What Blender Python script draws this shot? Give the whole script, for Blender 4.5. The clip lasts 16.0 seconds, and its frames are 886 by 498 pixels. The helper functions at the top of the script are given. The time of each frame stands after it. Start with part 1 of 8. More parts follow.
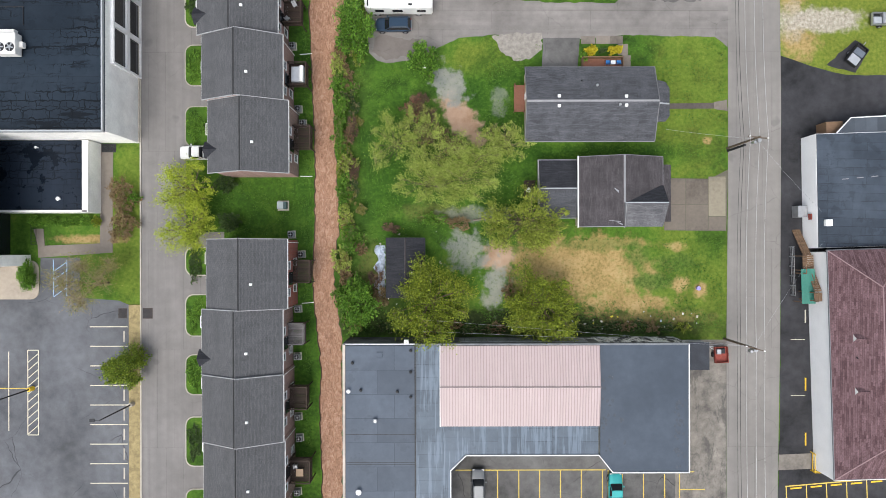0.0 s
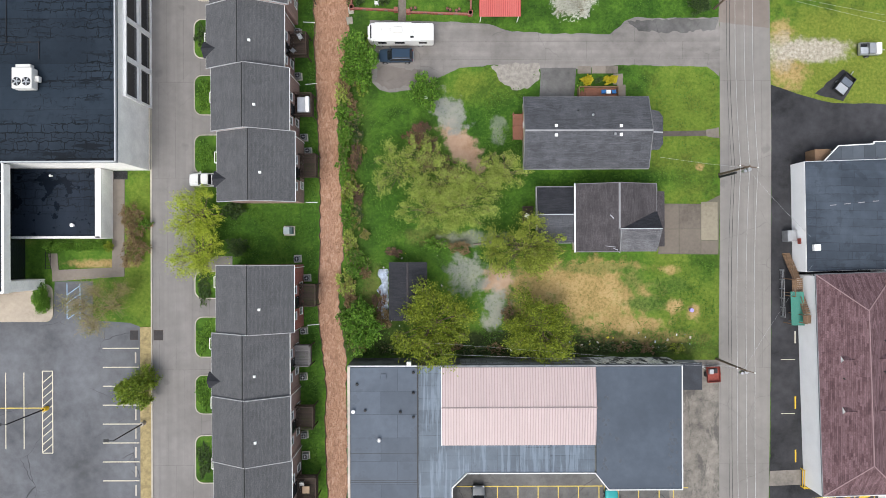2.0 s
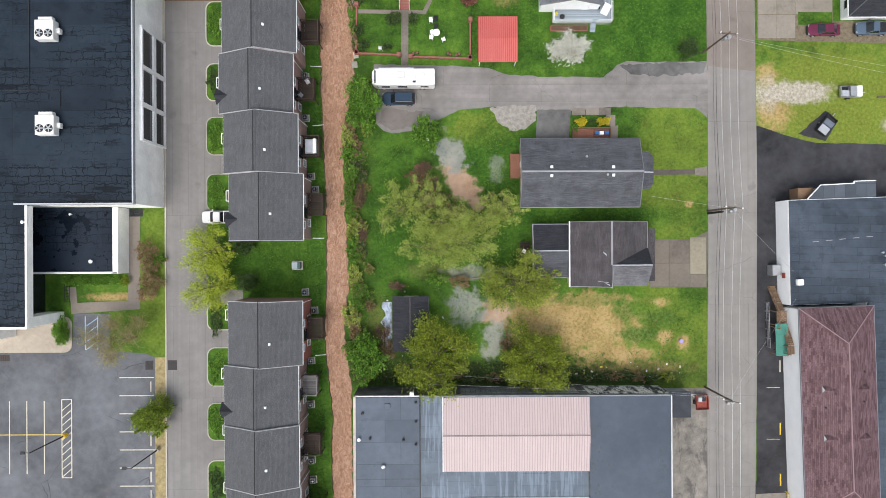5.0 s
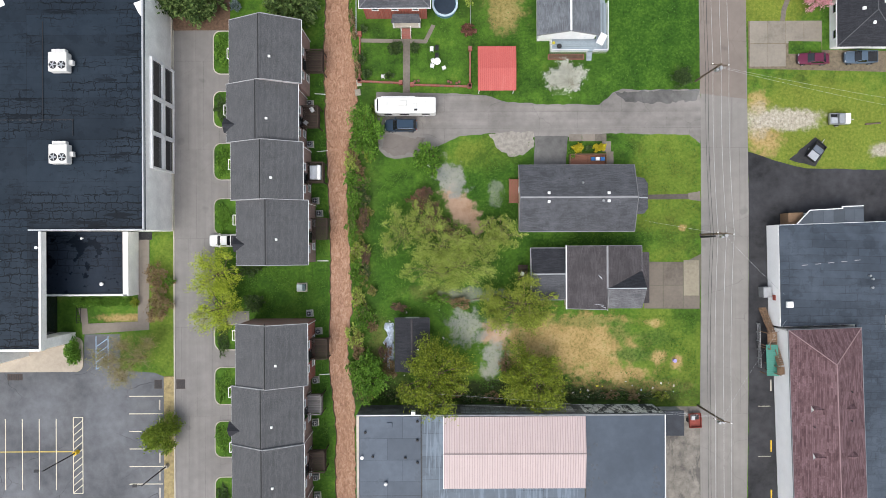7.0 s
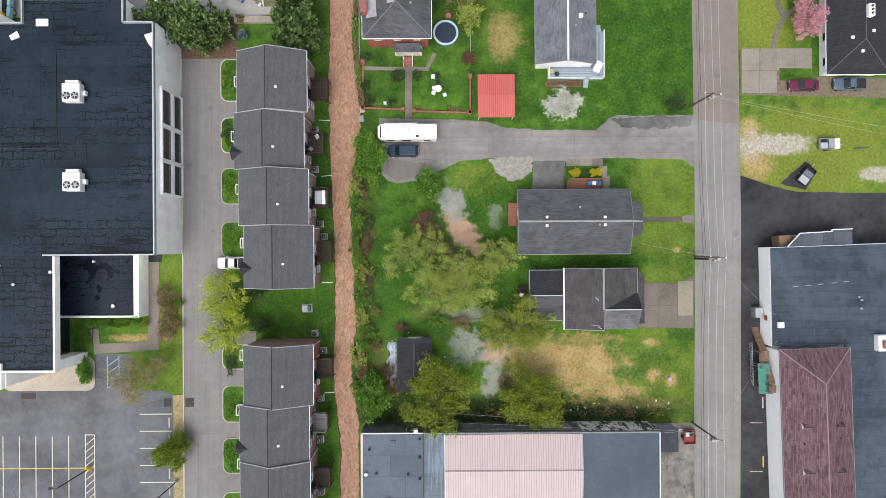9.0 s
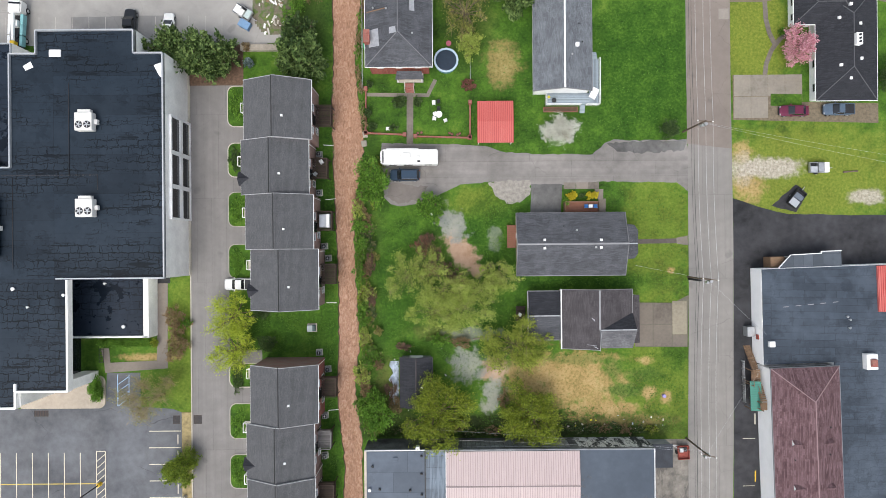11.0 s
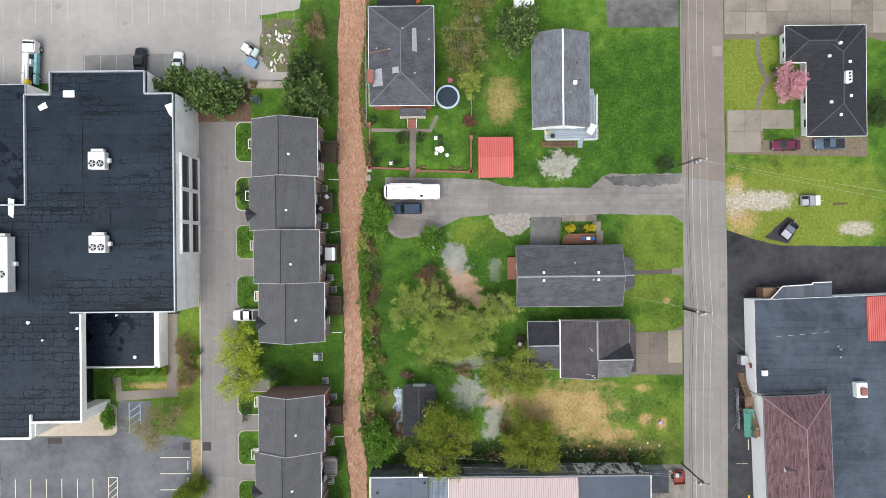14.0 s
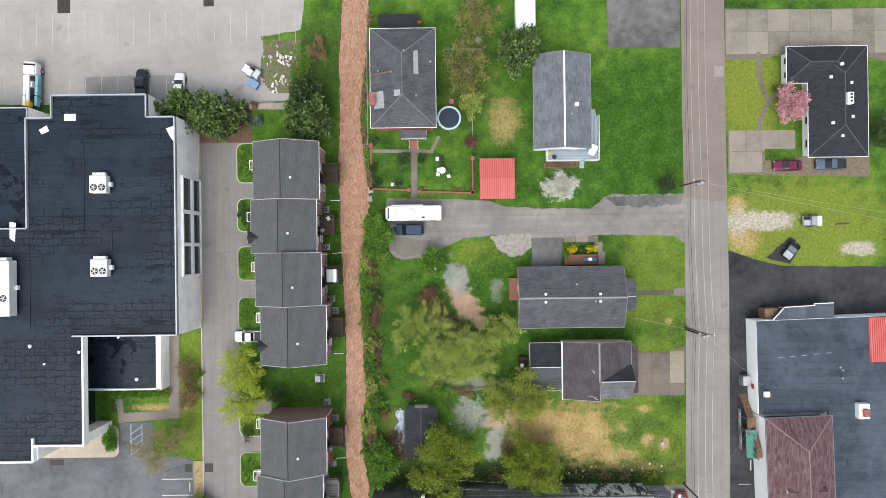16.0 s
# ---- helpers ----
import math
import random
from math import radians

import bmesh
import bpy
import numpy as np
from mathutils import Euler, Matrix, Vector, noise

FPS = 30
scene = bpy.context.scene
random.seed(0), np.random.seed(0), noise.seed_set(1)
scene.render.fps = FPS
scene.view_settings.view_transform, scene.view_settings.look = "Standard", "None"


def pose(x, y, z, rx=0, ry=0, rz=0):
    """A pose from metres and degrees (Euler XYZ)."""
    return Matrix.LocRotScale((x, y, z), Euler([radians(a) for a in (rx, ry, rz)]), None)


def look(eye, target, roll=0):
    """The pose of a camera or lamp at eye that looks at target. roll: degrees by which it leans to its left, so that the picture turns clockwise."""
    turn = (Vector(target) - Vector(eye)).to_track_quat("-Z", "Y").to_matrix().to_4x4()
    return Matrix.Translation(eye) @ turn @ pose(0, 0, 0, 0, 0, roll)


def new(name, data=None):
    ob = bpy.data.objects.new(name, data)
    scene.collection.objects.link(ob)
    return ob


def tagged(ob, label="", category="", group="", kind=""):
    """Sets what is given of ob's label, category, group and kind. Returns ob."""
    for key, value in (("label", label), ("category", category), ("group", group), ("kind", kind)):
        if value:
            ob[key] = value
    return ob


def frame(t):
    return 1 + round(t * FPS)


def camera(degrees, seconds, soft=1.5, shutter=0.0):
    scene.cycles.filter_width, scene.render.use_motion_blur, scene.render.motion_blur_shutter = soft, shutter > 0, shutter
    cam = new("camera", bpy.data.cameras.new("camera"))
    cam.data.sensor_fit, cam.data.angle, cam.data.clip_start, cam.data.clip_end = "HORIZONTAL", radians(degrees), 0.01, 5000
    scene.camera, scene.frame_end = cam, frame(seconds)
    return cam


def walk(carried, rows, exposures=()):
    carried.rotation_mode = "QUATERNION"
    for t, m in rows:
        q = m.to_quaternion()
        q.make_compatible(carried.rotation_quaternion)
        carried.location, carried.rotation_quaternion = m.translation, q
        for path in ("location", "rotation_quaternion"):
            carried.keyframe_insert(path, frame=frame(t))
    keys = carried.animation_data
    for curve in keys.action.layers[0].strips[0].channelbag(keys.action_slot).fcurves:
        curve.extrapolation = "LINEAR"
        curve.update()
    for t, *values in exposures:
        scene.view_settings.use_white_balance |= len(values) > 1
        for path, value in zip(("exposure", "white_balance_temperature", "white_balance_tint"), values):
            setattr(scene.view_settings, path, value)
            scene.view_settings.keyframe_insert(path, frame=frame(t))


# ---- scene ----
# camera: looks straight down, climbs and glides north
cam = camera(75.0, 16.0, soft=0.7)
ROWS = [
    (0.0, -0.02, 0.02, 81.79, -0.11),
    (0.5, -0.04, 0.87, 82.47, -0.14),
    (1.0, -0.09, 1.76, 83.13, -0.18),
    (1.5, -0.15, 2.59, 83.82, -0.21),
    (2.0, -0.18, 3.45, 84.48, -0.21),
    (2.5, -0.20, 4.29, 85.13, -0.22),
    (3.0, -0.22, 5.12, 85.81, -0.26),
    (3.5, -0.22, 5.99, 86.44, -0.28),
    (4.0, -0.24, 6.85, 87.15, -0.28),
    (6.5, -0.36, 11.25, 90.50, -0.26),
    (7.0, -0.37, 12.13, 91.15, -0.26),
    (7.5, -0.40, 13.03, 91.81, -0.28),
    (8.0, -0.45, 13.89, 92.50, -0.30),
    (8.5, -0.48, 14.76, 93.17, -0.32),
    (9.0, -0.54, 15.65, 93.84, -0.35),
    (11.5, -0.65, 20.05, 97.21, -0.45),
    (12.0, -0.65, 20.92, 97.89, -0.45),
    (12.5, -0.75, 21.82, 98.58, -0.46),
    (13.0, -0.82, 22.74, 99.15, -0.48),
    (13.5, -0.86, 23.65, 99.32, -0.52),
    (14.0, -0.95, 24.53, 99.33, -0.55),
    (14.5, -1.02, 25.45, 99.34, -0.57),
    (15.0, -1.11, 26.35, 99.33, -0.58),
    (15.5, -1.16, 27.23, 99.32, -0.61),
    (16.0, -1.20, 28.13, 99.28, -0.66),
]
walk(cam, [(t, pose(x, y, z, 0, 0, yaw)) for t, x, y, z, yaw in ROWS], [(0.0, 0.46), (9.0, 0.46), (13.0, 0.49), (16.0, 0.54)])

# ---- light: overcast sky with a wide, weak sun ----
world = bpy.data.worlds.new("overcast_sky")
scene.world = world
world.use_nodes = True
wn, wl = world.node_tree.nodes, world.node_tree.links
sky = wn.new("ShaderNodeTexSky")
sky.sky_type, sky.sun_disc = "NISHITA", False
sky.sun_elevation, sky.sun_rotation = radians(61), radians(198)
sky.dust_density, sky.air_density = 3.0, 1.2
soft_sky = wn.new("ShaderNodeHueSaturation")
soft_sky.inputs["Saturation"].default_value = 0.5
wl.new(sky.outputs[0], soft_sky.inputs["Color"])
wl.new(soft_sky.outputs[0], wn["Background"].inputs["Color"])
wn["Background"].inputs["Strength"].default_value = 0.16
sun = new("sun", bpy.data.lights.new("sun", "SUN"))
sun.data.energy, sun.data.angle, sun.data.color = 1.4, radians(40), (1.0, 0.97, 0.93)
sun.matrix_world = look((-16.6, -51.2, 97), (0, 0, 0))


# ---- materials ----
class Tree:
    """A small builder for one node material that works on world position."""

    def __init__(self, name, rough=0.8, metal=0.0, spec=0.35):
        self.m = bpy.data.materials.new(name)
        self.m.use_nodes = True
        self.n, self.l = self.m.node_tree.nodes, self.m.node_tree.links
        self.b = self.n["Principled BSDF"]
        self.b.inputs["Metallic"].default_value = metal
        self.b.inputs["Specular IOR Level"].default_value = spec
        self.set(self.b.inputs["Roughness"], rough)
        self.pos = self.n.new("ShaderNodeNewGeometry").outputs["Position"]

    def set(self, socket, value):
        if isinstance(value, bpy.types.NodeSocket):
            self.l.new(value, socket)
        elif isinstance(value, (tuple, list)):
            socket.default_value = (*value, 1.0) if len(socket.default_value) == 4 and len(value) == 3 else value
        else:
            socket.default_value = value

    def mapped(self, scale=(1, 1, 1), turn=0.0, move=(0, 0, 0)):
        k = self.n.new("ShaderNodeMapping")
        k.inputs["Scale"].default_value, k.inputs["Rotation"].default_value = scale, (0, 0, radians(turn))
        k.inputs["Location"].default_value = move
        self.l.new(self.pos, k.inputs["Vector"])
        return k.outputs[0]

    def noise(self, scale, detail=4.0, rough=0.55, vec=None, distort=0.0):
        k = self.n.new("ShaderNodeTexNoise")
        k.inputs["Scale"].default_value, k.inputs["Detail"].default_value = scale, detail
        k.inputs["Roughness"].default_value, k.inputs["Distortion"].default_value = rough, distort
        self.l.new(vec or self.pos, k.inputs["Vector"])
        return k.outputs["Fac"]

    def ramp(self, fac, stops):
        k = self.n.new("ShaderNodeValToRGB")
        e = k.color_ramp.elements
        while len(e) < len(stops):
            e.new(0.5)
        for el, (p, c) in zip(e, stops):
            el.position, el.color = p, (*c, 1.0) if isinstance(c, tuple) else (c, c, c, 1.0)
        self.l.new(fac, k.inputs["Fac"])
        return k.outputs["Color"]

    def span(self, fac, lo, hi, a=0.0, b=1.0):
        k = self.n.new("ShaderNodeMapRange")
        k.interpolation_type = "SMOOTHSTEP"
        for s, v in zip(("From Min", "From Max", "To Min", "To Max"), (lo, hi, a, b)):
            k.inputs[s].default_value = v
        self.l.new(fac, k.inputs["Value"])
        return k.outputs[0]

    def math(self, op, a, b=0.0):
        k = self.n.new("ShaderNodeMath")
        k.operation = op
        self.set(k.inputs[0], a), self.set(k.inputs[1], b)
        return k.outputs[0]

    def mix(self, fac, a, b, mode="MIX"):
        k = self.n.new("ShaderNodeMix")
        k.data_type, k.blend_type = "RGBA", mode
        self.set(k.inputs["Factor"], fac), self.set(k.inputs["A"], a), self.set(k.inputs["B"], b)
        return k.outputs["Result"]

    def brick(self, a, b, mortar, w, h, gap, turn=0.0, offset=0.5, smooth=0.1, bias=0.0):
        k = self.n.new("ShaderNodeTexBrick")
        self.l.new(self.mapped(turn=turn), k.inputs["Vector"])
        for s, v in (("Color1", a), ("Color2", b), ("Mortar", mortar)):
            k.inputs[s].default_value = (*v, 1.0)
        for s, v in (("Scale", 1.0), ("Mortar Size", gap), ("Mortar Smooth", smooth), ("Bias", bias), ("Brick Width", w), ("Row Height", h)):
            k.inputs[s].default_value = v
        k.offset = offset
        return k.outputs["Color"], k.outputs["Fac"]

    def cells(self, scale, distort=0.0, dscale=1.0):
        """Distance to the edges of random cells."""
        vec = self.pos
        if distort:
            d = self.n.new("ShaderNodeTexNoise")
            d.inputs["Scale"].default_value = dscale
            self.l.new(self.pos, d.inputs["Vector"])
            k = self.n.new("ShaderNodeVectorMath")
            k.operation = "MULTIPLY_ADD"
            self.l.new(d.outputs["Color"], k.inputs[0])
            k.inputs[1].default_value = (distort, distort, 0)
            self.l.new(self.pos, k.inputs[2])
            vec = k.outputs[0]
        v = self.n.new("ShaderNodeTexVoronoi")
        v.feature = "DISTANCE_TO_EDGE"
        v.inputs["Scale"].default_value = scale
        self.l.new(vec, v.inputs["Vector"])
        return v.outputs["Distance"]

    def wobbly_joints(self, w, h, gap, amount, dscale):
        """Lines of a brick-like network with wandering sides."""
        d = self.n.new("ShaderNodeTexNoise")
        d.inputs["Scale"].default_value, d.inputs["Detail"].default_value = dscale, 4.0
        self.l.new(self.pos, d.inputs["Vector"])
        k = self.n.new("ShaderNodeVectorMath")
        k.operation = "MULTIPLY_ADD"
        self.l.new(d.outputs["Color"], k.inputs[0])
        k.inputs[1].default_value = (amount * 2, amount * 2, 0)
        self.l.new(self.pos, k.inputs[2])
        q = self.n.new("ShaderNodeTexBrick")
        self.l.new(k.outputs[0], q.inputs["Vector"])
        for s, v in (("Scale", 1.0), ("Mortar Size", gap), ("Mortar Smooth", 0.3), ("Brick Width", w), ("Row Height", h)):
            q.inputs[s].default_value = v
        return q.outputs["Fac"]

    def patch(self, x, y, rx, ry, turn=0.0, ragged=0.6, edge=0.35, scale=0.5):
        """A ragged worn patch on the ground: 1 inside, 0 outside."""
        k = self.mapped(move=(0, 0, 0))
        sub = self.n.new("ShaderNodeVectorMath")
        sub.operation = "SUBTRACT"
        self.l.new(k, sub.inputs[0])
        sub.inputs[1].default_value = (x, y, 0)
        m = self.n.new("ShaderNodeMapping")
        m.vector_type = "TEXTURE"
        m.inputs["Rotation"].default_value = (0, 0, radians(turn))
        m.inputs["Scale"].default_value = (rx, ry, 1000)
        self.l.new(sub.outputs[0], m.inputs["Vector"])
        ln = self.n.new("ShaderNodeVectorMath")
        ln.operation = "LENGTH"
        self.l.new(m.outputs[0], ln.inputs[0])
        nz = self.math("MULTIPLY", self.math("SUBTRACT", self.noise(scale, 5.0, 0.6), 0.5), ragged * 2)
        return self.span(self.math("ADD", ln.outputs["Value"], nz), 1.0 + edge, 1.0 - edge)

    def random(self, piece=True):
        if piece:
            return self.n.new("ShaderNodeObjectInfo").outputs["Random"]
        return self.n.new("ShaderNodeNewGeometry").outputs["Random Per Island"]

    def done(self, color, bump=None, strength=0.3, dist=0.02, rough=None):
        self.set(self.b.inputs["Base Color"], color)
        if rough is not None:
            self.set(self.b.inputs["Roughness"], rough)
        if bump is not None:
            k = self.n.new("ShaderNodeBump")
            k.inputs["Strength"].default_value, k.inputs["Distance"].default_value = strength, dist
            self.l.new(bump, k.inputs["Height"])
            self.l.new(k.outputs[0], self.b.inputs["Normal"])
        return self.m


def plain(name, c, rough=0.6, metal=0.0, vary=0.15, scale=2.0, bump=0.1, spec=0.35):
    """Paint, metal or plastic with slight stains and grain."""
    t = Tree(name, rough, metal, spec)
    f = t.math("ADD", t.math("MULTIPLY", t.noise(scale, 3), 0.6), t.math("MULTIPLY", t.noise(scale * 9, 3), 0.4))
    lo, hi = tuple(v * (1 - vary) for v in c), tuple(min(1, v * (1 + vary)) for v in c)
    return t.done(t.ramp(f, [(0.3, lo), (0.7, hi)]), t.noise(scale * 14, 2), bump, 0.01)


def asphalt(name, dark, light, cracks=0.35, wet=0.0, tint=(1.0, 0.98, 0.95), run=None):
    t = Tree(name, 0.85, 0.0, 0.3)
    big, mid, fine = t.noise(0.09, 4, 0.6), t.noise(0.7, 4, 0.6), t.noise(9, 3, 0.7)
    f = t.math("ADD", t.math("MULTIPLY", big, 0.6), t.math("ADD", t.math("MULTIPLY", mid, 0.28), t.math("MULTIPLY", fine, 0.12)))
    c = t.ramp(f, [(0.36, tuple(dark * v for v in tint)), (0.64, tuple(light * v for v in tint))])
    if run:
        lanes = t.noise(1.0, 3, 0.5, t.mapped((1.1, 0.03, 1) if run == "y" else (0.03, 1.1, 1)))
        c = t.mix(t.span(lanes, 0.35, 0.65, 0.0, 0.25), c, tuple(dark * 0.8 * v for v in tint))
        seam = t.math("MULTIPLY", t.wobbly_joints(2.45 if run == "y" else 14, 14 if run == "y" else 2.6, 0.02, 0.06, 0.3), 0.5)
        c = t.mix(seam, c, tuple(dark * 0.4 * v for v in tint))
    crack = t.span(t.cells(0.13, 1.6, 0.4), 0.006, 0.0)
    crack = t.math("MULTIPLY", crack, t.span(t.noise(0.12, 2), 0.45, 0.6))
    c = t.mix(t.math("MULTIPLY", crack, cracks), c, (0.02, 0.02, 0.02))
    oil = t.span(t.noise(0.35, 2, 0.5), 0.66, 0.76)
    c = t.mix(t.math("MULTIPLY", oil, 0.25), c, (0.03, 0.03, 0.032))
    r = t.span(t.noise(0.16, 3), 0.45, 0.65, 0.88, 0.88 - wet)
    return t.done(c, fine, 0.35, 0.01, r)


def concrete(name, c, joints=True):
    t = Tree(name, 0.85)
    f = t.math("ADD", t.math("MULTIPLY", t.noise(0.25, 4, 0.6), 0.5), t.math("ADD", t.math("MULTIPLY", t.noise(2.2, 4, 0.65), 0.3), t.math("MULTIPLY", t.random(), 0.2)))
    col = t.ramp(f, [(0.3, tuple(v * 0.55 for v in c)), (0.5, c), (0.72, tuple(min(1, v * 1.3) for v in c))])
    return t.done(col, t.noise(20, 3), 0.3, 0.01)


def shingles(name, a, b, turn=0.0, w=0.9, h=0.16, streak=0.25):
    t = Tree(name, 0.9, 0.0, 0.25)
    col, fac = t.brick(a, b, tuple(v * 0.55 for v in a), w, h, 0.012, turn)
    worn = t.noise(0.5, 5, 0.65)
    col = t.mix(t.span(worn, 0.35, 0.7, 0.0, streak), col, tuple(v * 1.9 + 0.01 for v in b))
    grit = t.noise(6.5, 4, 0.75)
    col = t.mix(t.span(grit, 0.3, 0.72, 0.55, 0.0), col, tuple(v * 0.35 for v in a))
    return t.done(col, t.math("ADD", t.math("MULTIPLY", fac, -0.6), grit), 0.5, 0.012)


def membrane(name, c, sheet_w, sheet_h, veins, turn=0.0, ponds=0.5, rough=0.5, pale=0.3, pond_scale=0.2, drips=0.0):
    """Flat roofing: welded sheets, ponding stains and dried water veins."""
    t = Tree(name, rough, 0.0, 0.16)
    a, b = tuple(v * 0.8 for v in c), tuple(v * 1.2 for v in c)
    col, seam = t.brick(a, b, tuple(v * 0.5 for v in c), sheet_w, sheet_h, 0.03, turn, 0.35, 0.3)
    big, mid = t.noise(0.12, 4, 0.6), t.noise(0.8, 5, 0.65)
    col = t.mix(t.span(big, 0.35, 0.68, 0.0, pale), col, tuple(v * 1.7 + 0.012 for v in c))
    vein = t.math("MAXIMUM", t.wobbly_joints(3.1, 1.15, 0.085, 0.55, 0.9), t.math("MULTIPLY", t.wobbly_joints(1.6, 1.9, 0.05, 0.8, 0.8), 0.8))
    vein = t.math("MAXIMUM", vein, t.math("MULTIPLY", t.span(t.noise(0.55, 5, 0.7, t.mapped((0.3, 1.6, 1))), 0.58, 0.63), 0.85))
    vein = t.math("MULTIPLY", vein, t.span(t.noise(0.1, 5, 0.7, t.mapped((0.45, 1.5, 1))), 0.43, 0.53))
    vein = t.math("MULTIPLY", vein, t.span(t.noise(0.5, 4, 0.7), 0.3, 0.42))
    col = t.mix(t.math("MULTIPLY", vein, veins), col, tuple(v * 0.1 for v in c))
    pond = t.math("MULTIPLY", t.span(t.noise(pond_scale, 5, 0.65), 0.56, 0.6), ponds)
    col = t.mix(pond, col, tuple(v * 0.4 for v in c))
    col = t.mix(t.span(mid, 0.3, 0.75, 0.25, 0.0), col, tuple(v * 0.5 for v in c))
    if drips:
        run = t.span(t.noise(1.0, 4, 0.6, t.mapped((2.4, 0.14, 1))), 0.5, 0.6)
        col = t.mix(t.math("MULTIPLY", run, drips), col, tuple(v * 2.2 for v in c))
    r = t.math("SUBTRACT", rough, t.math("MULTIPLY", pond, 0.22))
    return t.done(col, t.math("ADD", t.math("MULTIPLY", seam, 0.6), mid), 0.25, 0.02, r)


def ribbed(name, c, worn):
    t = Tree(name, 0.5, 0.0, 0.4)
    f = t.noise(0.35, 4, 0.6, t.mapped((3, 0.4, 1)))
    col = t.ramp(f, [(0.3, tuple(v * 0.93 for v in c)), (0.55, c), (0.8, tuple((v + w) / 2 for v, w in zip(c, worn)))])
    return t.done(col, t.noise(5, 3), 0.1, 0.01)


def brickwork(name, a, b):
    t = Tree(name, 0.88)
    col, fac = t.brick(a, b, (0.22, 0.17, 0.145), 0.22, 0.075, 0.012)
    return t.done(t.mix(t.span(t.noise(0.8, 4), 0.3, 0.7, 0.0, 0.35), col, a), fac, -0.4, 0.01)


def timber(name, c, scale=1.0, turn=0.0):
    t = Tree(name, 0.75)
    f = t.noise(3.0 * scale, 5, 0.6, t.mapped((1, 9, 1), turn))
    col = t.ramp(t.math("ADD", t.math("MULTIPLY", f, 0.7), t.math("MULTIPLY", t.random(False), 0.3)), [(0.25, tuple(v * 0.5 for v in c)), (0.75, tuple(v * 1.4 for v in c))])
    return t.done(col, f, 0.3, 0.01)


def foliage(name, a, b, c, through_light=0.4):
    t = Tree(name, 0.6, 0.0, 0.2)
    f = t.math("ADD", t.math("MULTIPLY", t.random(False), 0.62), t.math("MULTIPLY", t.noise(0.5, 2), 0.38))
    col = t.ramp(f, [(0.12, a), (0.45, b), (0.8, c)])
    t.set(t.b.inputs["Base Color"], col)
    tr = t.n.new("ShaderNodeBsdfTranslucent")
    t.l.new(col, tr.inputs["Color"])
    mx = t.n.new("ShaderNodeMixShader")
    mx.inputs["Fac"].default_value = through_light
    t.l.new(t.b.outputs[0], mx.inputs[1]), t.l.new(tr.outputs[0], mx.inputs[2])
    t.l.new(mx.outputs[0], t.n["Material Output"].inputs["Surface"])
    return t.m


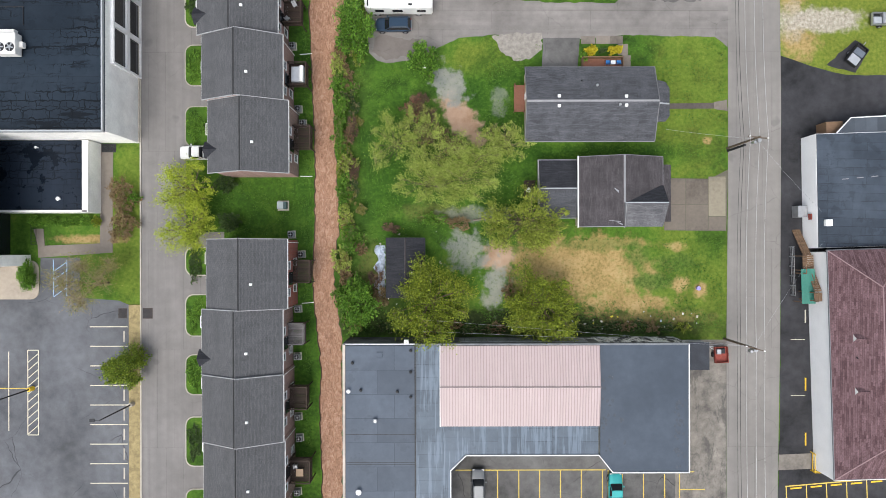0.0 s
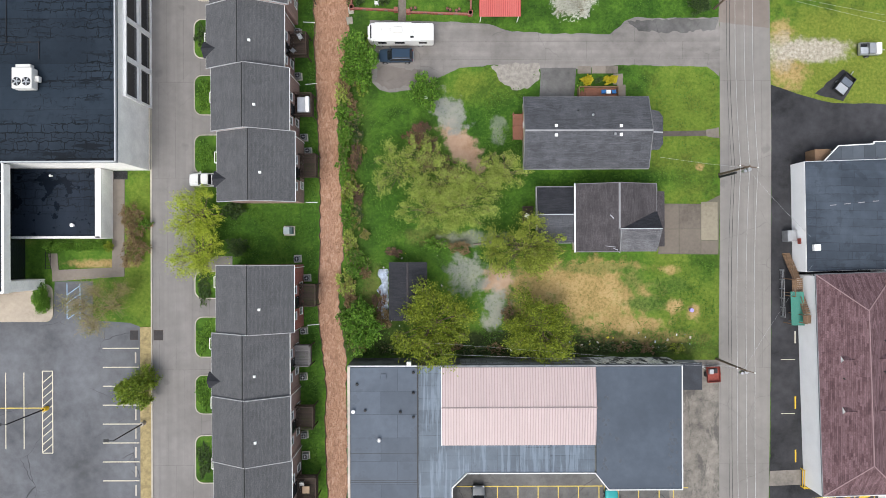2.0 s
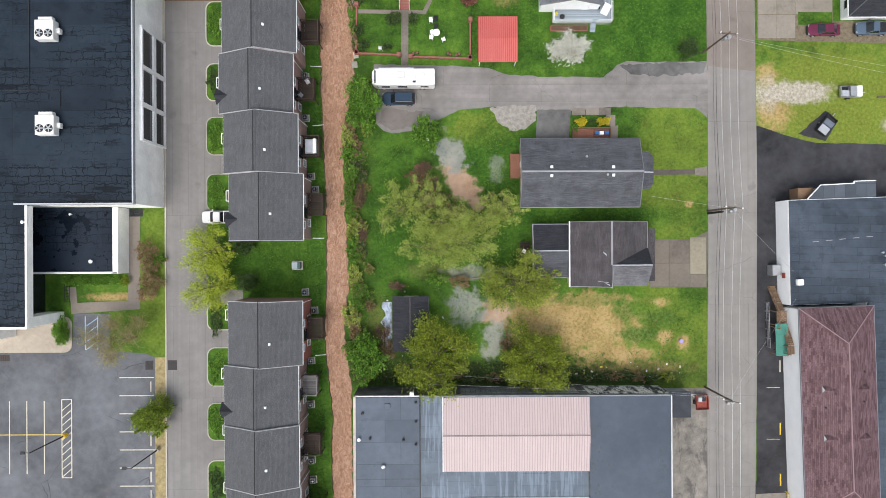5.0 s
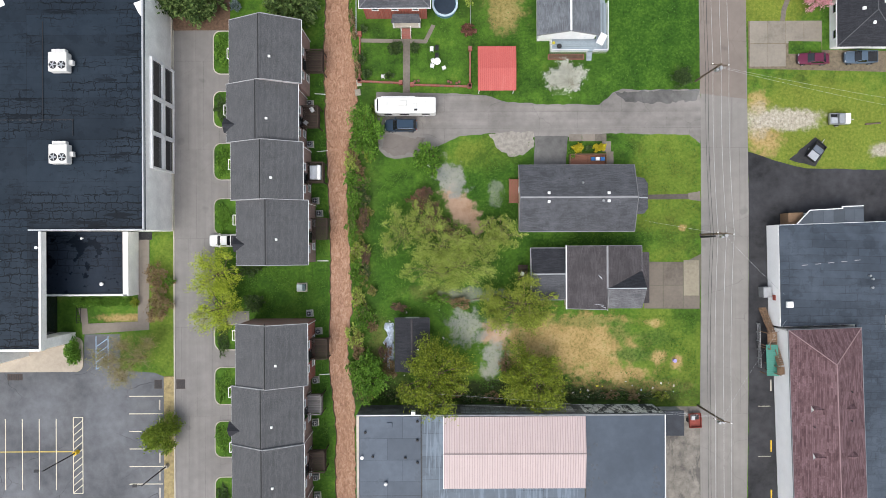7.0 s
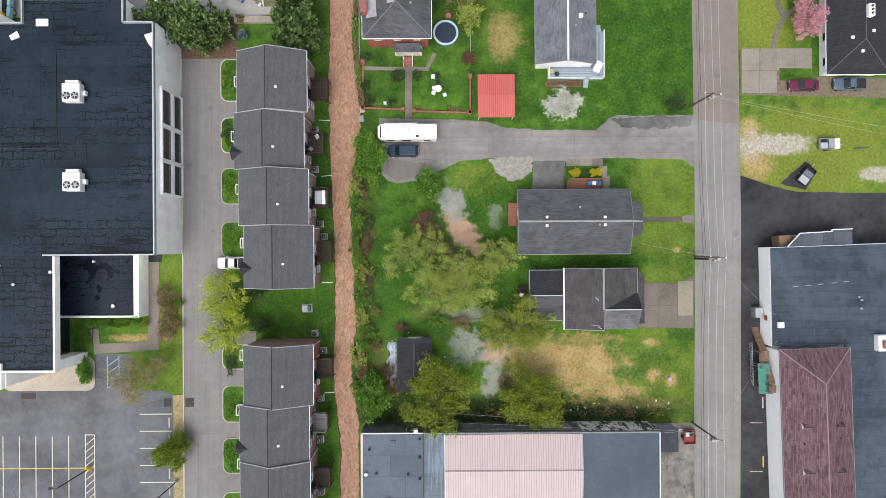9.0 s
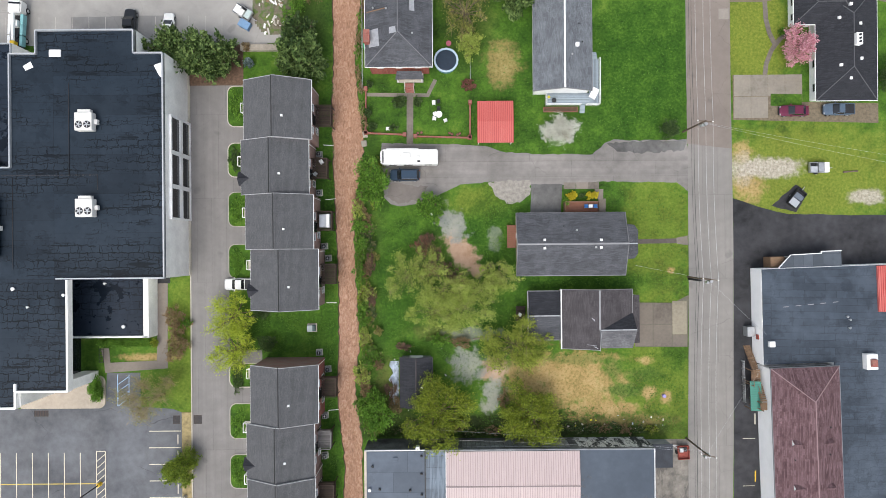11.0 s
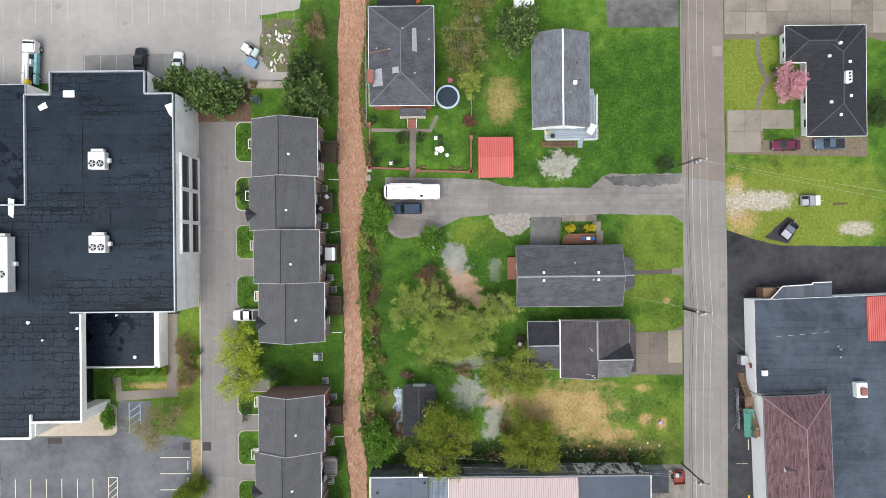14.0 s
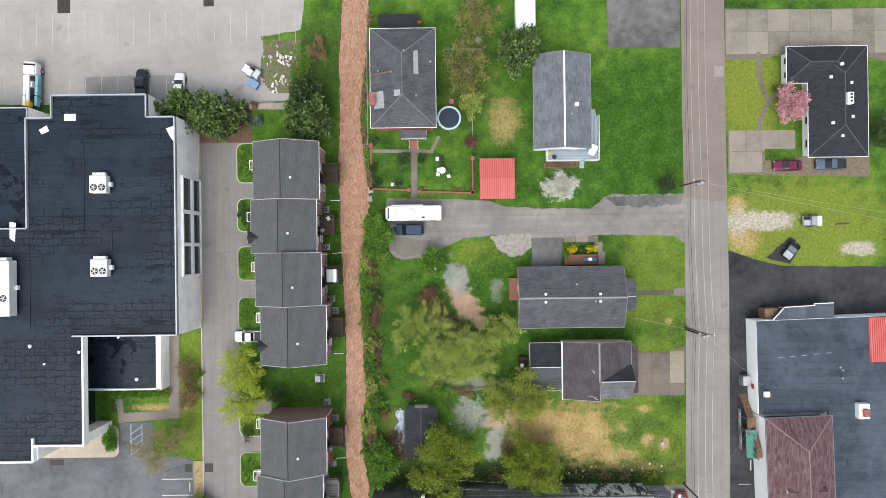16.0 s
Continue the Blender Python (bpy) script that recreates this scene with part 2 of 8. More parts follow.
def grass_material():
    t = Tree("grass", 0.9, 0.0, 0.2)
    big, mid, fine, tiny = t.noise(0.05, 3, 0.5), t.noise(0.35, 5, 0.62), t.noise(2.2, 5, 0.7), t.noise(8, 3, 0.7)
    f = t.math("ADD", t.math("MULTIPLY", big, 0.3), t.math("ADD", t.math("MULTIPLY", mid, 0.34), t.math("ADD", t.math("MULTIPLY", fine, 0.22), t.math("MULTIPLY", tiny, 0.14))))
    col = t.ramp(f, [(0.38, (0.014, 0.032, 0.006)), (0.455, (0.036, 0.09, 0.01)), (0.53, (0.07, 0.152, 0.016)), (0.62, (0.15, 0.22, 0.035))])
    # yellower lawns along the street and on the far side of it
    for x, y, rx, ry, k in ((35, 21, 6, 11, 0.4), (60, 31, 16, 9, 0.7), (52, 54, 6, 9, 0.75), (36, -3, 6, 12, 0.45), (-44, 4, 3, 14, 0.4), (6, 27, 5, 2.5, 0.7)):
        col = t.mix(t.math("MULTIPLY", t.patch(x, y, rx, ry, 0, 0.7, 0.4), k), col, t.ramp(fine, [(0.3, (0.1, 0.15, 0.015)), (0.7, (0.27, 0.28, 0.05))]))
    # shade painted into the turf under the thicket and along the back fence
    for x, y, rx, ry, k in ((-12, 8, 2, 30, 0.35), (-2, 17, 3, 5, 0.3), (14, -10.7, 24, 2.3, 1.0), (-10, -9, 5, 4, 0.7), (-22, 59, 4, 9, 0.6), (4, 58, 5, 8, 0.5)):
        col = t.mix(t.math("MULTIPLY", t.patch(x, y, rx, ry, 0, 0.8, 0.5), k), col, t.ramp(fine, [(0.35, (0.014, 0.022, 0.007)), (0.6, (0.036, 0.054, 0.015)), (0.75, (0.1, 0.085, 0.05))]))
    # deep green lawns; painted-in shade on strips between the houses and behind the townhouses
    for x, y, rx, ry, k in ((32, 49, 10, 13, 0.95), (-8, 12, 4.5, 9, 0.75), (8, 10, 4, 6, 0.7), (-8, 2, 4, 5, 0.4), (8, 22, 6, 7, 0.8), (-26, 6, 8, 5, 0.6), (-19.5, 8, 1.6, 50, 0.7), (13, 50, 4, 12, 0.5), (38, 3.5, 3, 5, 0.8), (32, -3.5, 4, 3, 0.5), (22, 13.5, 14, 1.6, 0.9)):
        col = t.mix(t.math("MULTIPLY", t.patch(x, y, rx, ry, 0, 0.8, 0.5), k), col, t.ramp(t.math("ADD", t.math("MULTIPLY", fine, 0.6), t.math("MULTIPLY", mid, 0.4)), [(0.32, (0.009, 0.034, 0.004)), (0.5, (0.03, 0.085, 0.008)), (0.68, (0.085, 0.175, 0.018))]))
    # dry straw-coloured ground in the empty yard and worn spots elsewhere
    straw = t.ramp(t.math("ADD", t.math("MULTIPLY", mid, 0.5), t.math("MULTIPLY", fine, 0.5)), [(0.3, (0.15, 0.13, 0.045)), (0.5, (0.35, 0.245, 0.1)), (0.7, (0.5, 0.36, 0.19))])
    for x, y, rx, ry, turn, k in ((20.5, -3.2, 8.5, 4.4, -8, 0.85), (26, -7.6, 6, 1.2, 0, 0.85), (14, -1.5, 3.5, 3.5, 0, 0.6), (33.5, -5, 1.2, 1.0, 0, 0.9), (36.5, -6, 0.9, 1.1, 0, 0.8), (33, 0.3, 1.2, 0.7, 0, 0.7),
                                  (9.5, 50, 2.6, 3.5, 0, 0.55), (-10, -3, 2.0, 4, 0, 0.15), (-1, 5.2, 5, 1.2, 0, 0.15), (12.5, -4, 2.5, 3.5, 0, 0.5), (30, -9.6, 7, 1.0, 0, 0.35), (37.5, 15.4, 0.6, 0.5, 0, 0.9), (-50, 1.4, 4.5, 0.6, 0, 0.8), (50.5, 29.5, 2.4, 2.6, 0, 0.8), (49.5, 34.5, 1.5, 2.2, 0, 0.7), (24, 0.9, 4.5, 0.7, 0, 0.6)):
        col = t.mix(t.math("MULTIPLY", t.patch(x, y, rx, ry, turn, 1.3, 0.45, 0.7), t.math("MULTIPLY", t.span(fine, 0.3, 0.52, 0.6, 1.0), min(1.0, k * 1.2))), col, straw)
    for x, y, rx, ry, k in ((29.5, -4.6, 3.0, 1.1, 0.9), (27.5, -0.8, 1.6, 1.8, 0.6), (33, -2.0, 3.0, 1.2, 0.6), (22, 0.6, 5, 0.8, 0.5)):
        col = t.mix(t.math("MULTIPLY", t.patch(x, y, rx, ry, 0, 0.8, 0.4, 0.8), k), col, t.ramp(fine, [(0.35, (0.03, 0.075, 0.01)), (0.6, (0.1, 0.16, 0.03))]))
    # silt and shallow muddy puddles left by high water
    silt = t.ramp(mid, [(0.3, (0.3, 0.19, 0.12)), (0.7, (0.47, 0.33, 0.24))])
    wet = None
    for x, y, rx, ry, turn, k in ((2.7, 18.4, 1.9, 3.7, 38, 1.0), (7.9, -1.0, 2.3, 2.1, 0, 0.95), (5.0, 15.6, 1.3, 1.2, 30, 0.9)):
        col = t.mix(t.math("MULTIPLY", t.patch(x, y, rx, ry, turn, 1.2, 0.3, 0.55), k), col, silt)
    for x, y, rx, ry, turn, k in ((0.7, 23.3, 1.9, 3.1, 32, 0.95), (7.4, -5.2, 1.7, 2.9, -10, 0.85), (3.4, -0.4, 2.9, 2.6, -30, 0.75), (4.2, 4.9, 4.5, 1.0, 0, 0.55), (8.0, 20.9, 1.1, 1.7, 0, 0.45)):
        p = t.math("MULTIPLY", t.patch(x, y, rx, ry, turn, 1.5, 0.35, 0.6), k)
        p = t.math("MULTIPLY", p, t.span(fine, 0.3, 0.52, 0.45, 1.0))
        col = t.mix(p, col, t.ramp(mid, [(0.3, (0.19, 0.205, 0.19)), (0.65, (0.29, 0.285, 0.25))]))
        wet = p if wet is None else t.math("MAXIMUM", wet, p)
    grit = t.ramp(fine, [(0.3, (0.2, 0.17, 0.13)), (0.55, (0.42, 0.38, 0.31)), (0.75, (0.58, 0.55, 0.48))])
    for x, y, rx, ry, k in ((53.8, 32.3, 5.8, 1.7, 0.95), (70.3, 27.4, 3.0, 1.2, 0.9), (49.6, 32.2, 2.2, 2.6, 0.55)):
        col = t.mix(t.math("MULTIPLY", t.patch(x, y, rx, ry, 0, 0.8, 0.3, 0.7), k), col, grit)
    rough = t.math("SUBTRACT", 0.9, t.math("MULTIPLY", wet, 0.72))
    return t.done(col, t.math("ADD", fine, tiny), 0.6, 0.05, rough)


def creek_material():
    t = Tree("muddy_water", 0.22, 0.0, 0.5)
    v = t.mapped((2.3, 1.15, 1), 8)
    f = t.noise(0.9, 6, 0.65, v, 1.2)
    col = t.ramp(f, [(0.36, (0.27, 0.145, 0.086)), (0.5, (0.37, 0.205, 0.127)), (0.64, (0.47, 0.285, 0.19))])
    return t.done(col, t.math("ADD", f, t.math("MULTIPLY", t.noise(3.5, 4, 0.6, v, 0.8), 0.5)), 0.9, 0.25)


GRASS = grass_material()
CREEK = creek_material()
BANK = plain("bank_soil", (0.11, 0.075, 0.05), 0.95, 0, 0.5, 1.2, 0.6)
ROAD = asphalt("road_asphalt", 0.19, 0.26, 0.3, 0.0, (1.03, 0.97, 0.9), "y")
LANE = asphalt("lane_asphalt", 0.165, 0.25, 0.12, 0.0, (1.03, 0.98, 0.94), "y")
SIDE = asphalt("side_street_asphalt", 0.14, 0.28, 0.3, 0.0, (1.04, 0.97, 0.91), "x")
LOT = asphalt("car_park_asphalt", 0.07, 0.17, 0.7, 0.3, (0.94, 0.98, 1.07))
PALE_LOT = asphalt("pale_asphalt", 0.26, 0.36, 0.2, 0.0, (1.02, 0.98, 0.92))
DARK_LOT = asphalt("sealed_asphalt", 0.012, 0.062, 0.3, 0.25, (0.98, 0.98, 1.08))
OLD_LOT = asphalt("old_asphalt", 0.05, 0.18, 0.8)
CONCRETE = concrete("concrete", (0.25, 0.225, 0.195))
def worn_concrete():
    """Old concrete with broad dark oil and patch stains and pale scuffs."""
    t = Tree("stained_apron_concrete", 0.88)
    base = t.ramp(t.noise(0.5, 5, 0.65), [(0.3, (0.1, 0.092, 0.083)), (0.48, (0.19, 0.174, 0.152)), (0.7, (0.29, 0.265, 0.23))])
    dark = t.math("MULTIPLY", t.span(t.noise(0.22, 5, 0.7, t.mapped((1.6, 0.7, 1))), 0.5, 0.6), 0.6)
    col = t.mix(dark, base, (0.06, 0.058, 0.056))
    col = t.mix(t.math("MULTIPLY", t.span(t.cells(0.22, 2.4, 0.5), 0.008, 0.0), 0.3), col, (0.04, 0.038, 0.035))
    return t.done(col, t.noise(12, 4), 0.35, 0.012)


APRON = worn_concrete()
KERB = concrete("kerb_concrete", (0.42, 0.39, 0.33))
PATH = concrete("path_concrete", (0.19, 0.165, 0.14))
STRAW = plain("dry_mulch", (0.3, 0.24, 0.12), 0.95, 0, 0.45, 1.5, 0.6)
GRAVEL = plain("pale_gravel", (0.27, 0.25, 0.22), 0.95, 0, 0.4, 1.6, 0.25)
MULCH = plain("brown_mulch", (0.12, 0.075, 0.05), 0.95, 0, 0.5, 2.5, 0.7)
LINE_W = plain("white_line_paint", (0.62, 0.58, 0.45), 0.8, 0, 0.25, 3)
LINE_Y = plain("yellow_line_paint", (0.62, 0.47, 0.1), 0.8, 0, 0.25, 3)
LINE_B = plain("blue_line_paint", (0.3, 0.45, 0.62), 0.8, 0, 0.25, 3)
SHINGLE_NS = shingles("grey_shingles", (0.1, 0.102, 0.108), (0.132, 0.134, 0.14), 90, 0.5, 0.15, 0.1)
SHINGLE_A = shingles("slate_grey_shingles", (0.068, 0.071, 0.08), (0.11, 0.114, 0.126), 0, 0.9, 0.15)
SHINGLE_B = shingles("brown_grey_shingles", (0.06, 0.055, 0.058), (0.095, 0.085, 0.09), 90, 0.9, 0.15)
SHINGLE_C = shingles("blue_grey_shingles", (0.12, 0.13, 0.145), (0.2, 0.215, 0.235), 90, 0.6, 0.14)
SHINGLE_D = shingles("charcoal_shingles", (0.027, 0.028, 0.034), (0.044, 0.046, 0.054), 0, 0.9, 0.15, 0.1)
PATCH = plain("pale_shingle_patch", (0.3, 0.31, 0.33), 0.85, 0, 0.25, 2.0, 0.3)
SHINGLE_E = shingles("light_streaked_shingles", (0.1, 0.1, 0.108), (0.16, 0.16, 0.17), 0, 0.9, 0.15, 0.4)
SHINGLE_M = shingles("maroon_shingles", (0.085, 0.045, 0.05), (0.2, 0.125, 0.135), 90, 1.0, 0.22, 0.2)
STORE_ROOF = membrane("store_membrane", (0.0145, 0.023, 0.034), 3.0, 30, 0.92, 90, 0.3, 0.42, 0.35, 0.5)
ANNEX_ROOF = membrane("annex_membrane", (0.014, 0.021, 0.033), 3.0, 9, 0.75, 0, 0.9, 0.32, 0.3, 0.35)
STRIP_ROOF = membrane("grey_membrane", (0.085, 0.105, 0.135), 6.5, 3.2, 0.0, 0, 0.25, 0.5, 0.25)
WHITE_WALL = plain("bright_white_wall", (0.89, 0.89, 0.89), 0.7, 0, 0.05, 0.6, 0.15)
EAST_ROOF = membrane("patched_membrane", (0.048, 0.061, 0.079), 5.2, 1.15, 0.2, 1.7, 0.3, 0.42, 0.75, 0.3)
PINK_RIB = plain("pink_rib_metal", (0.36, 0.285, 0.28), 0.5, 0, 0.1, 1.0)
RED_RIB = plain("red_rib_metal", (0.34, 0.045, 0.04), 0.5, 0, 0.1, 1.0)
PINK_METAL = ribbed("pink_metal", (0.5, 0.405, 0.4), (0.6, 0.52, 0.51))
RED_METAL = ribbed("red_metal", (0.5, 0.12, 0.105), (0.62, 0.26, 0.23))
GREEN_METAL = ribbed("green_metal", (0.03, 0.2, 0.15), (0.08, 0.28, 0.23))
STUCCO = plain("white_stucco", (0.88, 0.865, 0.83), 0.85, 0, 0.14, 0.5, 0.2)
WHITE = plain("white_paint", (0.84, 0.84, 0.83), 0.55, 0, 0.08, 1.0, 0.1)
TRIM = plain("trim_white", (0.7, 0.7, 0.7), 0.5, 0, 0.1, 1.5, 0.1)
TRIM_G = plain("grey_trim", (0.27, 0.27, 0.28), 0.55, 0.1, 0.15, 1.0)
RAKE_W = plain("weathered_white_rake", (0.36, 0.36, 0.37), 0.6, 0, 0.35, 1.2)
RAKE = plain("dull_rake_trim", (0.17, 0.17, 0.175), 0.6, 0.1, 0.2, 1.0)
GUTTER = plain("dull_grey_gutter", (0.2, 0.2, 0.21), 0.5, 0.2, 0.15, 1.0)
CAP = plain("grey_hip_shingle", (0.15, 0.15, 0.16), 0.85, 0, 0.2, 3.0, 0.3)
STAINED_WALL = plain("weathered_dark_wall", (0.11, 0.115, 0.11), 0.9, 0, 0.65, 0.5, 0.4)
DULL_CLADDING = plain("weathered_cladding", (0.2, 0.21, 0.21), 0.75, 0.1, 0.6, 0.7, 0.3)
DULL_COPING = plain("dull_coping", (0.21, 0.225, 0.24), 0.6, 0.2, 0.3, 0.8)
COPING = plain("grey_metal_coping", (0.42, 0.44, 0.46), 0.45, 0.3, 0.15, 1.0)
BRICK = brickwork("red_brick", (0.25, 0.065, 0.048), (0.36, 0.11, 0.085))
BRICK_P = brickwork("pinkish_brick", (0.3, 0.19, 0.17), (0.4, 0.27, 0.24))
SIDING = plain("cream_siding", (0.52, 0.46, 0.36), 0.7, 0, 0.12, 1.0)
GREY_WALL = plain("grey_block_wall", (0.24, 0.25, 0.25), 0.85, 0, 0.35, 0.7, 0.3)
DECK = timber("dark_deck_timber", (0.042, 0.028, 0.021), 1.0, 0)
DECK_G = timber("weathered_grey_timber", (0.17, 0.16, 0.16), 1.0, 0)
DECK_R = timber("reddish_timber", (0.19, 0.085, 0.055), 1.0, 0)
WOOD = timber("brown_timber", (0.16, 0.1, 0.06), 1.0, 90)
POLE = timber("pole_timber", (0.1, 0.075, 0.055), 0.6, 90)
BARK = plain("bark", (0.13, 0.1, 0.075), 0.95, 0, 0.4, 3.0, 0.7)
TWIG = plain("bare_twigs", (0.27, 0.22, 0.12), 0.95, 0, 0.4, 2.0, 0.3)
METAL = plain("galvanised_metal", (0.45, 0.46, 0.47), 0.4, 0.7, 0.15, 2.0)
DARK_METAL = plain("dark_metal", (0.03, 0.031, 0.034), 0.5, 0.3, 0.3, 2.0)
UNIT = plain("pale_unit_paint", (0.66, 0.65, 0.62), 0.5, 0.0, 0.12, 1.5)
WIRE = plain("bare_cable", (0.5, 0.5, 0.5), 0.4, 0.4, 0.1, 1.0)
RUBBER = plain("rubber", (0.02, 0.02, 0.022), 0.85, 0, 0.3, 4.0)
GLASS = plain("dark_glass", (0.015, 0.018, 0.022), 0.06, 0, 0.1, 1.0, 0.0, 0.6)
BLUE_TARP = plain("faded_tarp", (0.4, 0.46, 0.55), 0.5, 0, 0.5, 1.3, 0.6)
RUST = plain("rusty_red_paint", (0.26, 0.06, 0.045), 0.7, 0.1, 0.35, 2.0, 0.3)
BLUE = plain("blue_plastic", (0.03, 0.16, 0.42), 0.45, 0, 0.2, 2.0)
YELLOW = plain("yellow_paint", (0.72, 0.47, 0.03), 0.6, 0, 0.2, 2.0)
STONE = plain("pale_rubble", (0.5, 0.47, 0.43), 0.9, 0, 0.35, 2.0, 0.6)

LEAF_LIME = foliage("lime_leaves", (0.17, 0.24, 0.02), (0.35, 0.44, 0.04), (0.52, 0.6, 0.07), 0.2)
LEAF_SPRING = foliage("spring_leaves", (0.12, 0.175, 0.03), (0.3, 0.38, 0.07), (0.46, 0.54, 0.13), 0.2)
LEAF_OLIVE = foliage("olive_leaves", (0.06, 0.085, 0.01), (0.15, 0.2, 0.02), (0.29, 0.35, 0.035), 0.12)
LEAF_MOSS = foliage("moss_green_leaves", (0.09, 0.125, 0.016), (0.2, 0.25, 0.032), (0.36, 0.42, 0.07), 0.15)
LEAF_GREEN = foliage("green_leaves", (0.035, 0.085, 0.012), (0.095, 0.215, 0.026), (0.22, 0.4, 0.05), 0.25)
LEAF_MEADOW = foliage("meadow_green_leaves", (0.06, 0.1, 0.012), (0.16, 0.24, 0.03), (0.32, 0.4, 0.05), 0.3)
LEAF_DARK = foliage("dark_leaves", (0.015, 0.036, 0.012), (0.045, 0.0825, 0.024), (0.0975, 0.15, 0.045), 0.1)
LEAF_PINE = foliage("evergreen_leaves", (0.02, 0.042, 0.012), (0.075, 0.13, 0.036), (0.2, 0.28, 0.09), 0.15)
LEAF_BROWN = foliage("brown_buds", (0.08, 0.055, 0.028), (0.18, 0.12, 0.062), (0.31, 0.215, 0.11), 0.1)
LEAF_BUD = foliage("olive_brown_buds", (0.09, 0.095, 0.025), (0.2, 0.2, 0.05), (0.34, 0.34, 0.095), 0.2)
LEAF_RUSSET = foliage("russet_leaves", (0.078, 0.0325, 0.026), (0.169, 0.065, 0.052), (0.26, 0.13, 0.091), 0.1)
BLOOM_PINK = foliage("pink_blossom", (0.38, 0.14, 0.18), (0.62, 0.28, 0.34), (0.8, 0.5, 0.55), 0.2)
BLOOM_WHITE = foliage("white_blossom", (0.35, 0.36, 0.28), (0.62, 0.62, 0.54), (0.82, 0.82, 0.76), 0.2)
LEAF_GOLD = foliage("golden_leaves", (0.28, 0.22, 0.012), (0.5, 0.42, 0.02), (0.66, 0.58, 0.06), 0.2)


# ---- building blocks ----
def box(bm, x0, y0, z0, x1, y1, z1, turn=None):
    vs = [bm.verts.new((x, y, z)) for x in (x0, x1) for y in (y0, y1) for z in (z0, z1)]
    for f in ((0, 1, 3, 2), (4, 6, 7, 5), (0, 4, 5, 1), (2, 3, 7, 6), (0, 2, 6, 4), (1, 5, 7, 3)):
        bm.faces.new([vs[i] for i in f])
    if turn is not None:
        bmesh.ops.transform(bm, matrix=turn, verts=vs)
    return vs


def slab(bm, poly, z0, z1):
    """An upright prism on a plan polygon."""
    area = sum(a[0] * b[1] - b[0] * a[1] for a, b in zip(poly, poly[1:] + poly[:1]))
    if area < 0:
        poly = poly[::-1]
    lo, hi = [bm.verts.new((x, y, z0)) for x, y in poly], [bm.verts.new((x, y, z1)) for x, y in poly]
    bm.faces.new(hi), bm.faces.new(lo[::-1])
    n = len(poly)
    for i in range(n):
        bm.faces.new((lo[i], lo[(i + 1) % n], hi[(i + 1) % n], hi[i]))


def plate(bm, pts, thick):
    """A sloping sheet through points in space, with thickness downwards."""
    hi, lo = [bm.verts.new(p) for p in pts], [bm.verts.new((p[0], p[1], p[2] - thick)) for p in pts]
    n = len(pts)
    bm.faces.new(hi), bm.faces.new(lo[::-1])
    for i in range(n):
        bm.faces.new((hi[i], lo[i], lo[(i + 1) % n], hi[(i + 1) % n]))


def tube(bm, a, b, r0, r1=None, n=8):
    """A tapered round bar from a to b."""
    r1 = r0 if r1 is None else r1
    a, b = Vector(a), Vector(b)
    q = (b - a).to_track_quat("Z", "Y")
    rings = []
    for p, r in ((a, r0), (b, r1)):
        rings.append([bm.verts.new(p + q @ Vector((r * math.cos(6.2832 * i / n), r * math.sin(6.2832 * i / n), 0))) for i in range(n)])
    for i in range(n):
        j = (i + 1) % n
        bm.faces.new((rings[0][i], rings[0][j], rings[1][j], rings[1][i]))
    bm.faces.new(rings[0][::-1]), bm.faces.new(rings[1])


def bar(bm, a, b, w, h):
    """A square bar from a to b, w wide and h deep."""
    a, b = Vector(a), Vector(b)
    d = b - a
    m = Matrix.Translation((a + b) / 2) @ d.to_track_quat("X", "Z").to_matrix().to_4x4()
    box(bm, -d.length / 2, -w / 2, -h / 2, d.length / 2, w / 2, h / 2, m)


def part(name, bm, material, parent=None, label="", smooth=False):
    if bm.faces:
        bmesh.ops.recalc_face_normals(bm, faces=bm.faces[:])
    me = bpy.data.meshes.new(name)
    bm.to_mesh(me)
    bm.free()
    me.materials.append(material)
    if smooth:
        me.polygons.foreach_set("use_smooth", [True] * len(me.polygons))
    ob = new(name, me)
    ob.parent = parent
    if label:
        tagged(ob, label)
    return ob


def made(fill, *a, **k):
    bm = bmesh.new()
    fill(bm, *a, **k)
    return bm


def thing(name, m, label, category, group=""):
    ob = new(name)
    ob.matrix_basis = m
    return tagged(ob, label, category, group)


def boxed(name, dims, material, parent, bevel=0.0, label="", seg=1):
    bm = made(box, *dims)
    if bevel:
        bmesh.ops.bevel(bm, geom=bm.edges[:], offset=bevel, segments=seg, affect="EDGES")
    return part(name, bm, material, parent, label)


def ground_piece(name, poly, material, z, label, category="pavement", lift=0.2):
    return tagged(part(name, made(slab, poly, z - lift, z), material), label, category, kind="structure")


def ragged(poly, step=0.9, amount=0.25, seed=3):
    """Breaks up the straight sides of a plan polygon."""
    rnd, out = random.Random(seed), []
    for a, b in zip(poly, poly[1:] + poly[:1]):
        a, b = Vector(a), Vector(b)
        n = max(1, int((b - a).length / step))
        for i in range(n):
            p = a.lerp(b, i / n)
            out.append((p.x + rnd.uniform(-amount, amount), p.y + rnd.uniform(-amount, amount)))
    return out


def rounded(x0, y0, x1, y1, r, n=5):
    pts = []
    for cx, cy, a in ((x1 - r, y1 - r, 0), (x0 + r, y1 - r, 90), (x0 + r, y0 + r, 180), (x1 - r, y0 + r, 270)):
        pts += [(cx + r * math.cos(radians(a + 90 * i / n)), cy + r * math.sin(radians(a + 90 * i / n))) for i in range(n + 1)]
    return pts


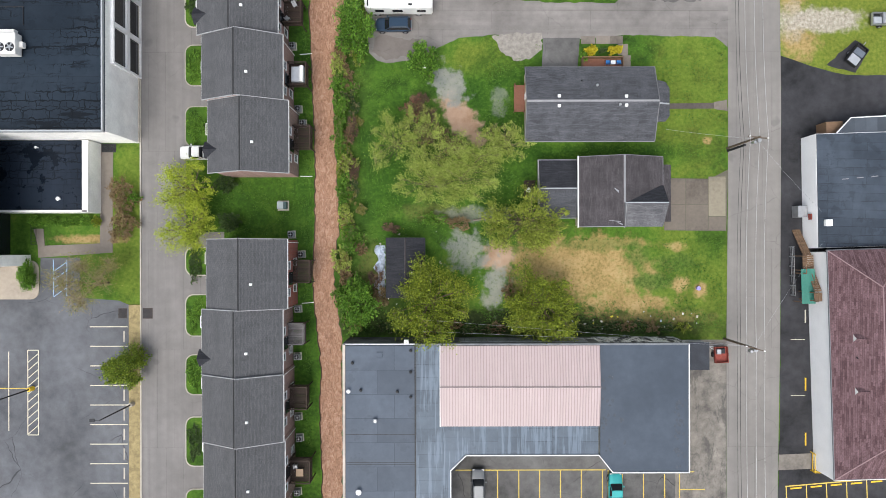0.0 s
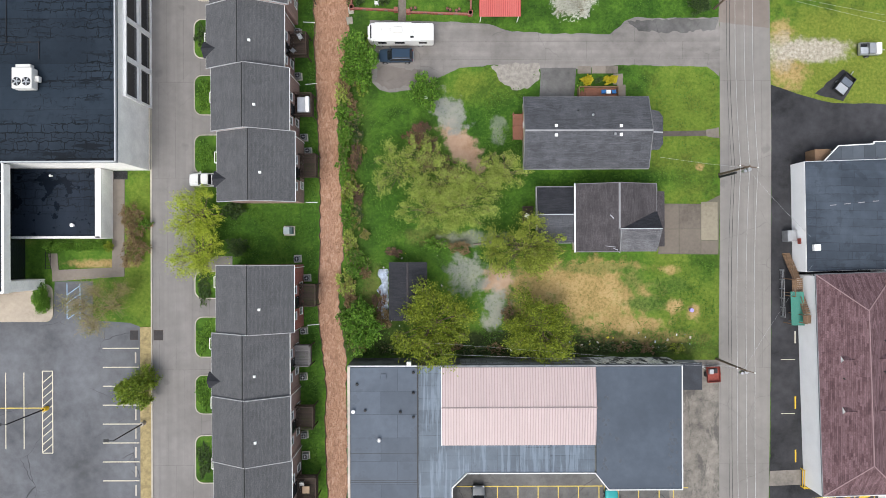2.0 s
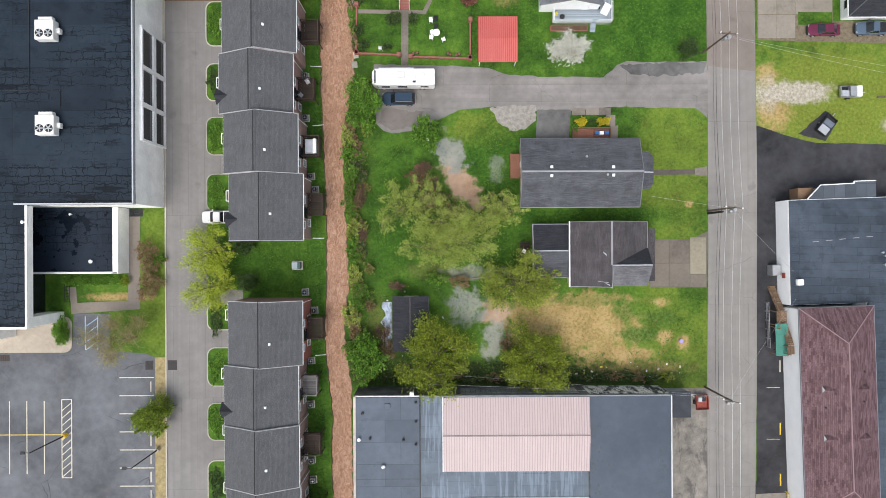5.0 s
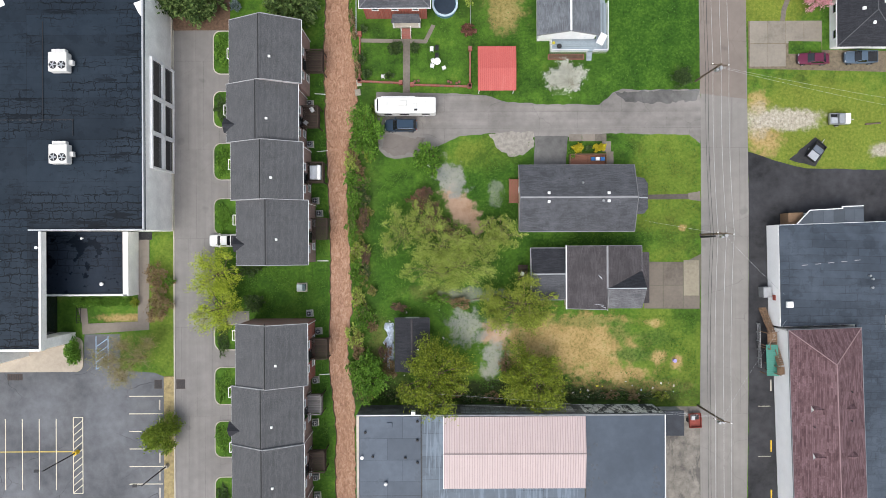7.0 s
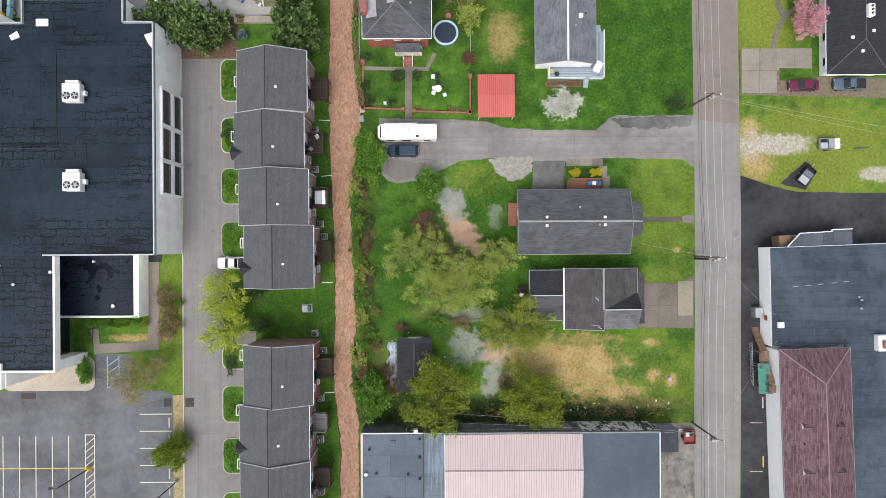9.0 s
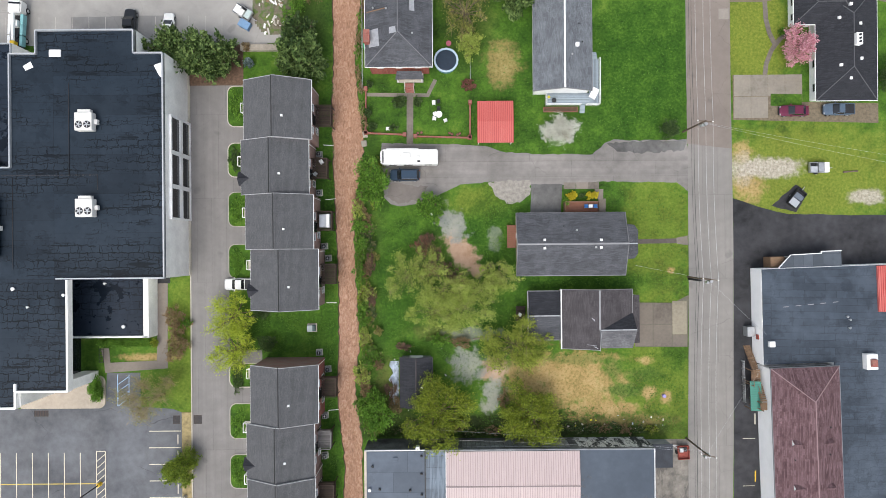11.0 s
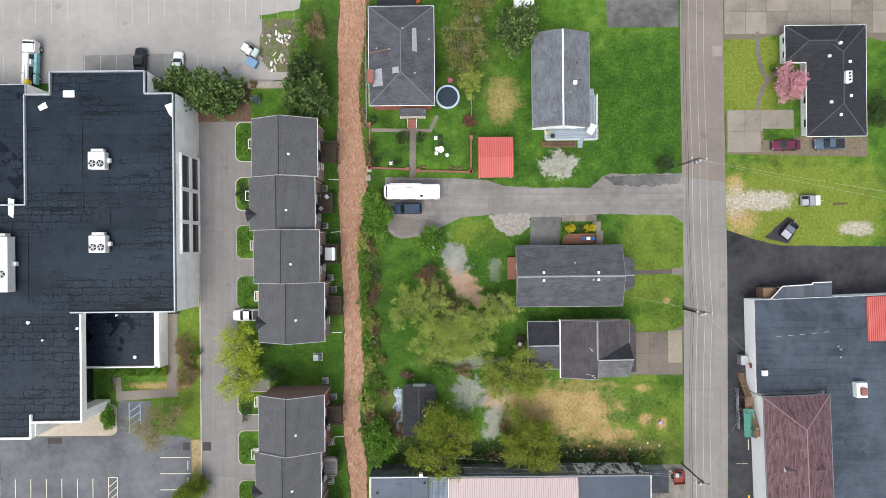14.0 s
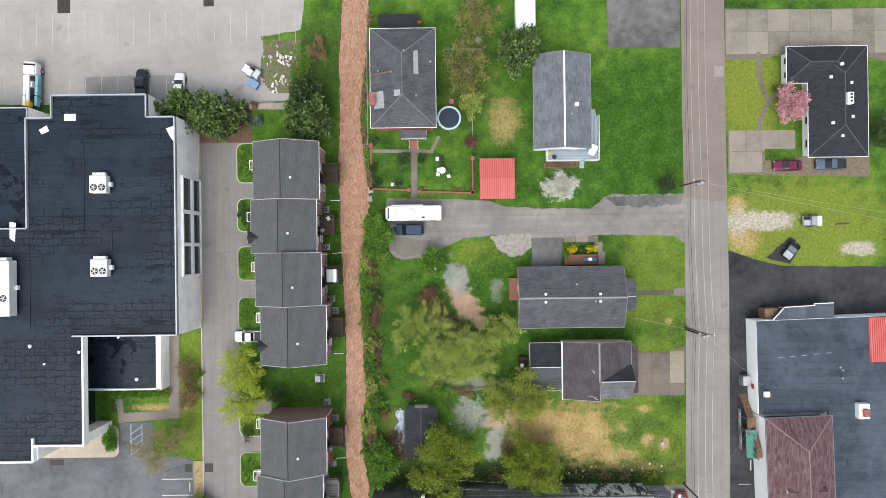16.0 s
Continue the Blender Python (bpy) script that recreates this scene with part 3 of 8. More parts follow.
# ---- ground, creek ----
WEST_BANK = [(-1500, -17.2), (-36, -17.2), (-28.7, -17.4), (-20.7, -17.6), (-16.7, -17.4), (-12.7, -17.8), (-8.7, -18.3), (-4.7, -18.5), (3.3, -18.3), (11.3, -18.2), (19.3, -18.4), (27.3, -18.8), (35.3, -19.0), (41.5, -19.2), (51.2, -18.8), (61, -18.8), (70.7, -18.2), (90, -18), (1500, -18)]
EAST_BANK = [(-1500, -14.3), (-28.7, -14.3), (-20.7, -14.4), (-12.7, -14.3), (-8.7, -14.9), (-4.7, -15.4), (3.3, -14.7), (11.3, -15.1), (19.3, -15.4), (24, -15.5), (29, -14.9), (33, -14.2), (36.6, -13.6), (43.4, -14.4), (51.2, -15.2), (61, -14.1), (70.7, -13.3), (90, -13.2), (1500, -13.2)]
rnd = random.Random(5)


def bank_x(bank, y):
    return float(np.interp(y, [p[0] for p in bank], [p[1] for p in bank]))


stations = [-1500, -300, -60] + [-40 + 0.7 * i for i in range(172)] + [120, 300, 1500]
gb, wb = bmesh.new(), bmesh.new()
rows_g, rows_w = [], []
for y in stations:
    w, e = bank_x(WEST_BANK, y) + rnd.uniform(-0.12, 0.12), bank_x(EAST_BANK, y) + rnd.uniform(-0.2, 0.2)
    rows_g.append([gb.verts.new(p) for p in ((-1500, y, 0), (w, y, 0), (w + 0.3, y, -0.55), (w + 0.8, y, -1.3), (e - 0.8, y, -1.3), (e - 0.3, y, -0.5), (e, y, 0), (1500, y, 0))])
    rows_w.append([wb.verts.new((w + (e - w) * k / 8, y, -0.2 + (0.05 * math.sin(y * 1.7 + k * 1.9) + rnd.uniform(-0.04, 0.04) if 0 < k < 8 else 0))) for k in range(9)])
for r0, r1 in zip(rows_g, rows_g[1:]):
    for k in range(7):
        f = gb.faces.new((r0[k], r0[k + 1], r1[k + 1], r1[k]))
        f.material_index = 0 if k in (0, 6) else 1
for r0, r1 in zip(rows_w, rows_w[1:]):
    for k in range(8):
        wb.faces.new((r0[k], r0[k + 1], r1[k + 1], r1[k]))
ground = tagged(part("ground", gb, GRASS), "patchy spring lawn with worn straw-coloured and silty spots and painted-in shade", "grass", kind="structure")
ground.data.materials.append(BANK)
tagged(part("water", wb, CREEK, smooth=True), "swollen brown muddy creek running between grassy banks", "creek", kind="structure")

# ---- paved surfaces ----
lane = ground_piece("lane", [(-42.7, -60), (-31.0, -60), (-31.0, 2.5), (-33.5, 2.5), (-36.4, 0.5), (-36.4, 13), (-33.5, 14), (-31, 14), (-31.5, 46.8), (-42.7, 46.8)], LANE, 0.03, "worn grey asphalt service lane beside the townhouses", "lane")
road = ground_piece("road", [(40.0, -300), (47.3, -300), (47.3, -35), (47.7, -12.8), (47.9, 20), (47.6, 50), (47.6, 300), (40.2, 300), (40.2, 50), (40.4, 36.4), (40.4, 29.0), (40.4, 11), (40.1, -12.8)], ROAD, 0.04, "grey asphalt street with faint patched seams", "road")
side = ground_piece("side_street", ragged([(40.4, 37.2), (32.4, 37.1), (28, 37.2), (26.5, 36.6), (24.3, 34.8), (15.4, 34.9), (10.0, 35.3), (5.6, 36.5), (-0.7, 36.7), (-10.8, 37.0), (-11, 33), (-10.4, 27.9), (-9.4, 26.8), (-7.9, 26.4), (-4.7, 26.8), (-0.7, 28.5), (2.4, 30.0), (7.3, 30.3), (13.6, 29.8), (18.9, 29.7), (27, 30.3), (38.6, 30.0), (40.4, 28.6)], 0.8, 0.1), SIDE, 0.03, "pale worn asphalt side street ending in a turnaround", "road")
lot = ground_piece("car_park", [(-120, -60), (-44.5, -60), (-44.5, -7.8), (-46.0, -7.2), (-51.4, -6.8), (-51.4, -1.1), (-57.0, -1.1), (-57.2, -6.2), (-58.0, -7.0), (-120, -7.0)], LOT, 0.03, "dark stained asphalt car park with worn bays", "car park")
strip = ground_piece("planting_strip", [(-44.5, -60), (-42.9, -60), (-42.9, -7.8), (-44.5, -7.8)], STRAW, 0.12, "strip of dry straw-coloured mulch between kerbs", "planting strip")
ground_piece("kerb", [(-42.9, -60), (-42.7, -60), (-42.7, 46.8), (-42.9, 46.8)], KERB, 0.15, "weathered concrete kerb along the lane", "kerb")
ground_piece("car_park_north", ragged([(-140, 53.9), (-27, 53.7), (-26.6, 56.2), (-31.5, 59), (-32, 65), (-25.2, 66), (-24.4, 72), (-24.4, 140), (-140, 140)], 1.2, 0.15), PALE_LOT, 0.03, "pale grey asphalt car park behind the store", "car park")
ground_piece("forecourt_north", [(-48.2, 46.8), (-33.8, 46.8), (-33.8, 53.7), (-48.2, 53.7)], MULCH, 0.02, "bare mulched soil under the evergreens", "planting bed")
ground_piece("parking_north_east", [(27.6, 62.4), (39.9, 62.3), (40.1, 90), (27.3, 90)], OLD_LOT, 0.03, "dark cracked asphalt parking pad", "parking pad")
ground_piece("car_park_east", ragged([(47.9, 27.3), (50, 26.6), (53.6, 25.4), (57, 24.6), (75, 24.2), (110, 24), (110, -70), (47.3, -70), (47.4, -36), (47.8, -12)], 1.5, 0.08), DARK_LOT, 0.03, "freshly sealed dark asphalt around the long building", "car park")
ground_piece("apron", [(32.8, -12.9), (40.1, -12.9), (40.0, -60), (32.8, -60), (32.8, -31)], APRON, 0.03, "stained concrete apron beside the street", "pavement")
ground_piece("car_park_south", [(0.5, -60), (32.8, -60), (32.8, -29.5), (22.3, -29.5), (20.3, -27.0), (3, -27.0), (0.5, -29.2)], OLD_LOT, 0.034, "dark cracked asphalt car park with yellow bays", "car park")
ground_piece("street_mend", ragged([(27.0, 36.7), (33, 37.0), (40.2, 37.0), (39.6, 35.4), (34, 35.0), (28.5, 35.2)], 0.5, 0.2), OLD_LOT, 0.036, "darker mended strip of side street asphalt", "pavement")
ground_piece("turnaround_mend", ragged([(-10.0, 28.0), (-8.0, 26.9), (-4.5, 27.4), (-3.2, 29.5), (-7.5, 30.2), (-9.8, 30.0)], 0.5, 0.25), asphalt("brownish_mend", 0.1, 0.2, 0.4, 0.0, (1.08, 0.96, 0.88)), 0.036, "brownish mended patch in the turnaround", "pavement")
ground_piece("gravel_patch", ragged([(7.0, 30.2), (10, 30.6), (14.0, 30.5), (14.0, 28.2), (12.6, 27), (10.4, 26.6), (8.2, 28.0)], 0.4, 0.15), GRAVEL, 0.045, "pale loose gravel parking patch", "gravel")
ground_piece("driveway_north", ragged([(14.2, 29.9), (19.4, 29.9), (19.0, 24.6), (14.0, 24.6)], 0.7, 0.05), OLD_LOT, 0.035, "dark stained driveway beside the ranch house", "driveway")
ground_piece("front_path", [(31.0, 20.55), (38.4, 20.65), (38.4, 19.85), (31.0, 19.8)], concrete("dark_path_concrete", (0.1, 0.085, 0.075)), 0.04, "narrow concrete path to the ranch house", "path")
ground_piece("path_end", ragged([(38.4, 20.75), (40.3, 21.1), (40.3, 19.5), (39.0, 19.7), (38.4, 19.8)], 0.6, 0.05), PATH, 0.042, "worn pale concrete pad where a path meets the street", "path")
ground_piece("garden_path", [(-6.6, 36.8), (-5.5, 36.8), (-5.4, 46.0), (-6.5, 46.0)], PATH, 0.04, "narrow grey garden path to the porch steps", "path")
ground_piece("cross_path", [(-13.2, 45.4), (-3.2, 45.2), (-2.0, 47.6), (-1.4, 47.4), (-2.8, 44.6), (-13.2, 44.8)], PATH, 0.036, "narrow grey path across the front garden", "path")
ground_piece("store_walk", [(-48.4, 15.0), (-46.7, 15.0), (-46.8, -0.4), (-57.3, -1.1), (-57.4, 0.6), (-58, 3.0), (-56.6, 3.0), (-56.4, 0.6), (-48.6, 0.9)], PATH, 0.06, "brown-grey concrete walk round the store", "path")
ground_piece("plaza", rounded(-72, -7.0, -57.2, -1.5, 1.2), concrete("warm_concrete", (0.36, 0.31, 0.25)), 0.13, "warm beige concrete forecourt at the store entrance", "pavement")
ground_piece("street_patch", [(45.7, 57.2), (47.4, 57.2), (47.4, 59.0), (45.7, 59.0)], CONCRETE, 0.046, "pale concrete repair in the street", "pavement")
ground_piece("ramp", ragged([(54.4, 26.0), (58.4, 29.6), (60.3, 28.0), (58.4, 24.8)], 0.7, 0.1), DARK_LOT, 0.028, "dark asphalt ramp up to the lawn", "pavement")
ground_piece("speed_table", [(47.5, -29.2), (52.1, -29.0), (52.1, -31.2), (47.4, -31.4)], CONCRETE, 0.05, "rough pale concrete strip across the entrance", "pavement")

for n, (y0, y1, x1) in enumerate(((37.1, 31.5, -32.2), (28.9, 23.2, -31.8), (20.2, 14.6, -31.2), (0.3, -3.6, -31.2), (-6.4, -12.2, -31.8), (-14.9, -20.5, -31.8), (-23.7, -30.6, -31.8), (-33.9, -40, -31.8), (46.6, 39.9, -32.0))):
    isl = ground_piece("grass_island", rounded(-36.4, y1, x1 + 1.2, y0, 1.1), GRASS, 0.13, "raised grass island with rounded corners beside a driveway", "grass island")
    kb = bmesh.new()
    out, inn = rounded(-36.5, y1 - 0.1, x1 + 1.2, y0 + 0.1, 1.15), rounded(-36.36, y1 + 0.04, x1 + 1.2, y0 - 0.04, 1.08)
    rings = [[kb.verts.new((x, y, z)) for x, y in poly] for poly, z in ((out, -0.1), (out, 0.15), (inn, 0.15), (inn, -0.1))]
    for a, b in zip(rings, rings[1:]):
        for i in range(len(a)):
            kb.faces.new((a[i], a[(i + 1) % len(a)], b[(i + 1) % len(a)], b[i]))
    part("kerb", kb, KERB, isl)


PALE_MARK = plain("faded_line_paint", (0.45, 0.42, 0.38), 0.9, 0, 0.2, 3)


def line(lot_ob, x0, y0, x1, y1, w, material, z):
    b = bmesh.new()
    bar(b, (x0, y0, z), (x1, y1, z), w, 0.012)
    part("painted_line", b, material, lot_ob)


for i in range(14):
    y = -10.9 - 2.77 * i
    line(lot, -50.0, y, -44.7, y, 0.13, LINE_W, 0.036)
    line(lot, -45.2, y - 0.6, -45.2, y - 2.2, 0.22, KERB, 0.045)
for x in (-58.85, -57.35):
    line(lot, x, -14.2, x, -26.2, 0.12, LINE_W, 0.036)
for y in (-14.2, -26.2):
    line(lot, -58.85, y, -57.35, y, 0.12, LINE_W, 0.037)
for i in range(10):
    line(lot, -58.8, -15.9 - 1.13 * i, -57.4, -14.7 - 1.13 * i, 0.11, LINE_W, 0.036)
line(lot, -78, -19.6, -58.6, -19.6, 0.13, LINE_Y, 0.036)
for i in range(7):
    line(lot, -61.55 - 2.67 * i, -14.4, -61.55 - 2.67 * i, -25.6, 0.12, LINE_W, 0.036)
for x in (-55.2, -53.3):
    line(lot, x, -1.4, x, -6.6, 0.12, LINE_B, 0.036)
for i in range(4):
    line(lot, -55.1, -3.2 - 1.2 * i + 0.2, -53.4, -2.0 - 1.2 * i + 0.2, 0.1, LINE_B, 0.036)
south_lot = bpy.data.objects["car_park_south"]
line(south_lot, 1.7, -31.3, 23.0, -31.3, 0.13, LINE_Y, 0.041)
for x in (4.7, 7.65, 10.65, 13.6, 16.55, 19.5, 22.5, 25.3, 28.3, 31.3):
    line(south_lot, x, -31.3 if x < 23 else -31.9, x, -37.0, 0.13, LINE_Y, 0.042)
line(south_lot, 23.3, -37, 23.3, -31.3, 0.13, LINE_Y, 0.042)
apron = bpy.data.objects["apron"]
line(apron, 34.0, -31.6, 35.5, -31.6, 0.12, LINE_Y, 0.037), line(apron, 33.4, -34.1, 37, -34.1, 0.12, LINE_Y, 0.037), line(apron, 33.4, -31.9, 33.4, -37, 0.12, LINE_Y, 0.037)
east_lot = bpy.data.objects["car_park_east"]
line(east_lot, 48.4, -33.7, 64, -32.4, 0.16, LINE_Y, 0.037)
for i in range(6):
    x = 48.5 + 2.85 * i
    line(east_lot, x, -33.6 + 0.08 * 2.85 * i, x + 0.2, -39, 0.13, LINE_Y, 0.038)
    line(east_lot, x + 0.6, -34.0 + 0.08 * 2.85 * i, x + 2.2, -33.85 + 0.08 * 2.85 * i, 0.22, YELLOW, 0.07)
for y in (-19.2, -27.0, -9.6):
    line(east_lot, 51.25, y - 0.9, 51.25, y + 0.9, 0.2, YELLOW if y < -10 else KERB, 0.08)
for y in (-12.9, -20.8):
    line(east_lot, 49.2, y, 51.2, y, 0.07, LINE_W, 0.037)

north_lot = bpy.data.objects["car_park_north"]
for i in range(20):
    line(north_lot, -79 + 2.78 * i, 63.8, -79 + 2.78 * i, 69.5, 0.07, PALE_MARK, 0.036)
    if i < 16:
        line(north_lot, -79 + 2.78 * i, 53.7, -79 + 2.78 * i, 58.4, 0.06, PALE_MARK, 0.036)
part("asphalt_patch", made(slab, ragged([(-62.5, 54), (-46.5, 54), (-46.5, 58.6), (-62.5, 58.4)], 1.0, 0.05), 0.0, 0.034), asphalt("darker_patch", 0.17, 0.26, 0.2), north_lot)
part("brown_road_film", made(slab, ragged([(40.3, 36.5), (47.6, 35.6), (47.5, 140), (40.3, 140)], 1.2, 0.06), 0.0, 0.044), asphalt("brown_asphalt", 0.15, 0.21, 0.2, 0.0, (1.12, 0.95, 0.83)), road)

# drains
for x, y, sx, sy in ((-41.85, -9.0, 0.7, 0.75), (-45.4, -9.0, 0.6, 0.7), (-68, -7.8, 1.2, 0.5), (-65.9, 70.6, 1.1, 1.2), (-41, 70.9, 0.9, 0.6)):
    g = thing("drain_grate", pose(x, y, 0.035), "dark iron storm drain grate set in asphalt", "drain", "storm drains")
    part("frame", made(box, -sx, -sy, 0, sx, sy, 0.012), plain("brown_iron", (0.06, 0.045, 0.04), 0.8), g)
    b = bmesh.new()
    for i in range(9):
        xx = -sx + 0.1 + (2 * sx - 0.2) * i / 8
        box(b, xx - 0.04, -sy + 0.08, 0.012, xx + 0.04, sy - 0.08, 0.03)
    part("grate", b, DARK_METAL, g)


# ---- houses ----
def window(parent, face, at, z0, z1, half, frame_mat=None):
    """A framed window on a wall. face: unit outward direction (x, y); at: the middle point on the wall."""
    nx, ny = face
    m = Matrix.Translation((at[0], at[1], 0)) @ Matrix(((-ny, nx, 0, 0), (nx, ny, 0, 0), (0, 0, 1, 0), (0, 0, 0, 1)))
    b = bmesh.new()
    for d in ((-half, 0, z0, -half + 0.09, 0.07, z1), (half - 0.09, 0, z0, half, 0.07, z1), (-half, 0, z1 - 0.1, half, 0.07, z1), (-half - 0.05, 0, z0 - 0.06, half + 0.05, 0.13, z0 + 0.05), (-half, 0, (z0 + z1) / 2 - 0.03, half, 0.06, (z0 + z1) / 2 + 0.03)):
        box(b, *d, m)
    w = part("window", b, frame_mat or TRIM, parent)
    b = bmesh.new()
    box(b, -half + 0.05, 0.005, z0 + 0.02, half - 0.05, 0.035, z1 - 0.05, m)
    part("pane", b, GLASS, w)
    return w


def door(parent, face, at, z0, z1, half, material):
    nx, ny = face
    m = Matrix.Translation((at[0], at[1], 0)) @ Matrix(((-ny, nx, 0, 0), (nx, ny, 0, 0), (0, 0, 1, 0), (0, 0, 0, 1)))
    b = bmesh.new()
    box(b, -half, 0.0, z0, half, 0.05, z1, m)
    for k in range(4):
        zz = z0 + 0.12 + (z1 - z0 - 0.1) * k / 4
        box(b, -half + 0.1, 0.05, zz, half - 0.1, 0.07, zz + (z1 - z0) / 4 - 0.12, m)
    d = part("door", b, material, parent)
    b = bmesh.new()
    box(b, half - 0.2, 0.07, z0 + 0.95, half - 0.1, 0.12, z0 + 1.05, m)
    part("handle", b, METAL, d)


def gable(ob, half, y0, y1, eave, ridge, roof, wall, over=0.35, ends=(0.25, 0.25), trim=None, wall_inset=0.02, first_rake=True):
    """Walls and a two-slope roof with its ridge along local y, as parts of ob."""
    b = bmesh.new()
    wx = half - over
    top = eave + (ridge - eave) * over / half - 0.16
    prof = [(-wx, 0), (wx, 0), (wx, top), (0, ridge - 0.18), (-wx, top)]
    a, c = [b.verts.new((x, y0 + wall_inset, z)) for x, z in prof], [b.verts.new((x, y1 - wall_inset, z)) for x, z in prof]
    b.faces.new(a), b.faces.new(c[::-1])
    for i in range(5):
        b.faces.new((a[i], a[(i + 1) % 5], c[(i + 1) % 5], c[i]))
    part("wall", b, wall, ob)
    ya, yb = y0 - ends[0], y1 + ends[1]
    for s in (-1, 1):
        b = bmesh.new()
        plate(b, [(s * half, ya, eave), (s * 0.03, ya, ridge), (s * 0.03, yb, ridge), (s * half, yb, eave)], 0.14)
        part("roof_slope", b, roof, ob)
        b = bmesh.new()
        box(b, s * half - 0.04, ya, eave - 0.17, s * half + 0.09, yb, eave - 0.05)
        part("gutter", b, trim or TRIM, ob)
        for y in (ya, yb)[0 if first_rake else 1:]:
            b = bmesh.new()
            bar(b, (s * half, y, eave - 0.05), (0, y, ridge - 0.05), 0.09, 0.2)
            part("rake_trim", b, RAKE if trim is TRIM_G else (RAKE_W if trim is TRIM else trim or TRIM), ob)
    b = bmesh.new()
    plate(b, [(-0.14, ya, ridge - 0.02), (0, ya, ridge + 0.06), (0, yb, ridge + 0.06), (-0.14, yb, ridge - 0.02)], 0.03)
    plate(b, [(0.14, ya, ridge - 0.02), (0.14, yb, ridge - 0.02), (0, yb, ridge + 0.06), (0, ya, ridge + 0.06)], 0.03)
    return b


def vent(parent, x, y, z, r=0.16, material=None, square=True):
    b = bmesh.new()
    if square:
        box(b, x - r, y - r, z - 0.25, x + r, y + r, z + 0.18)
        bmesh.ops.bevel(b, geom=b.edges[:], offset=0.03, segments=1, affect="EDGES")
    else:
        tube(b, (x, y, z - 0.3), (x, y, z + 0.3), r * 0.5)
        tube(b, (x, y, z + 0.24), (x, y, z + 0.36), r, r * 0.5)
    part("roof_vent", b, material or WHITE, parent)


def stoop(parent, x, y):
    """Two concrete steps with white rails at the front door."""
    b = bmesh.new()
    box(b, x - 2.6, y - 0.8, 0, x, y + 0.8, 0.36), box(b, x - 3.0, y - 0.8, 0, x - 2.6, y + 0.8, 0.18)
    part("step", b, KERB, parent)
    b = bmesh.new()
    for yy in (y - 0.78, y + 0.78):
        bar(b, (x - 2.9, yy, 1.25), (x, yy, 1.35), 0.1, 0.07)
        bar(b, (x - 2.9, yy, 0.5), (x, yy, 0.5), 0.05, 0.05)
        for k in range(10):
            xx = x - 2.85 + 0.3 * k
            box(b, xx - 0.025, yy - 0.025, 0.2, xx + 0.025, yy + 0.025, 1.25)
    bar(b, (x - 2.9, y - 0.78, 1.25), (x - 2.9, y + 0.78, 1.25), 0.1, 0.07)
    part("railing", b, WHITE, parent)


UNITS = [(-26.1, 36.3, 45.25, 0.35), (-26.65, 27.8, 36.3, 0.05), (-25.95, 19.35, 27.8, 0.3), (-25.3, 10.2, 19.35, 0.0),
         (-25.45, -7.7, 1.3, 0.1), (-26.1, -16.2, -7.7, 0.0), (-25.95, -24.9, -16.2, 0.25), (-25.85, -33.7, -24.9, 0.05), (-26.2, -42.4, -33.7, 0.2)]
for i, (xr, ys, yn, up) in enumerate(UNITS):
    end = i in (0, 3, 4, 8)
    town = thing("townhouse", pose(xr, ys, 0), "two-storey brick townhouse with a grey shingle gable roof" if not end else "end townhouse of red brick with a grey shingle gable roof", "townhouse", "townhouses in the row")
    L, e, r = yn - ys, 6.9 + up, 9.5 + up
    south, north = (0.3 if i in (3, 8) else 0.0), (0.3 if i in (0, 4) else 0.0)
    cap = gable(town, 5.25, 0, L, e, r, SHINGLE_NS, BRICK if i == 4 else BRICK_P, 0.4, (south, north if i != 4 else 0.06), TRIM)
    part("ridge_cap", cap, SHINGLE_NS, town)
    b = bmesh.new()
    bar(b, (-0.24, -south, r - 0.1), (-0.24, L + north, r - 0.1), 0.16, 0.08)
    part("ridge_vent", b, RUBBER, town)
    vent(town, 1.2, L * 0.5 - 1.2, r - 1.2 * (r - e) / 5.25 + 0.05, 0.16)
    wx = 4.85
    for yy in (L * 0.22, L * 0.62):
        window(town, (1, 0), (wx, yy), 4.3, 5.8, 0.55)
        window(town, (1, 0), (wx, yy + 0.4), 1.0, 2.4, 0.55)
    door(town, (1, 0), (wx, L * 0.42), 2.75, 4.8, 0.85, GLASS)
    for yy in (L * 0.3, L * 0.7):
        window(town, (-1, 0), (-wx, yy), 4.3, 5.8, 0.6)
    door(town, (-1, 0), (-wx, L * 0.3), 0.05, 2.3, 1.3, WHITE)
    door(town, (-1, 0), (-wx, L * 0.72), 0.36, 2.4, 0.5, RUST)
    stoop(town, -wx, L * 0.72)
    if i in (1, 3, 5):
        b = bmesh.new()
        yy, zz = (L * 0.3 if i != 5 else L * 0.25), e + 0.02
        for s in (-1, 1):
            plate(b, [(-5.7, yy + s * 1.1, zz - 0.25), (-5.7, yy, zz + 0.55), (-3.6, yy, zz + 0.75), (-4.9, yy + s * 1.1, zz + 0.05)], 0.1)
        part("entry_gable", b, SHINGLE_D, town)
        b = bmesh.new()
        box(b, -5.6, yy - 0.9, 2.6, -4.8, yy + 0.9, zz - 0.2)
        part("bay", b, SIDING, town)
    b = bmesh.new()
    tube(b, (4.95, L - 0.35, 0.1), (4.95, L - 0.35, e - 0.1), 0.05)
    part("downpipe", b, WHITE, town)


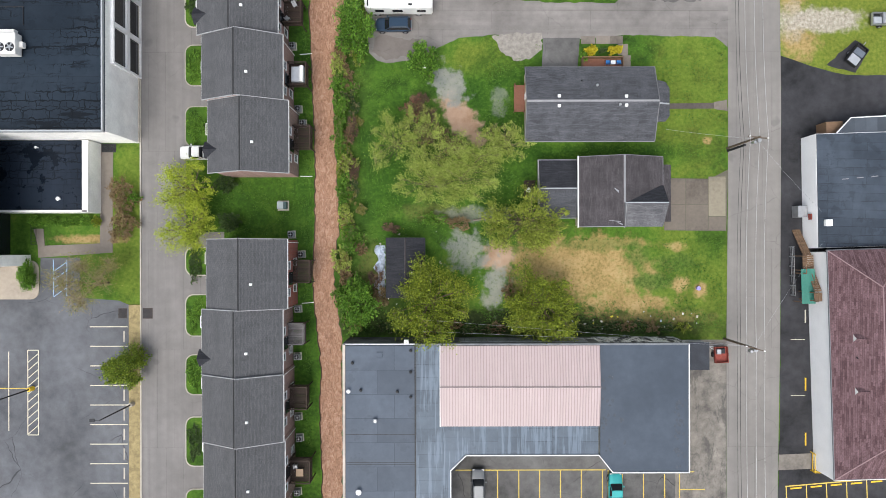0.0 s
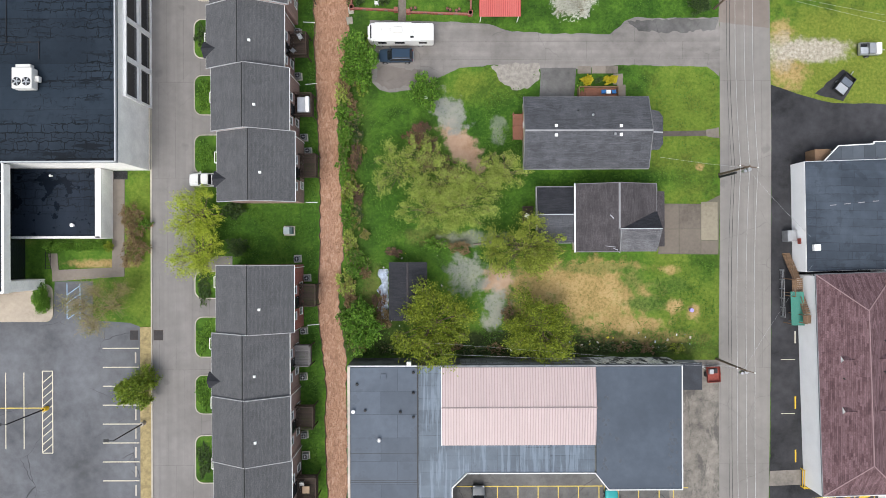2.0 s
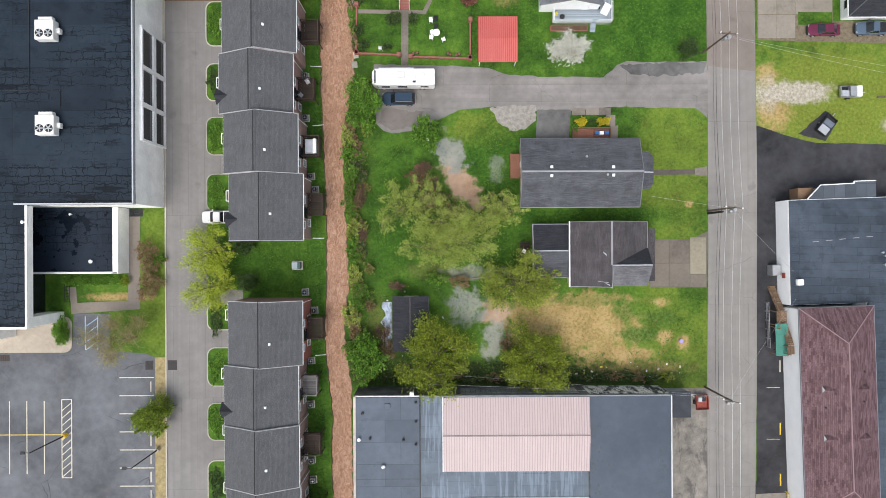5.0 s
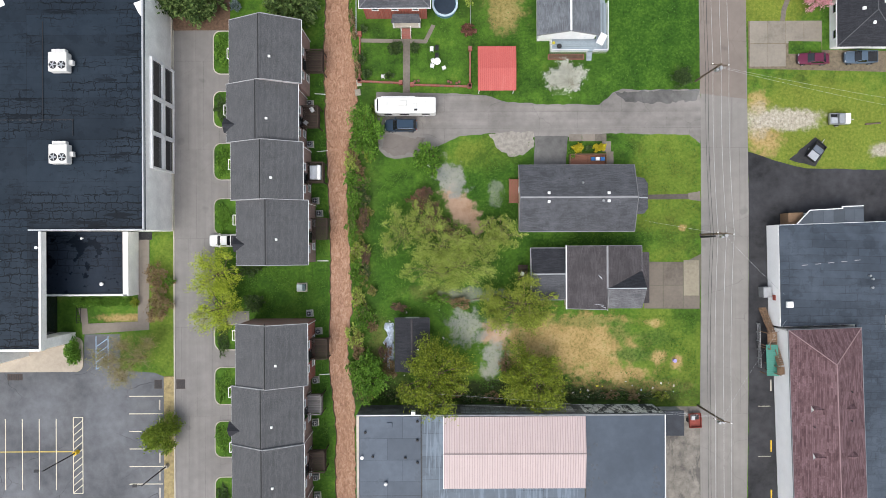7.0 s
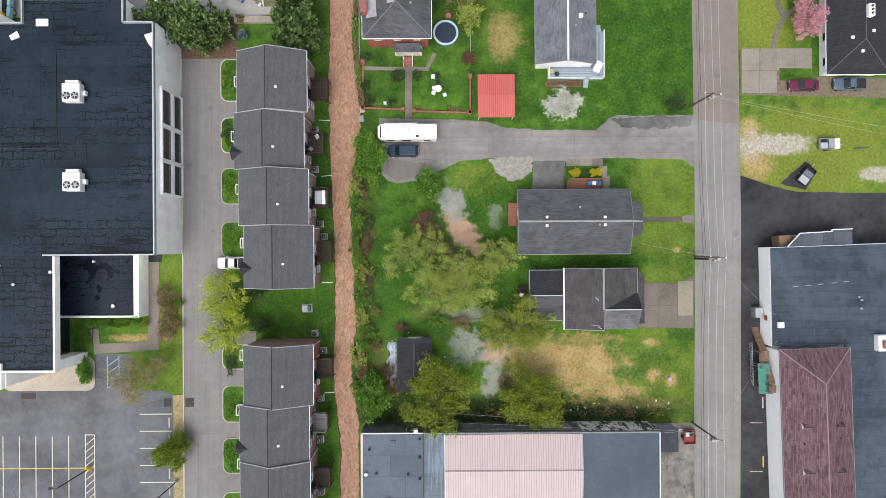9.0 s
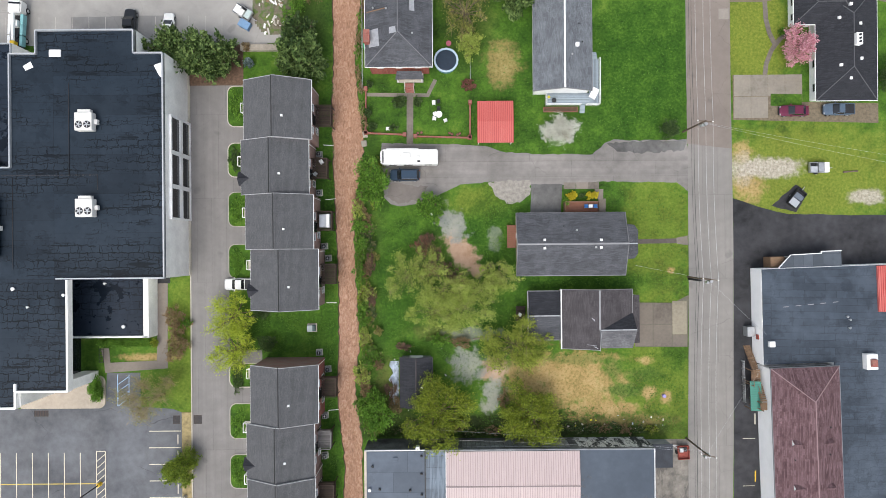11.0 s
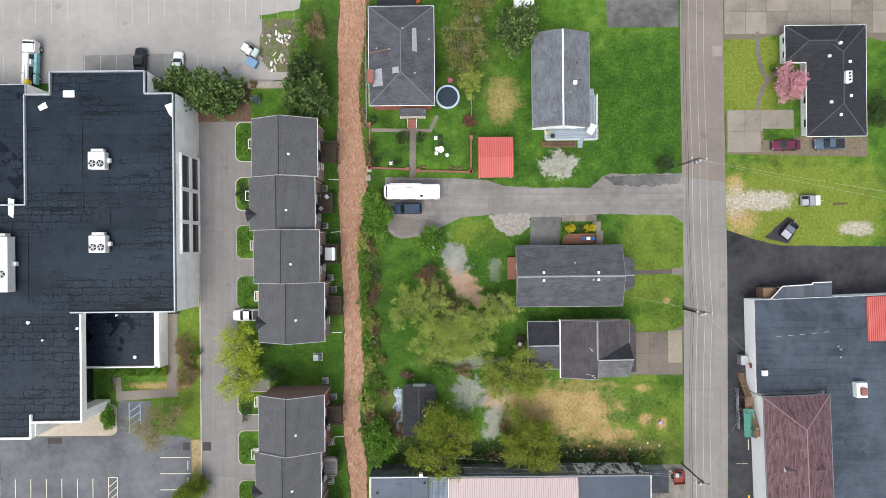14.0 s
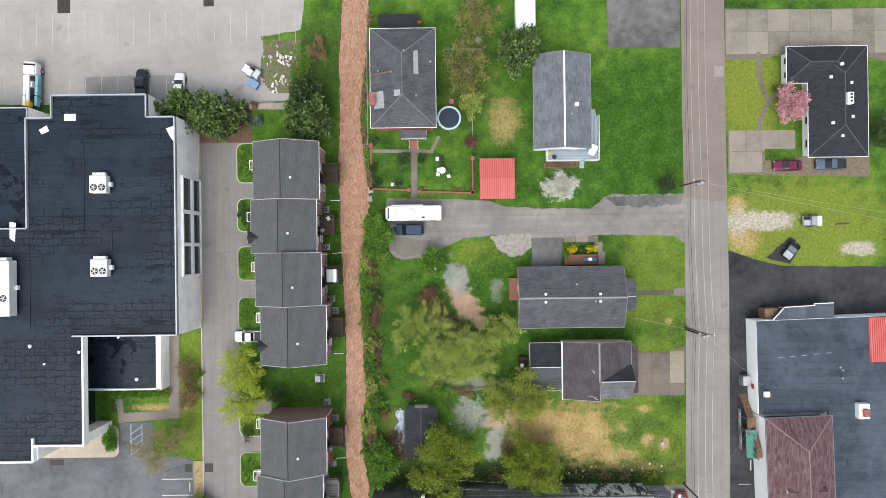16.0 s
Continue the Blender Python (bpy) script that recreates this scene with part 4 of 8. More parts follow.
def deck(x, y, w, d, z, material, label, furniture=""):
    ob = thing("deck", pose(x, y, 0), label, "deck", "raised decks behind the townhouses")
    b = bmesh.new()
    n = int(d / 0.15)
    for k in range(n):
        box(b, 0, -d / 2 + k * d / n + 0.012, z - 0.05, w, -d / 2 + (k + 1) * d / n - 0.012, z)
    part("decking", b, material, ob)
    b = bmesh.new()
    box(b, 0, -d / 2 - 0.04, z - 0.3, w + 0.02, -d / 2, z - 0.03), box(b, 0, d / 2, z - 0.3, w + 0.02, d / 2 + 0.04, z - 0.03), box(b, w, -d / 2, z - 0.3, w + 0.05, d / 2, z - 0.03)
    part("rim_joist", b, DECK, ob)
    for xx, yy in ((w - 0.06, -d / 2 + 0.06), (w - 0.06, d / 2 - 0.06), (0.1, -d / 2 + 0.06), (0.1, d / 2 - 0.06)):
        part("post", made(box, xx - 0.06, yy - 0.06, 0, xx + 0.06, yy + 0.06, z + 1.05), DECK, ob)
    for a, c in (((0.1, -d / 2 + 0.05), (w - 0.05, -d / 2 + 0.05)), ((0.1, d / 2 - 0.05), (w - 0.05, d / 2 - 0.05)), ((w - 0.05, -d / 2 + 0.05), (w - 0.05, d / 2 - 0.05))):
        b = bmesh.new()
        bar(b, (*a, z + 1.0), (*c, z + 1.0), 0.13, 0.05)
        bar(b, (*a, z + 0.12), (*c, z + 0.12), 0.05, 0.08)
        steps = int((Vector(c) - Vector(a)).length / 0.16)
        for k in range(steps):
            p = Vector(a).lerp(Vector(c), (k + 0.5) / steps)
            box(b, p.x - 0.02, p.y - 0.02, z + 0.1, p.x + 0.02, p.y + 0.02, z + 0.98)
        part("railing", b, material, ob)
    return ob


def chair(x, y, z, turn, material, label="plain patio chair with slatted back", s=1.0):
    ob = thing("patio_chair", pose(x, y, z, 0, 0, turn), label, "chair", "patio chairs")
    boxed("seat", (-0.27, -0.27, 0.4, 0.27, 0.27, 0.45), material, ob, 0.015)
    b = bmesh.new()
    for k in range(4):
        box(b, -0.26 + 0.14 * k, 0.25, 0.45, -0.16 + 0.14 * k, 0.3, 0.95)
    box(b, -0.28, 0.24, 0.92, 0.28, 0.31, 1.0)
    part("backrest", b, material, ob)
    for xx in (-0.24, 0.24):
        part("armrest", made(box, xx - 0.04, -0.27, 0.62, xx + 0.04, 0.27, 0.66), material, ob)
        for yy in (-0.24, 0.24):
            part("leg", made(box, xx - 0.025, yy - 0.025, 0, xx + 0.025, yy + 0.025, 0.62), material, ob)
    return ob


DECKS = [(-21.3, 40.9, 2.75, 3.3, DECK), (-21.85, 32.4, 2.6, 3.2, DECK), (-21.15, 23.9, 2.6, 3.1, DECK), (-20.5, 15.3, 2.5, 3.2, DECK),
         (-20.6, -3.0, 2.5, 3.1, DECK), (-21.25, -11.5, 2.3, 2.9, DECK_G), (-21.1, -20.2, 2.6, 3.1, DECK), (-21.0, -30.2, 2.9, 3.2, DECK), (-21.3, -39, 2.6, 3.1, DECK)]
for k, (x, y, w, d, mt) in enumerate(DECKS):
    deck(x, y, w, d, 2.6, mt, "raised weathered grey timber deck with railing" if mt is DECK_G else "raised dark-stained timber deck with railing and posts")
for x, y, t in ((-20.2, 33.4, 30), (-21.2, 31.5, 140), (-20.2, -29.6, 0)):
    chair(x, y, 2.6, t, METAL)
# covered sofa on one deck, small table on another
sofa = thing("garden_sofa", pose(-19.8, 23.9, 2.6), "pale grey padded garden sofa on a timber deck", "sofa")
boxed("base", (-0.9, -1.1, 0, 0.9, 1.1, 0.4), METAL, sofa, 0.05)
boxed("cushion", (-0.85, -1.0, 0.4, 0.3, 1.0, 0.58), plain("grey_fabric", (0.5, 0.53, 0.57), 0.9), sofa, 0.07, "", 2)
boxed("backrest", (0.35, -1.1, 0.4, 0.85, 1.1, 0.95), WHITE, sofa, 0.08, "", 2)
tbl = thing("side_table", pose(-19.6, -30.4, 2.6), "small pale wooden table on a timber deck", "table")
boxed("tabletop", (-0.5, -0.5, 0.55, 0.5, 0.5, 0.62), plain("pale_wood", (0.42, 0.3, 0.2), 0.7), tbl, 0.02)
for sx in (-0.42, 0.42):
    for sy in (-0.42, 0.42):
        part("leg", made(box, sx - 0.03, sy - 0.03, 0, sx + 0.03, sy + 0.03, 0.55), DECK, tbl)


def condenser(x, y):
    ob = thing("air_conditioner", pose(x, y, 0, 0, 0, 3), "grey outdoor air conditioning unit on a small pad", "air conditioner", "units behind the townhouses")
    boxed("pad", (-0.55, -0.55, 0, 0.55, 0.55, 0.08), KERB, ob)
    boxed("casing", (-0.42, -0.42, 0.08, 0.42, 0.42, 0.85), GREY_WALL, ob, 0.05)
    b = bmesh.new()
    tube(b, (0, 0, 0.84), (0, 0, 0.875), 0.34, 0.34, 16)
    fan = part("fan_guard", b, DARK_METAL, ob)
    b = bmesh.new()
    tube(b, (0, 0, 0.87), (0, 0, 0.91), 0.1, 0.08, 10)
    for k in range(4):
        bar(b, (0, 0, 0.885), (0.32 * math.cos(k * 1.571), 0.32 * math.sin(k * 1.571), 0.885), 0.03, 0.015)
    part("hub", b, METAL, fan)


for x, y in ((-21.2, 35.1), (-21.2, 28.7), (-20.4, 19.8), (-19.8, 17.8), (-21.4, 2.1), (-20.0, -0.7), (-20.5, -8.4), (-20.6, -15.1), (-20.5, -23.6), (-20.3, -26.6), (-20.6, -34.2)):
    condenser(x, y)
tr = thing("transformer_box", pose(-22.6, 6.2, 0), "grey-green utility transformer box on a pad in the lawn", "transformer")
boxed("pad", (-0.8, -0.7, 0, 0.8, 0.7, 0.1), KERB, tr)
boxed("cabinet", (-0.35, -0.5, 0.1, 0.62, 0.5, 0.9), plain("dark_green_paint", (0.05, 0.09, 0.09), 0.5), tr, 0.04)
boxed("lid", (-0.68, -0.52, 0.1, 0.2, 0.52, 0.95), plain("pale_green_paint", (0.34, 0.4, 0.4), 0.5), tr, 0.04)


# ranch house with its ridge east to west
ranch = thing("ranch_house", pose(11.5, 19.85, 0, 0, 0, -90), "single-storey ranch house with a slate-grey shingle roof", "house")
cap = gable(ranch, 5.1, 0, 17.3, 2.75, 4.6, SHINGLE_A, SIDING, 0.4, (0.25, 0.2), TRIM_G)
part("ridge_cap", cap, TRIM_G, ranch)
for x, y, k in ((0.65, 4.1, 0), (-0.65, 4.1, 0), (0.6, 13.1, 0), (-0.6, 13.1, 0)):
    vent(ranch, x, y, 4.6 - abs(x) * 0.36 + 0.02, 0.2)
vent(ranch, -2.2, 9.3, 3.9, 0.2, METAL, False), vent(ranch, -2.9, 7.3, 3.6, 0.13, DARK_METAL, False), vent(ranch, 0.55, 12.2, 4.5, 0.2, METAL, False)
for y in (3, 7, 11, 14.5):
    window(ranch, (1, 0), (4.7, y), 0.95, 2.1, 0.6), window(ranch, (-1, 0), (-4.7, y), 0.95, 2.1, 0.6)
door(ranch, (0, -1), (-1.5, 0.02), 0.5, 2.5, 0.45, WHITE)
b = bmesh.new()
plate(b, [(-3.2, 17.3, 3.3), (2.6, 17.3, 3.3), (2.4, 19.0, 2.7), (1.6, 19.6, 2.6), (-2.2, 19.6, 2.6), (-3.0, 19.0, 2.7)], 0.14)
part("bay_roof", b, SHINGLE_A, ranch)
part("bay_wall", made(slab, [(-2.8, 17.2), (2.2, 17.2), (2.0, 18.7), (1.4, 19.2), (-2.0, 19.2), (-2.6, 18.7)], 0, 2.58), SIDING, ranch)
b = bmesh.new()
bar(b, (0, 17.2, 3.45), (0, 19.5, 2.72), 0.18, 0.08)
part("bay_ridge", b, COPING, ranch)
side_steps = thing("side_porch", pose(10.75, 21.2, 0), "small reddish timber porch with steps beside the ranch house", "porch")
for k in range(11):
    part("board", made(box, -0.75, -1.9 + 0.34 * k, 0.62, 0.75, -1.58 + 0.34 * k, 0.68), DECK_R, side_steps)
for x, y in ((-0.7, -1.85), (-0.7, 1.8), (0.65, -1.85), (0.65, 1.8), (-0.7, 0)):
    part("post", made(box, x - 0.05, y - 0.05, 0, x + 0.05, y + 0.05, 1.5), DECK_R, side_steps)
b = bmesh.new()
bar(b, (-0.7, -1.85, 1.5), (-0.7, 1.85, 1.5), 0.1, 0.05), bar(b, (-0.7, -1.85, 1.5), (0.65, -1.85, 1.5), 0.1, 0.05)
part("handrail", b, DECK_R, side_steps)
back_deck = thing("back_deck", pose(22.4, 26.1, -0.1), "low brown timber deck with a solid rail beside the ranch house", "deck")
for k in range(16):
    part("board", made(box, -2.8 + 0.35 * k, -0.9, 0.5, -2.47 + 0.35 * k, 0.75, 0.55), DECK_R, back_deck)
b = bmesh.new()
box(b, -2.85, 0.7, 0.1, 2.85, 0.8, 1.25), box(b, -2.85, -0.9, 0.1, -2.75, 0.8, 1.25), box(b, 2.75, -0.9, 0.1, 2.85, 0.8, 1.25)
part("side_boarding", b, WOOD, back_deck)
for x in (23.1, 24.6):
    chair(x, 26.1, 0.55, 180, BLUE, "blue plastic patio chair on a timber deck")
bx = thing("storage_box", pose(23.85, 26.1, 0.55), "small pale storage box between two chairs", "box")
boxed("body", (-0.3, -0.25, 0, 0.3, 0.25, 0.45), SIDING, bx, 0.03)
boxed("lid", (-0.32, -0.27, 0.45, 0.32, 0.27, 0.5), WHITE, bx, 0.015)
for k, (x, y, sx, sy) in enumerate(((25.5, 28.2, 0.7, 0.8), (26.0, 26.3, 0.6, 1.1), (20.6, 29.6, 1.0, 0.55), (22.7, 29.6, 1.0, 0.55), (24.6, 29.6, 0.9, 0.55))):
    tagged(part("paving_slab", made(box, x - sx, y - sy, 0, x + sx, y + sy, 0.05), PATH), "weathered concrete paving slab in the grass", "paving slab", "garden slabs")

# cross-gabled house
cross = thing("cross_gable_house", pose(24.1, 3.2, 0), "grey-brown shingled house with a cross gable and low rear wing", "house")
cap = gable(cross, 5.7, 2.95, 9.1, 3.5, 5.3, SHINGLE_B, SIDING, 0.35, (0.0, 0.2), TRIM_G, first_rake=False)
part("ridge_cap", cap, TRIM_G, cross)
b = bmesh.new()
plate(b, [(-5.7, -0.2, 3.5), (0.0, -0.2, 5.3), (0.0, 2.95, 5.3), (-5.7, 2.95, 3.5)], 0.14)
part("roof_slope", b, SHINGLE_B, cross)
b = bmesh.new()
for prof in ([(-5.35, 0.05, 0), (0.0, 0.05, 0), (0.0, 0.05, 5.12), (-5.35, 0.05, 3.42)],):
    near, far = [b.verts.new(p) for p in prof], [b.verts.new((x, 2.95, z)) for x, _, z in prof]
    b.faces.new(near), b.faces.new(far[::-1])
    for i in range(4):
        b.faces.new((near[i], near[(i + 1) % 4], far[(i + 1) % 4], far[i]))
box(b, 0.0, 0.1, 0, 5.35, 2.95, 3.45)
part("south_wall", b, SIDING, cross)
# cross gable: light streaked shingles on the south slope, charcoal on the north
b = bmesh.new()
plate(b, [(0.02, 2.95, 5.26), (5.95, 2.95, 5.1), (5.7, -0.2, 3.6), (0.02, -0.2, 3.6)], 0.14)
part("cross_slope", b, SHINGLE_E, cross)
b = bmesh.new()
plate(b, [(0.3, 2.97, 5.24), (5.95, 2.97, 5.1), (5.75, 5.4, 3.6), (5.4, 5.4, 3.66)], 0.14)
part("cross_slope", b, SHINGLE_D, cross)
b = bmesh.new()
bar(b, (0.1, 2.95, 5.29), (5.9, 2.95, 5.13), 0.14, 0.06)
part("cross_ridge", b, COPING, cross)
b = bmesh.new()
bar(b, (0.0, -0.2, 4.45), (0.0, 2.95, 5.28), 0.07, 1.7)
bar(b, (-5.7, -0.22, 3.45), (0.0, -0.22, 5.25), 0.08, 0.18)
part("flashing", b, TRIM_G, cross)
for x, y, sx, sy in ((-1.2, 0.5, 0.7, 0.12), (-0.6, 0.15, 0.3, 0.2), (-1.0, 4.6, 0.25, 0.35)):
    b = bmesh.new()
    plate(b, [(x - sx, y + sy, 5.33 + (x - sx) * 0.3158), (x + sx, y - sy * 0.2, 5.33 + (x + sx) * 0.3158), (x + sx, y - sy, 5.33 + (x + sx) * 0.3158), (x - sx, y + sy * 0.6, 5.33 + (x - sx) * 0.3158)], 0.03)
    part("worn_shingle_patch", b, PATCH, cross)
part("front_wall", made(slab, [(5.2, 0.15), (5.5, 0.15), (5.5, 6.0), (5.2, 6.0)], 0, 3.4), SIDING, cross)
for y in (1.6, 4.4):
    window(cross, (1, 0), (5.5, y), 0.9, 2.2, 0.6)
door(cross, (1, 0), (5.35, 7.4), 0.2, 2.3, 0.5, WHITE)
b = bmesh.new()
plate(b, [(5.5, 0.5, 3.1), (7.1, 0.5, 2.75), (7.1, 8.3, 2.75), (5.5, 8.3, 3.1)], 0.12)
part("porch_roof", b, SHINGLE_B, cross)
for y in (0.8, 3.2, 5.6, 8.1):
    part("porch_post", made(box, 6.85, y - 0.06, 0, 6.97, y + 0.06, 2.68), WHITE, cross)
for y, mt in ((5.05, SHINGLE_D), (5.05, SHINGLE_A)):
    b = bmesh.new()
    if mt is SHINGLE_D:
        plate(b, [(-10.95, 8.95, 2.6), (-5.55, 8.95, 2.6), (-5.55, y, 3.35), (-10.95, y, 3.35)], 0.12)
    else:
        plate(b, [(-10.95, y, 3.35), (-5.55, y, 3.35), (-5.55, 1.1, 2.6), (-10.95, 1.1, 2.6)], 0.12)
    part("wing_slope", b, mt, cross)
part("wing_wall", made(slab, [(-10.6, 1.4), (-5.4, 1.4), (-5.4, 8.7), (-10.6, 8.7)], 0, 2.48), WHITE, cross)
b = bmesh.new()
box(b, -11.1, 1.0, 2.44, -10.95, 9.05, 2.62), box(b, -10.95, 0.98, 2.44, -5.7, 1.08, 2.58), box(b, -10.95, 8.97, 2.44, -5.7, 9.07, 2.58)
part("wing_gutter", b, TRIM_G, cross)
b = bmesh.new()
bar(b, (-10.95, 5.05, 3.38), (-5.55, 5.05, 3.38), 0.14, 0.06)
part("wing_ridge", b, COPING, cross)
b = bmesh.new()
box(b, -5.83, -0.3, 3.3, -5.66, 9.4, 3.52)
part("gutter_white", b, WHITE, cross)
rear = thing("rear_landing", pose(12.3, 8.3, 0), "small dark timber landing with clutter at the back door", "porch")
b = bmesh.new()
for k in range(8):
    box(b, -0.9, -1.1 + 0.3 * k, 0.5, 0.6, -0.83 + 0.3 * k, 0.55)
part("boards", b, DECK, rear)
for x, y in ((-0.85, -1.05), (-0.85, 1.2), (0.55, 1.2), (0.55, -1.05)):
    part("post", made(box, x - 0.05, y - 0.05, 0, x + 0.05, y + 0.05, 1.4), DECK, rear)
b = bmesh.new()
bar(b, (-0.85, -1.05, 1.4), (-0.85, 1.2, 1.4), 0.09, 0.05), bar(b, (-0.85, 1.2, 1.4), (0.55, 1.2, 1.4), 0.09, 0.05)
part("handrail", b, DECK, rear)
chair(12.0, 8.2, 0.55, 60, WHITE, "white plastic chair on the back landing")

# driveway slabs of the cross-gabled house
drive = ground_piece("driveway", [(31.3, 2.6), (40.1, 2.5), (40.4, 11.2), (37.8, 9.9), (31.3, 10.0)], plain("joint_sand", (0.13, 0.12, 0.09), 0.95), 0.035, "old concrete driveway of large stained slabs", "driveway")
TAN = concrete("tan_concrete", (0.26, 0.23, 0.17))
OLDC = concrete("stained_concrete", (0.15, 0.128, 0.105))
for x0, x1, y0, y1, mt in ((31.4, 34.3, 6.3, 9.9, OLDC), (34.4, 37.5, 6.3, 9.9, OLDC), (31.4, 34.3, 2.7, 6.2, OLDC), (34.4, 37.5, 2.7, 6.2, OLDC), (37.6, 40.0, 4.6, 10.2, TAN), (37.6, 40.0, 2.6, 4.5, OLDC)):
    boxed("slab", (x0, y0, 0.0, x1, y1, 0.06), mt, drive, 0.01)

# old garage with tarp and debris
garage = thing("garage_shed", pose(-5.2, -6.5, 0), "small old garage with a dark shingle roof", "garage")
cap = gable(garage, 2.65, 0, 7.9, 2.35, 3.2, SHINGLE_D, GREY_WALL, 0.25, (0.15, 0.15), DARK_METAL)
part("ridge_cap", cap, SHINGLE_B, garage)
vent(garage, 0.9, 3.2, 2.95, 0.15)
door(garage, (0, 1), (0, 7.88), 0.05, 2.1, 1.1, WHITE)
b = bmesh.new()
r2 = random.Random(8)
gv = [[b.verts.new((-9.5 + 0.26 * i + r2.uniform(-0.1, 0.1) + 0.35 * math.sin(j * 0.9) * (1 if i < 2 else 0), -6.8 + 0.35 * j, 0.0 + r2.uniform(0, 0.4) * (1 if 0 < i < 5 else 0))) for i in range(6)] for j in range(22)]
for j in range(21):
    for i in range(5):
        b.faces.new((gv[j][i], gv[j][i + 1], gv[j + 1][i + 1], gv[j + 1][i]))
tagged(part("tarpaulin", b, BLUE_TARP), "crumpled faded blue-white tarpaulin on the ground", "tarpaulin")


# ---- hipped houses ----
def hip(parent, x0, y0, x1, y1, ze, zr, along, roof, inset, cap=None, gutter=None):
    """A hip roof on a rectangle. along: 'x' or 'y', the way of the ridge."""
    if along == "y":
        xm = (x0 + x1) / 2
        a, c = (xm, y0 + inset, zr), (xm, y1 - inset, zr)
        sides = [[(x0, y0, ze), a, c, (x0, y1, ze)], [(x1, y0, ze), (x1, y1, ze), c, a], [(x0, y0, ze), (x1, y0, ze), a], [(x0, y1, ze), c, (x1, y1, ze)]]
    else:
        ym = (y0 + y1) / 2
        a, c = (x0 + inset, ym, zr), (x1 - inset, ym, zr)
        sides = [[(x0, y0, ze), (x1, y0, ze), c, a], [(x0, y1, ze), a, c, (x1, y1, ze)], [(x0, y0, ze), a, (x0, y1, ze)], [(x1, y0, ze), (x1, y1, ze), c]]
    for s in sides:
        b = bmesh.new()
        plate(b, s, 0.12)
        part("roof_slope", b, roof, parent)
    for p, q in ((a, c), (a, (x0, y0, ze)), (c, (x1, y1, ze)), (a, (x1, y0, ze) if along == "y" else (x0, y1, ze)), (c, (x0, y1, ze) if along == "y" else (x1, y0, ze))):
        b = bmesh.new()
        bar(b, (p[0], p[1], p[2] + 0.0), (q[0], q[1], q[2] + 0.0), 0.13, 0.07)
        part("hip_cap", b, cap or CAP, parent)
    for d in ((x0 - 0.07, y0 - 0.07, ze - 0.2, x1 + 0.07, y0, ze), (x0 - 0.07, y1, ze - 0.2, x1 + 0.07, y1 + 0.07, ze), (x0 - 0.07, y0, ze - 0.2, x0, y1, ze), (x1, y0, ze - 0.2, x1 + 0.07, y1, ze)):
        boxed("gutter", d, gutter or WHITE, parent)


old = thing("hipped_house", pose(0, 0.7, 0), "two-storey brick house with a dark patched hip roof", "house")
hip(old, -12.7, 47.25, -2.1, 63.35, 5.5, 7.8, "y", SHINGLE_A, 4.8)
part("wall", made(slab, [(-12.3, 47.8), (-2.7, 47.8), (-2.7, 62.7), (-12.3, 62.7)], 0, 5.4), BRICK, old)
for x in (-10.5, -7.5, -4.4):
    window(old, (0, -1), (x, 47.8), 3.4, 4.9, 0.5), window(old, (0, 1), (x, 62.7), 3.4, 4.9, 0.5)
for y in (50, 54, 58, 61):
    window(old, (1, 0), (-2.7, y), 3.4, 4.9, 0.5), window(old, (-1, 0), (-12.3, y), 3.4, 4.9, 0.5)
for x, y, sx, sy, z in ((-5.2, 57.4, 0.38, 1.9, 6.93), (-6.0, 52.0, 0.6, 0.45, 7.05), (-8.2, 52.4, 0.55, 0.5, 7.45), (-11.2, 51.6, 0.85, 1.4, 6.2)):
    b = bmesh.new()
    k = 2.3 / 5.25 * (1 if x < -7.5 else -1)
    plate(b, [(x - sx, y - sy, z - k * sx + 0.06), (x + sx, y - sy, z + k * sx + 0.06), (x + sx * 0.8, y + sy, z + k * sx * 0.8 + 0.06), (x - sx, y + sy * 0.9, z - k * sx + 0.06)], 0.05)
    part("roof_patch", b, PATCH, old)
for x, y, z in ((-9.2, 55.8, 7.1), (-7.1, 59, 7.4), (-5.2, 52.0, 6.9), (-11.3, 56.2, 6.2), (-2.9, 57.7, 5.9)):
    vent(old, x, y, z, 0.18, METAL, False)
b = bmesh.new()
bar(b, (-12.4, 55.7, 5.85), (-9.4, 55.9, 7.1), 0.16, 0.03)
part("rust_streak_flashing", b, WOOD, old)
b = bmesh.new()
box(b, -12.7, 50.7, 5.0, -11.9, 52.6, 6.9), box(b, -12.78, 50.62, 6.9, -11.82, 52.68, 7.0)
for y in (51.1, 52.1):
    tube(b, (-12.3, y, 6.98), (-12.3, y, 7.2), 0.2, 0.2, 10)
part("chimney", b, BRICK, old)
b = bmesh.new()
plate(b, [(-11.6, 63.3, 3.4), (-5.0, 63.3, 3.4), (-5.0, 66.8, 2.8), (-11.6, 66.8, 2.8)], 0.12)
part("porch_roof", b, SHINGLE_D, old)
for x in (-11.4, -8.3, -5.2):
    part("porch_post", made(box, x - 0.07, 66.4, 0, x + 0.07, 66.54, 2.75), WHITE, old)
b = bmesh.new()
plate(b, [(-7.9, 47.3, 3.2), (-3.9, 47.3, 3.2), (-3.6, 46.1, 2.75), (-8.2, 46.1, 2.75)], 0.12)
part("front_porch_roof", b, SHINGLE_A, old)
for x in (-7.9, -3.9):
    part("porch_column", made(box, x - 0.1, 46.2, 0.5, x + 0.1, 46.4, 2.65), WHITE, old)
boxed("porch_floor", (-8.1, 46.3, 0, -3.7, 47.78, 0.5), KERB, old, 0.03)
b = bmesh.new()
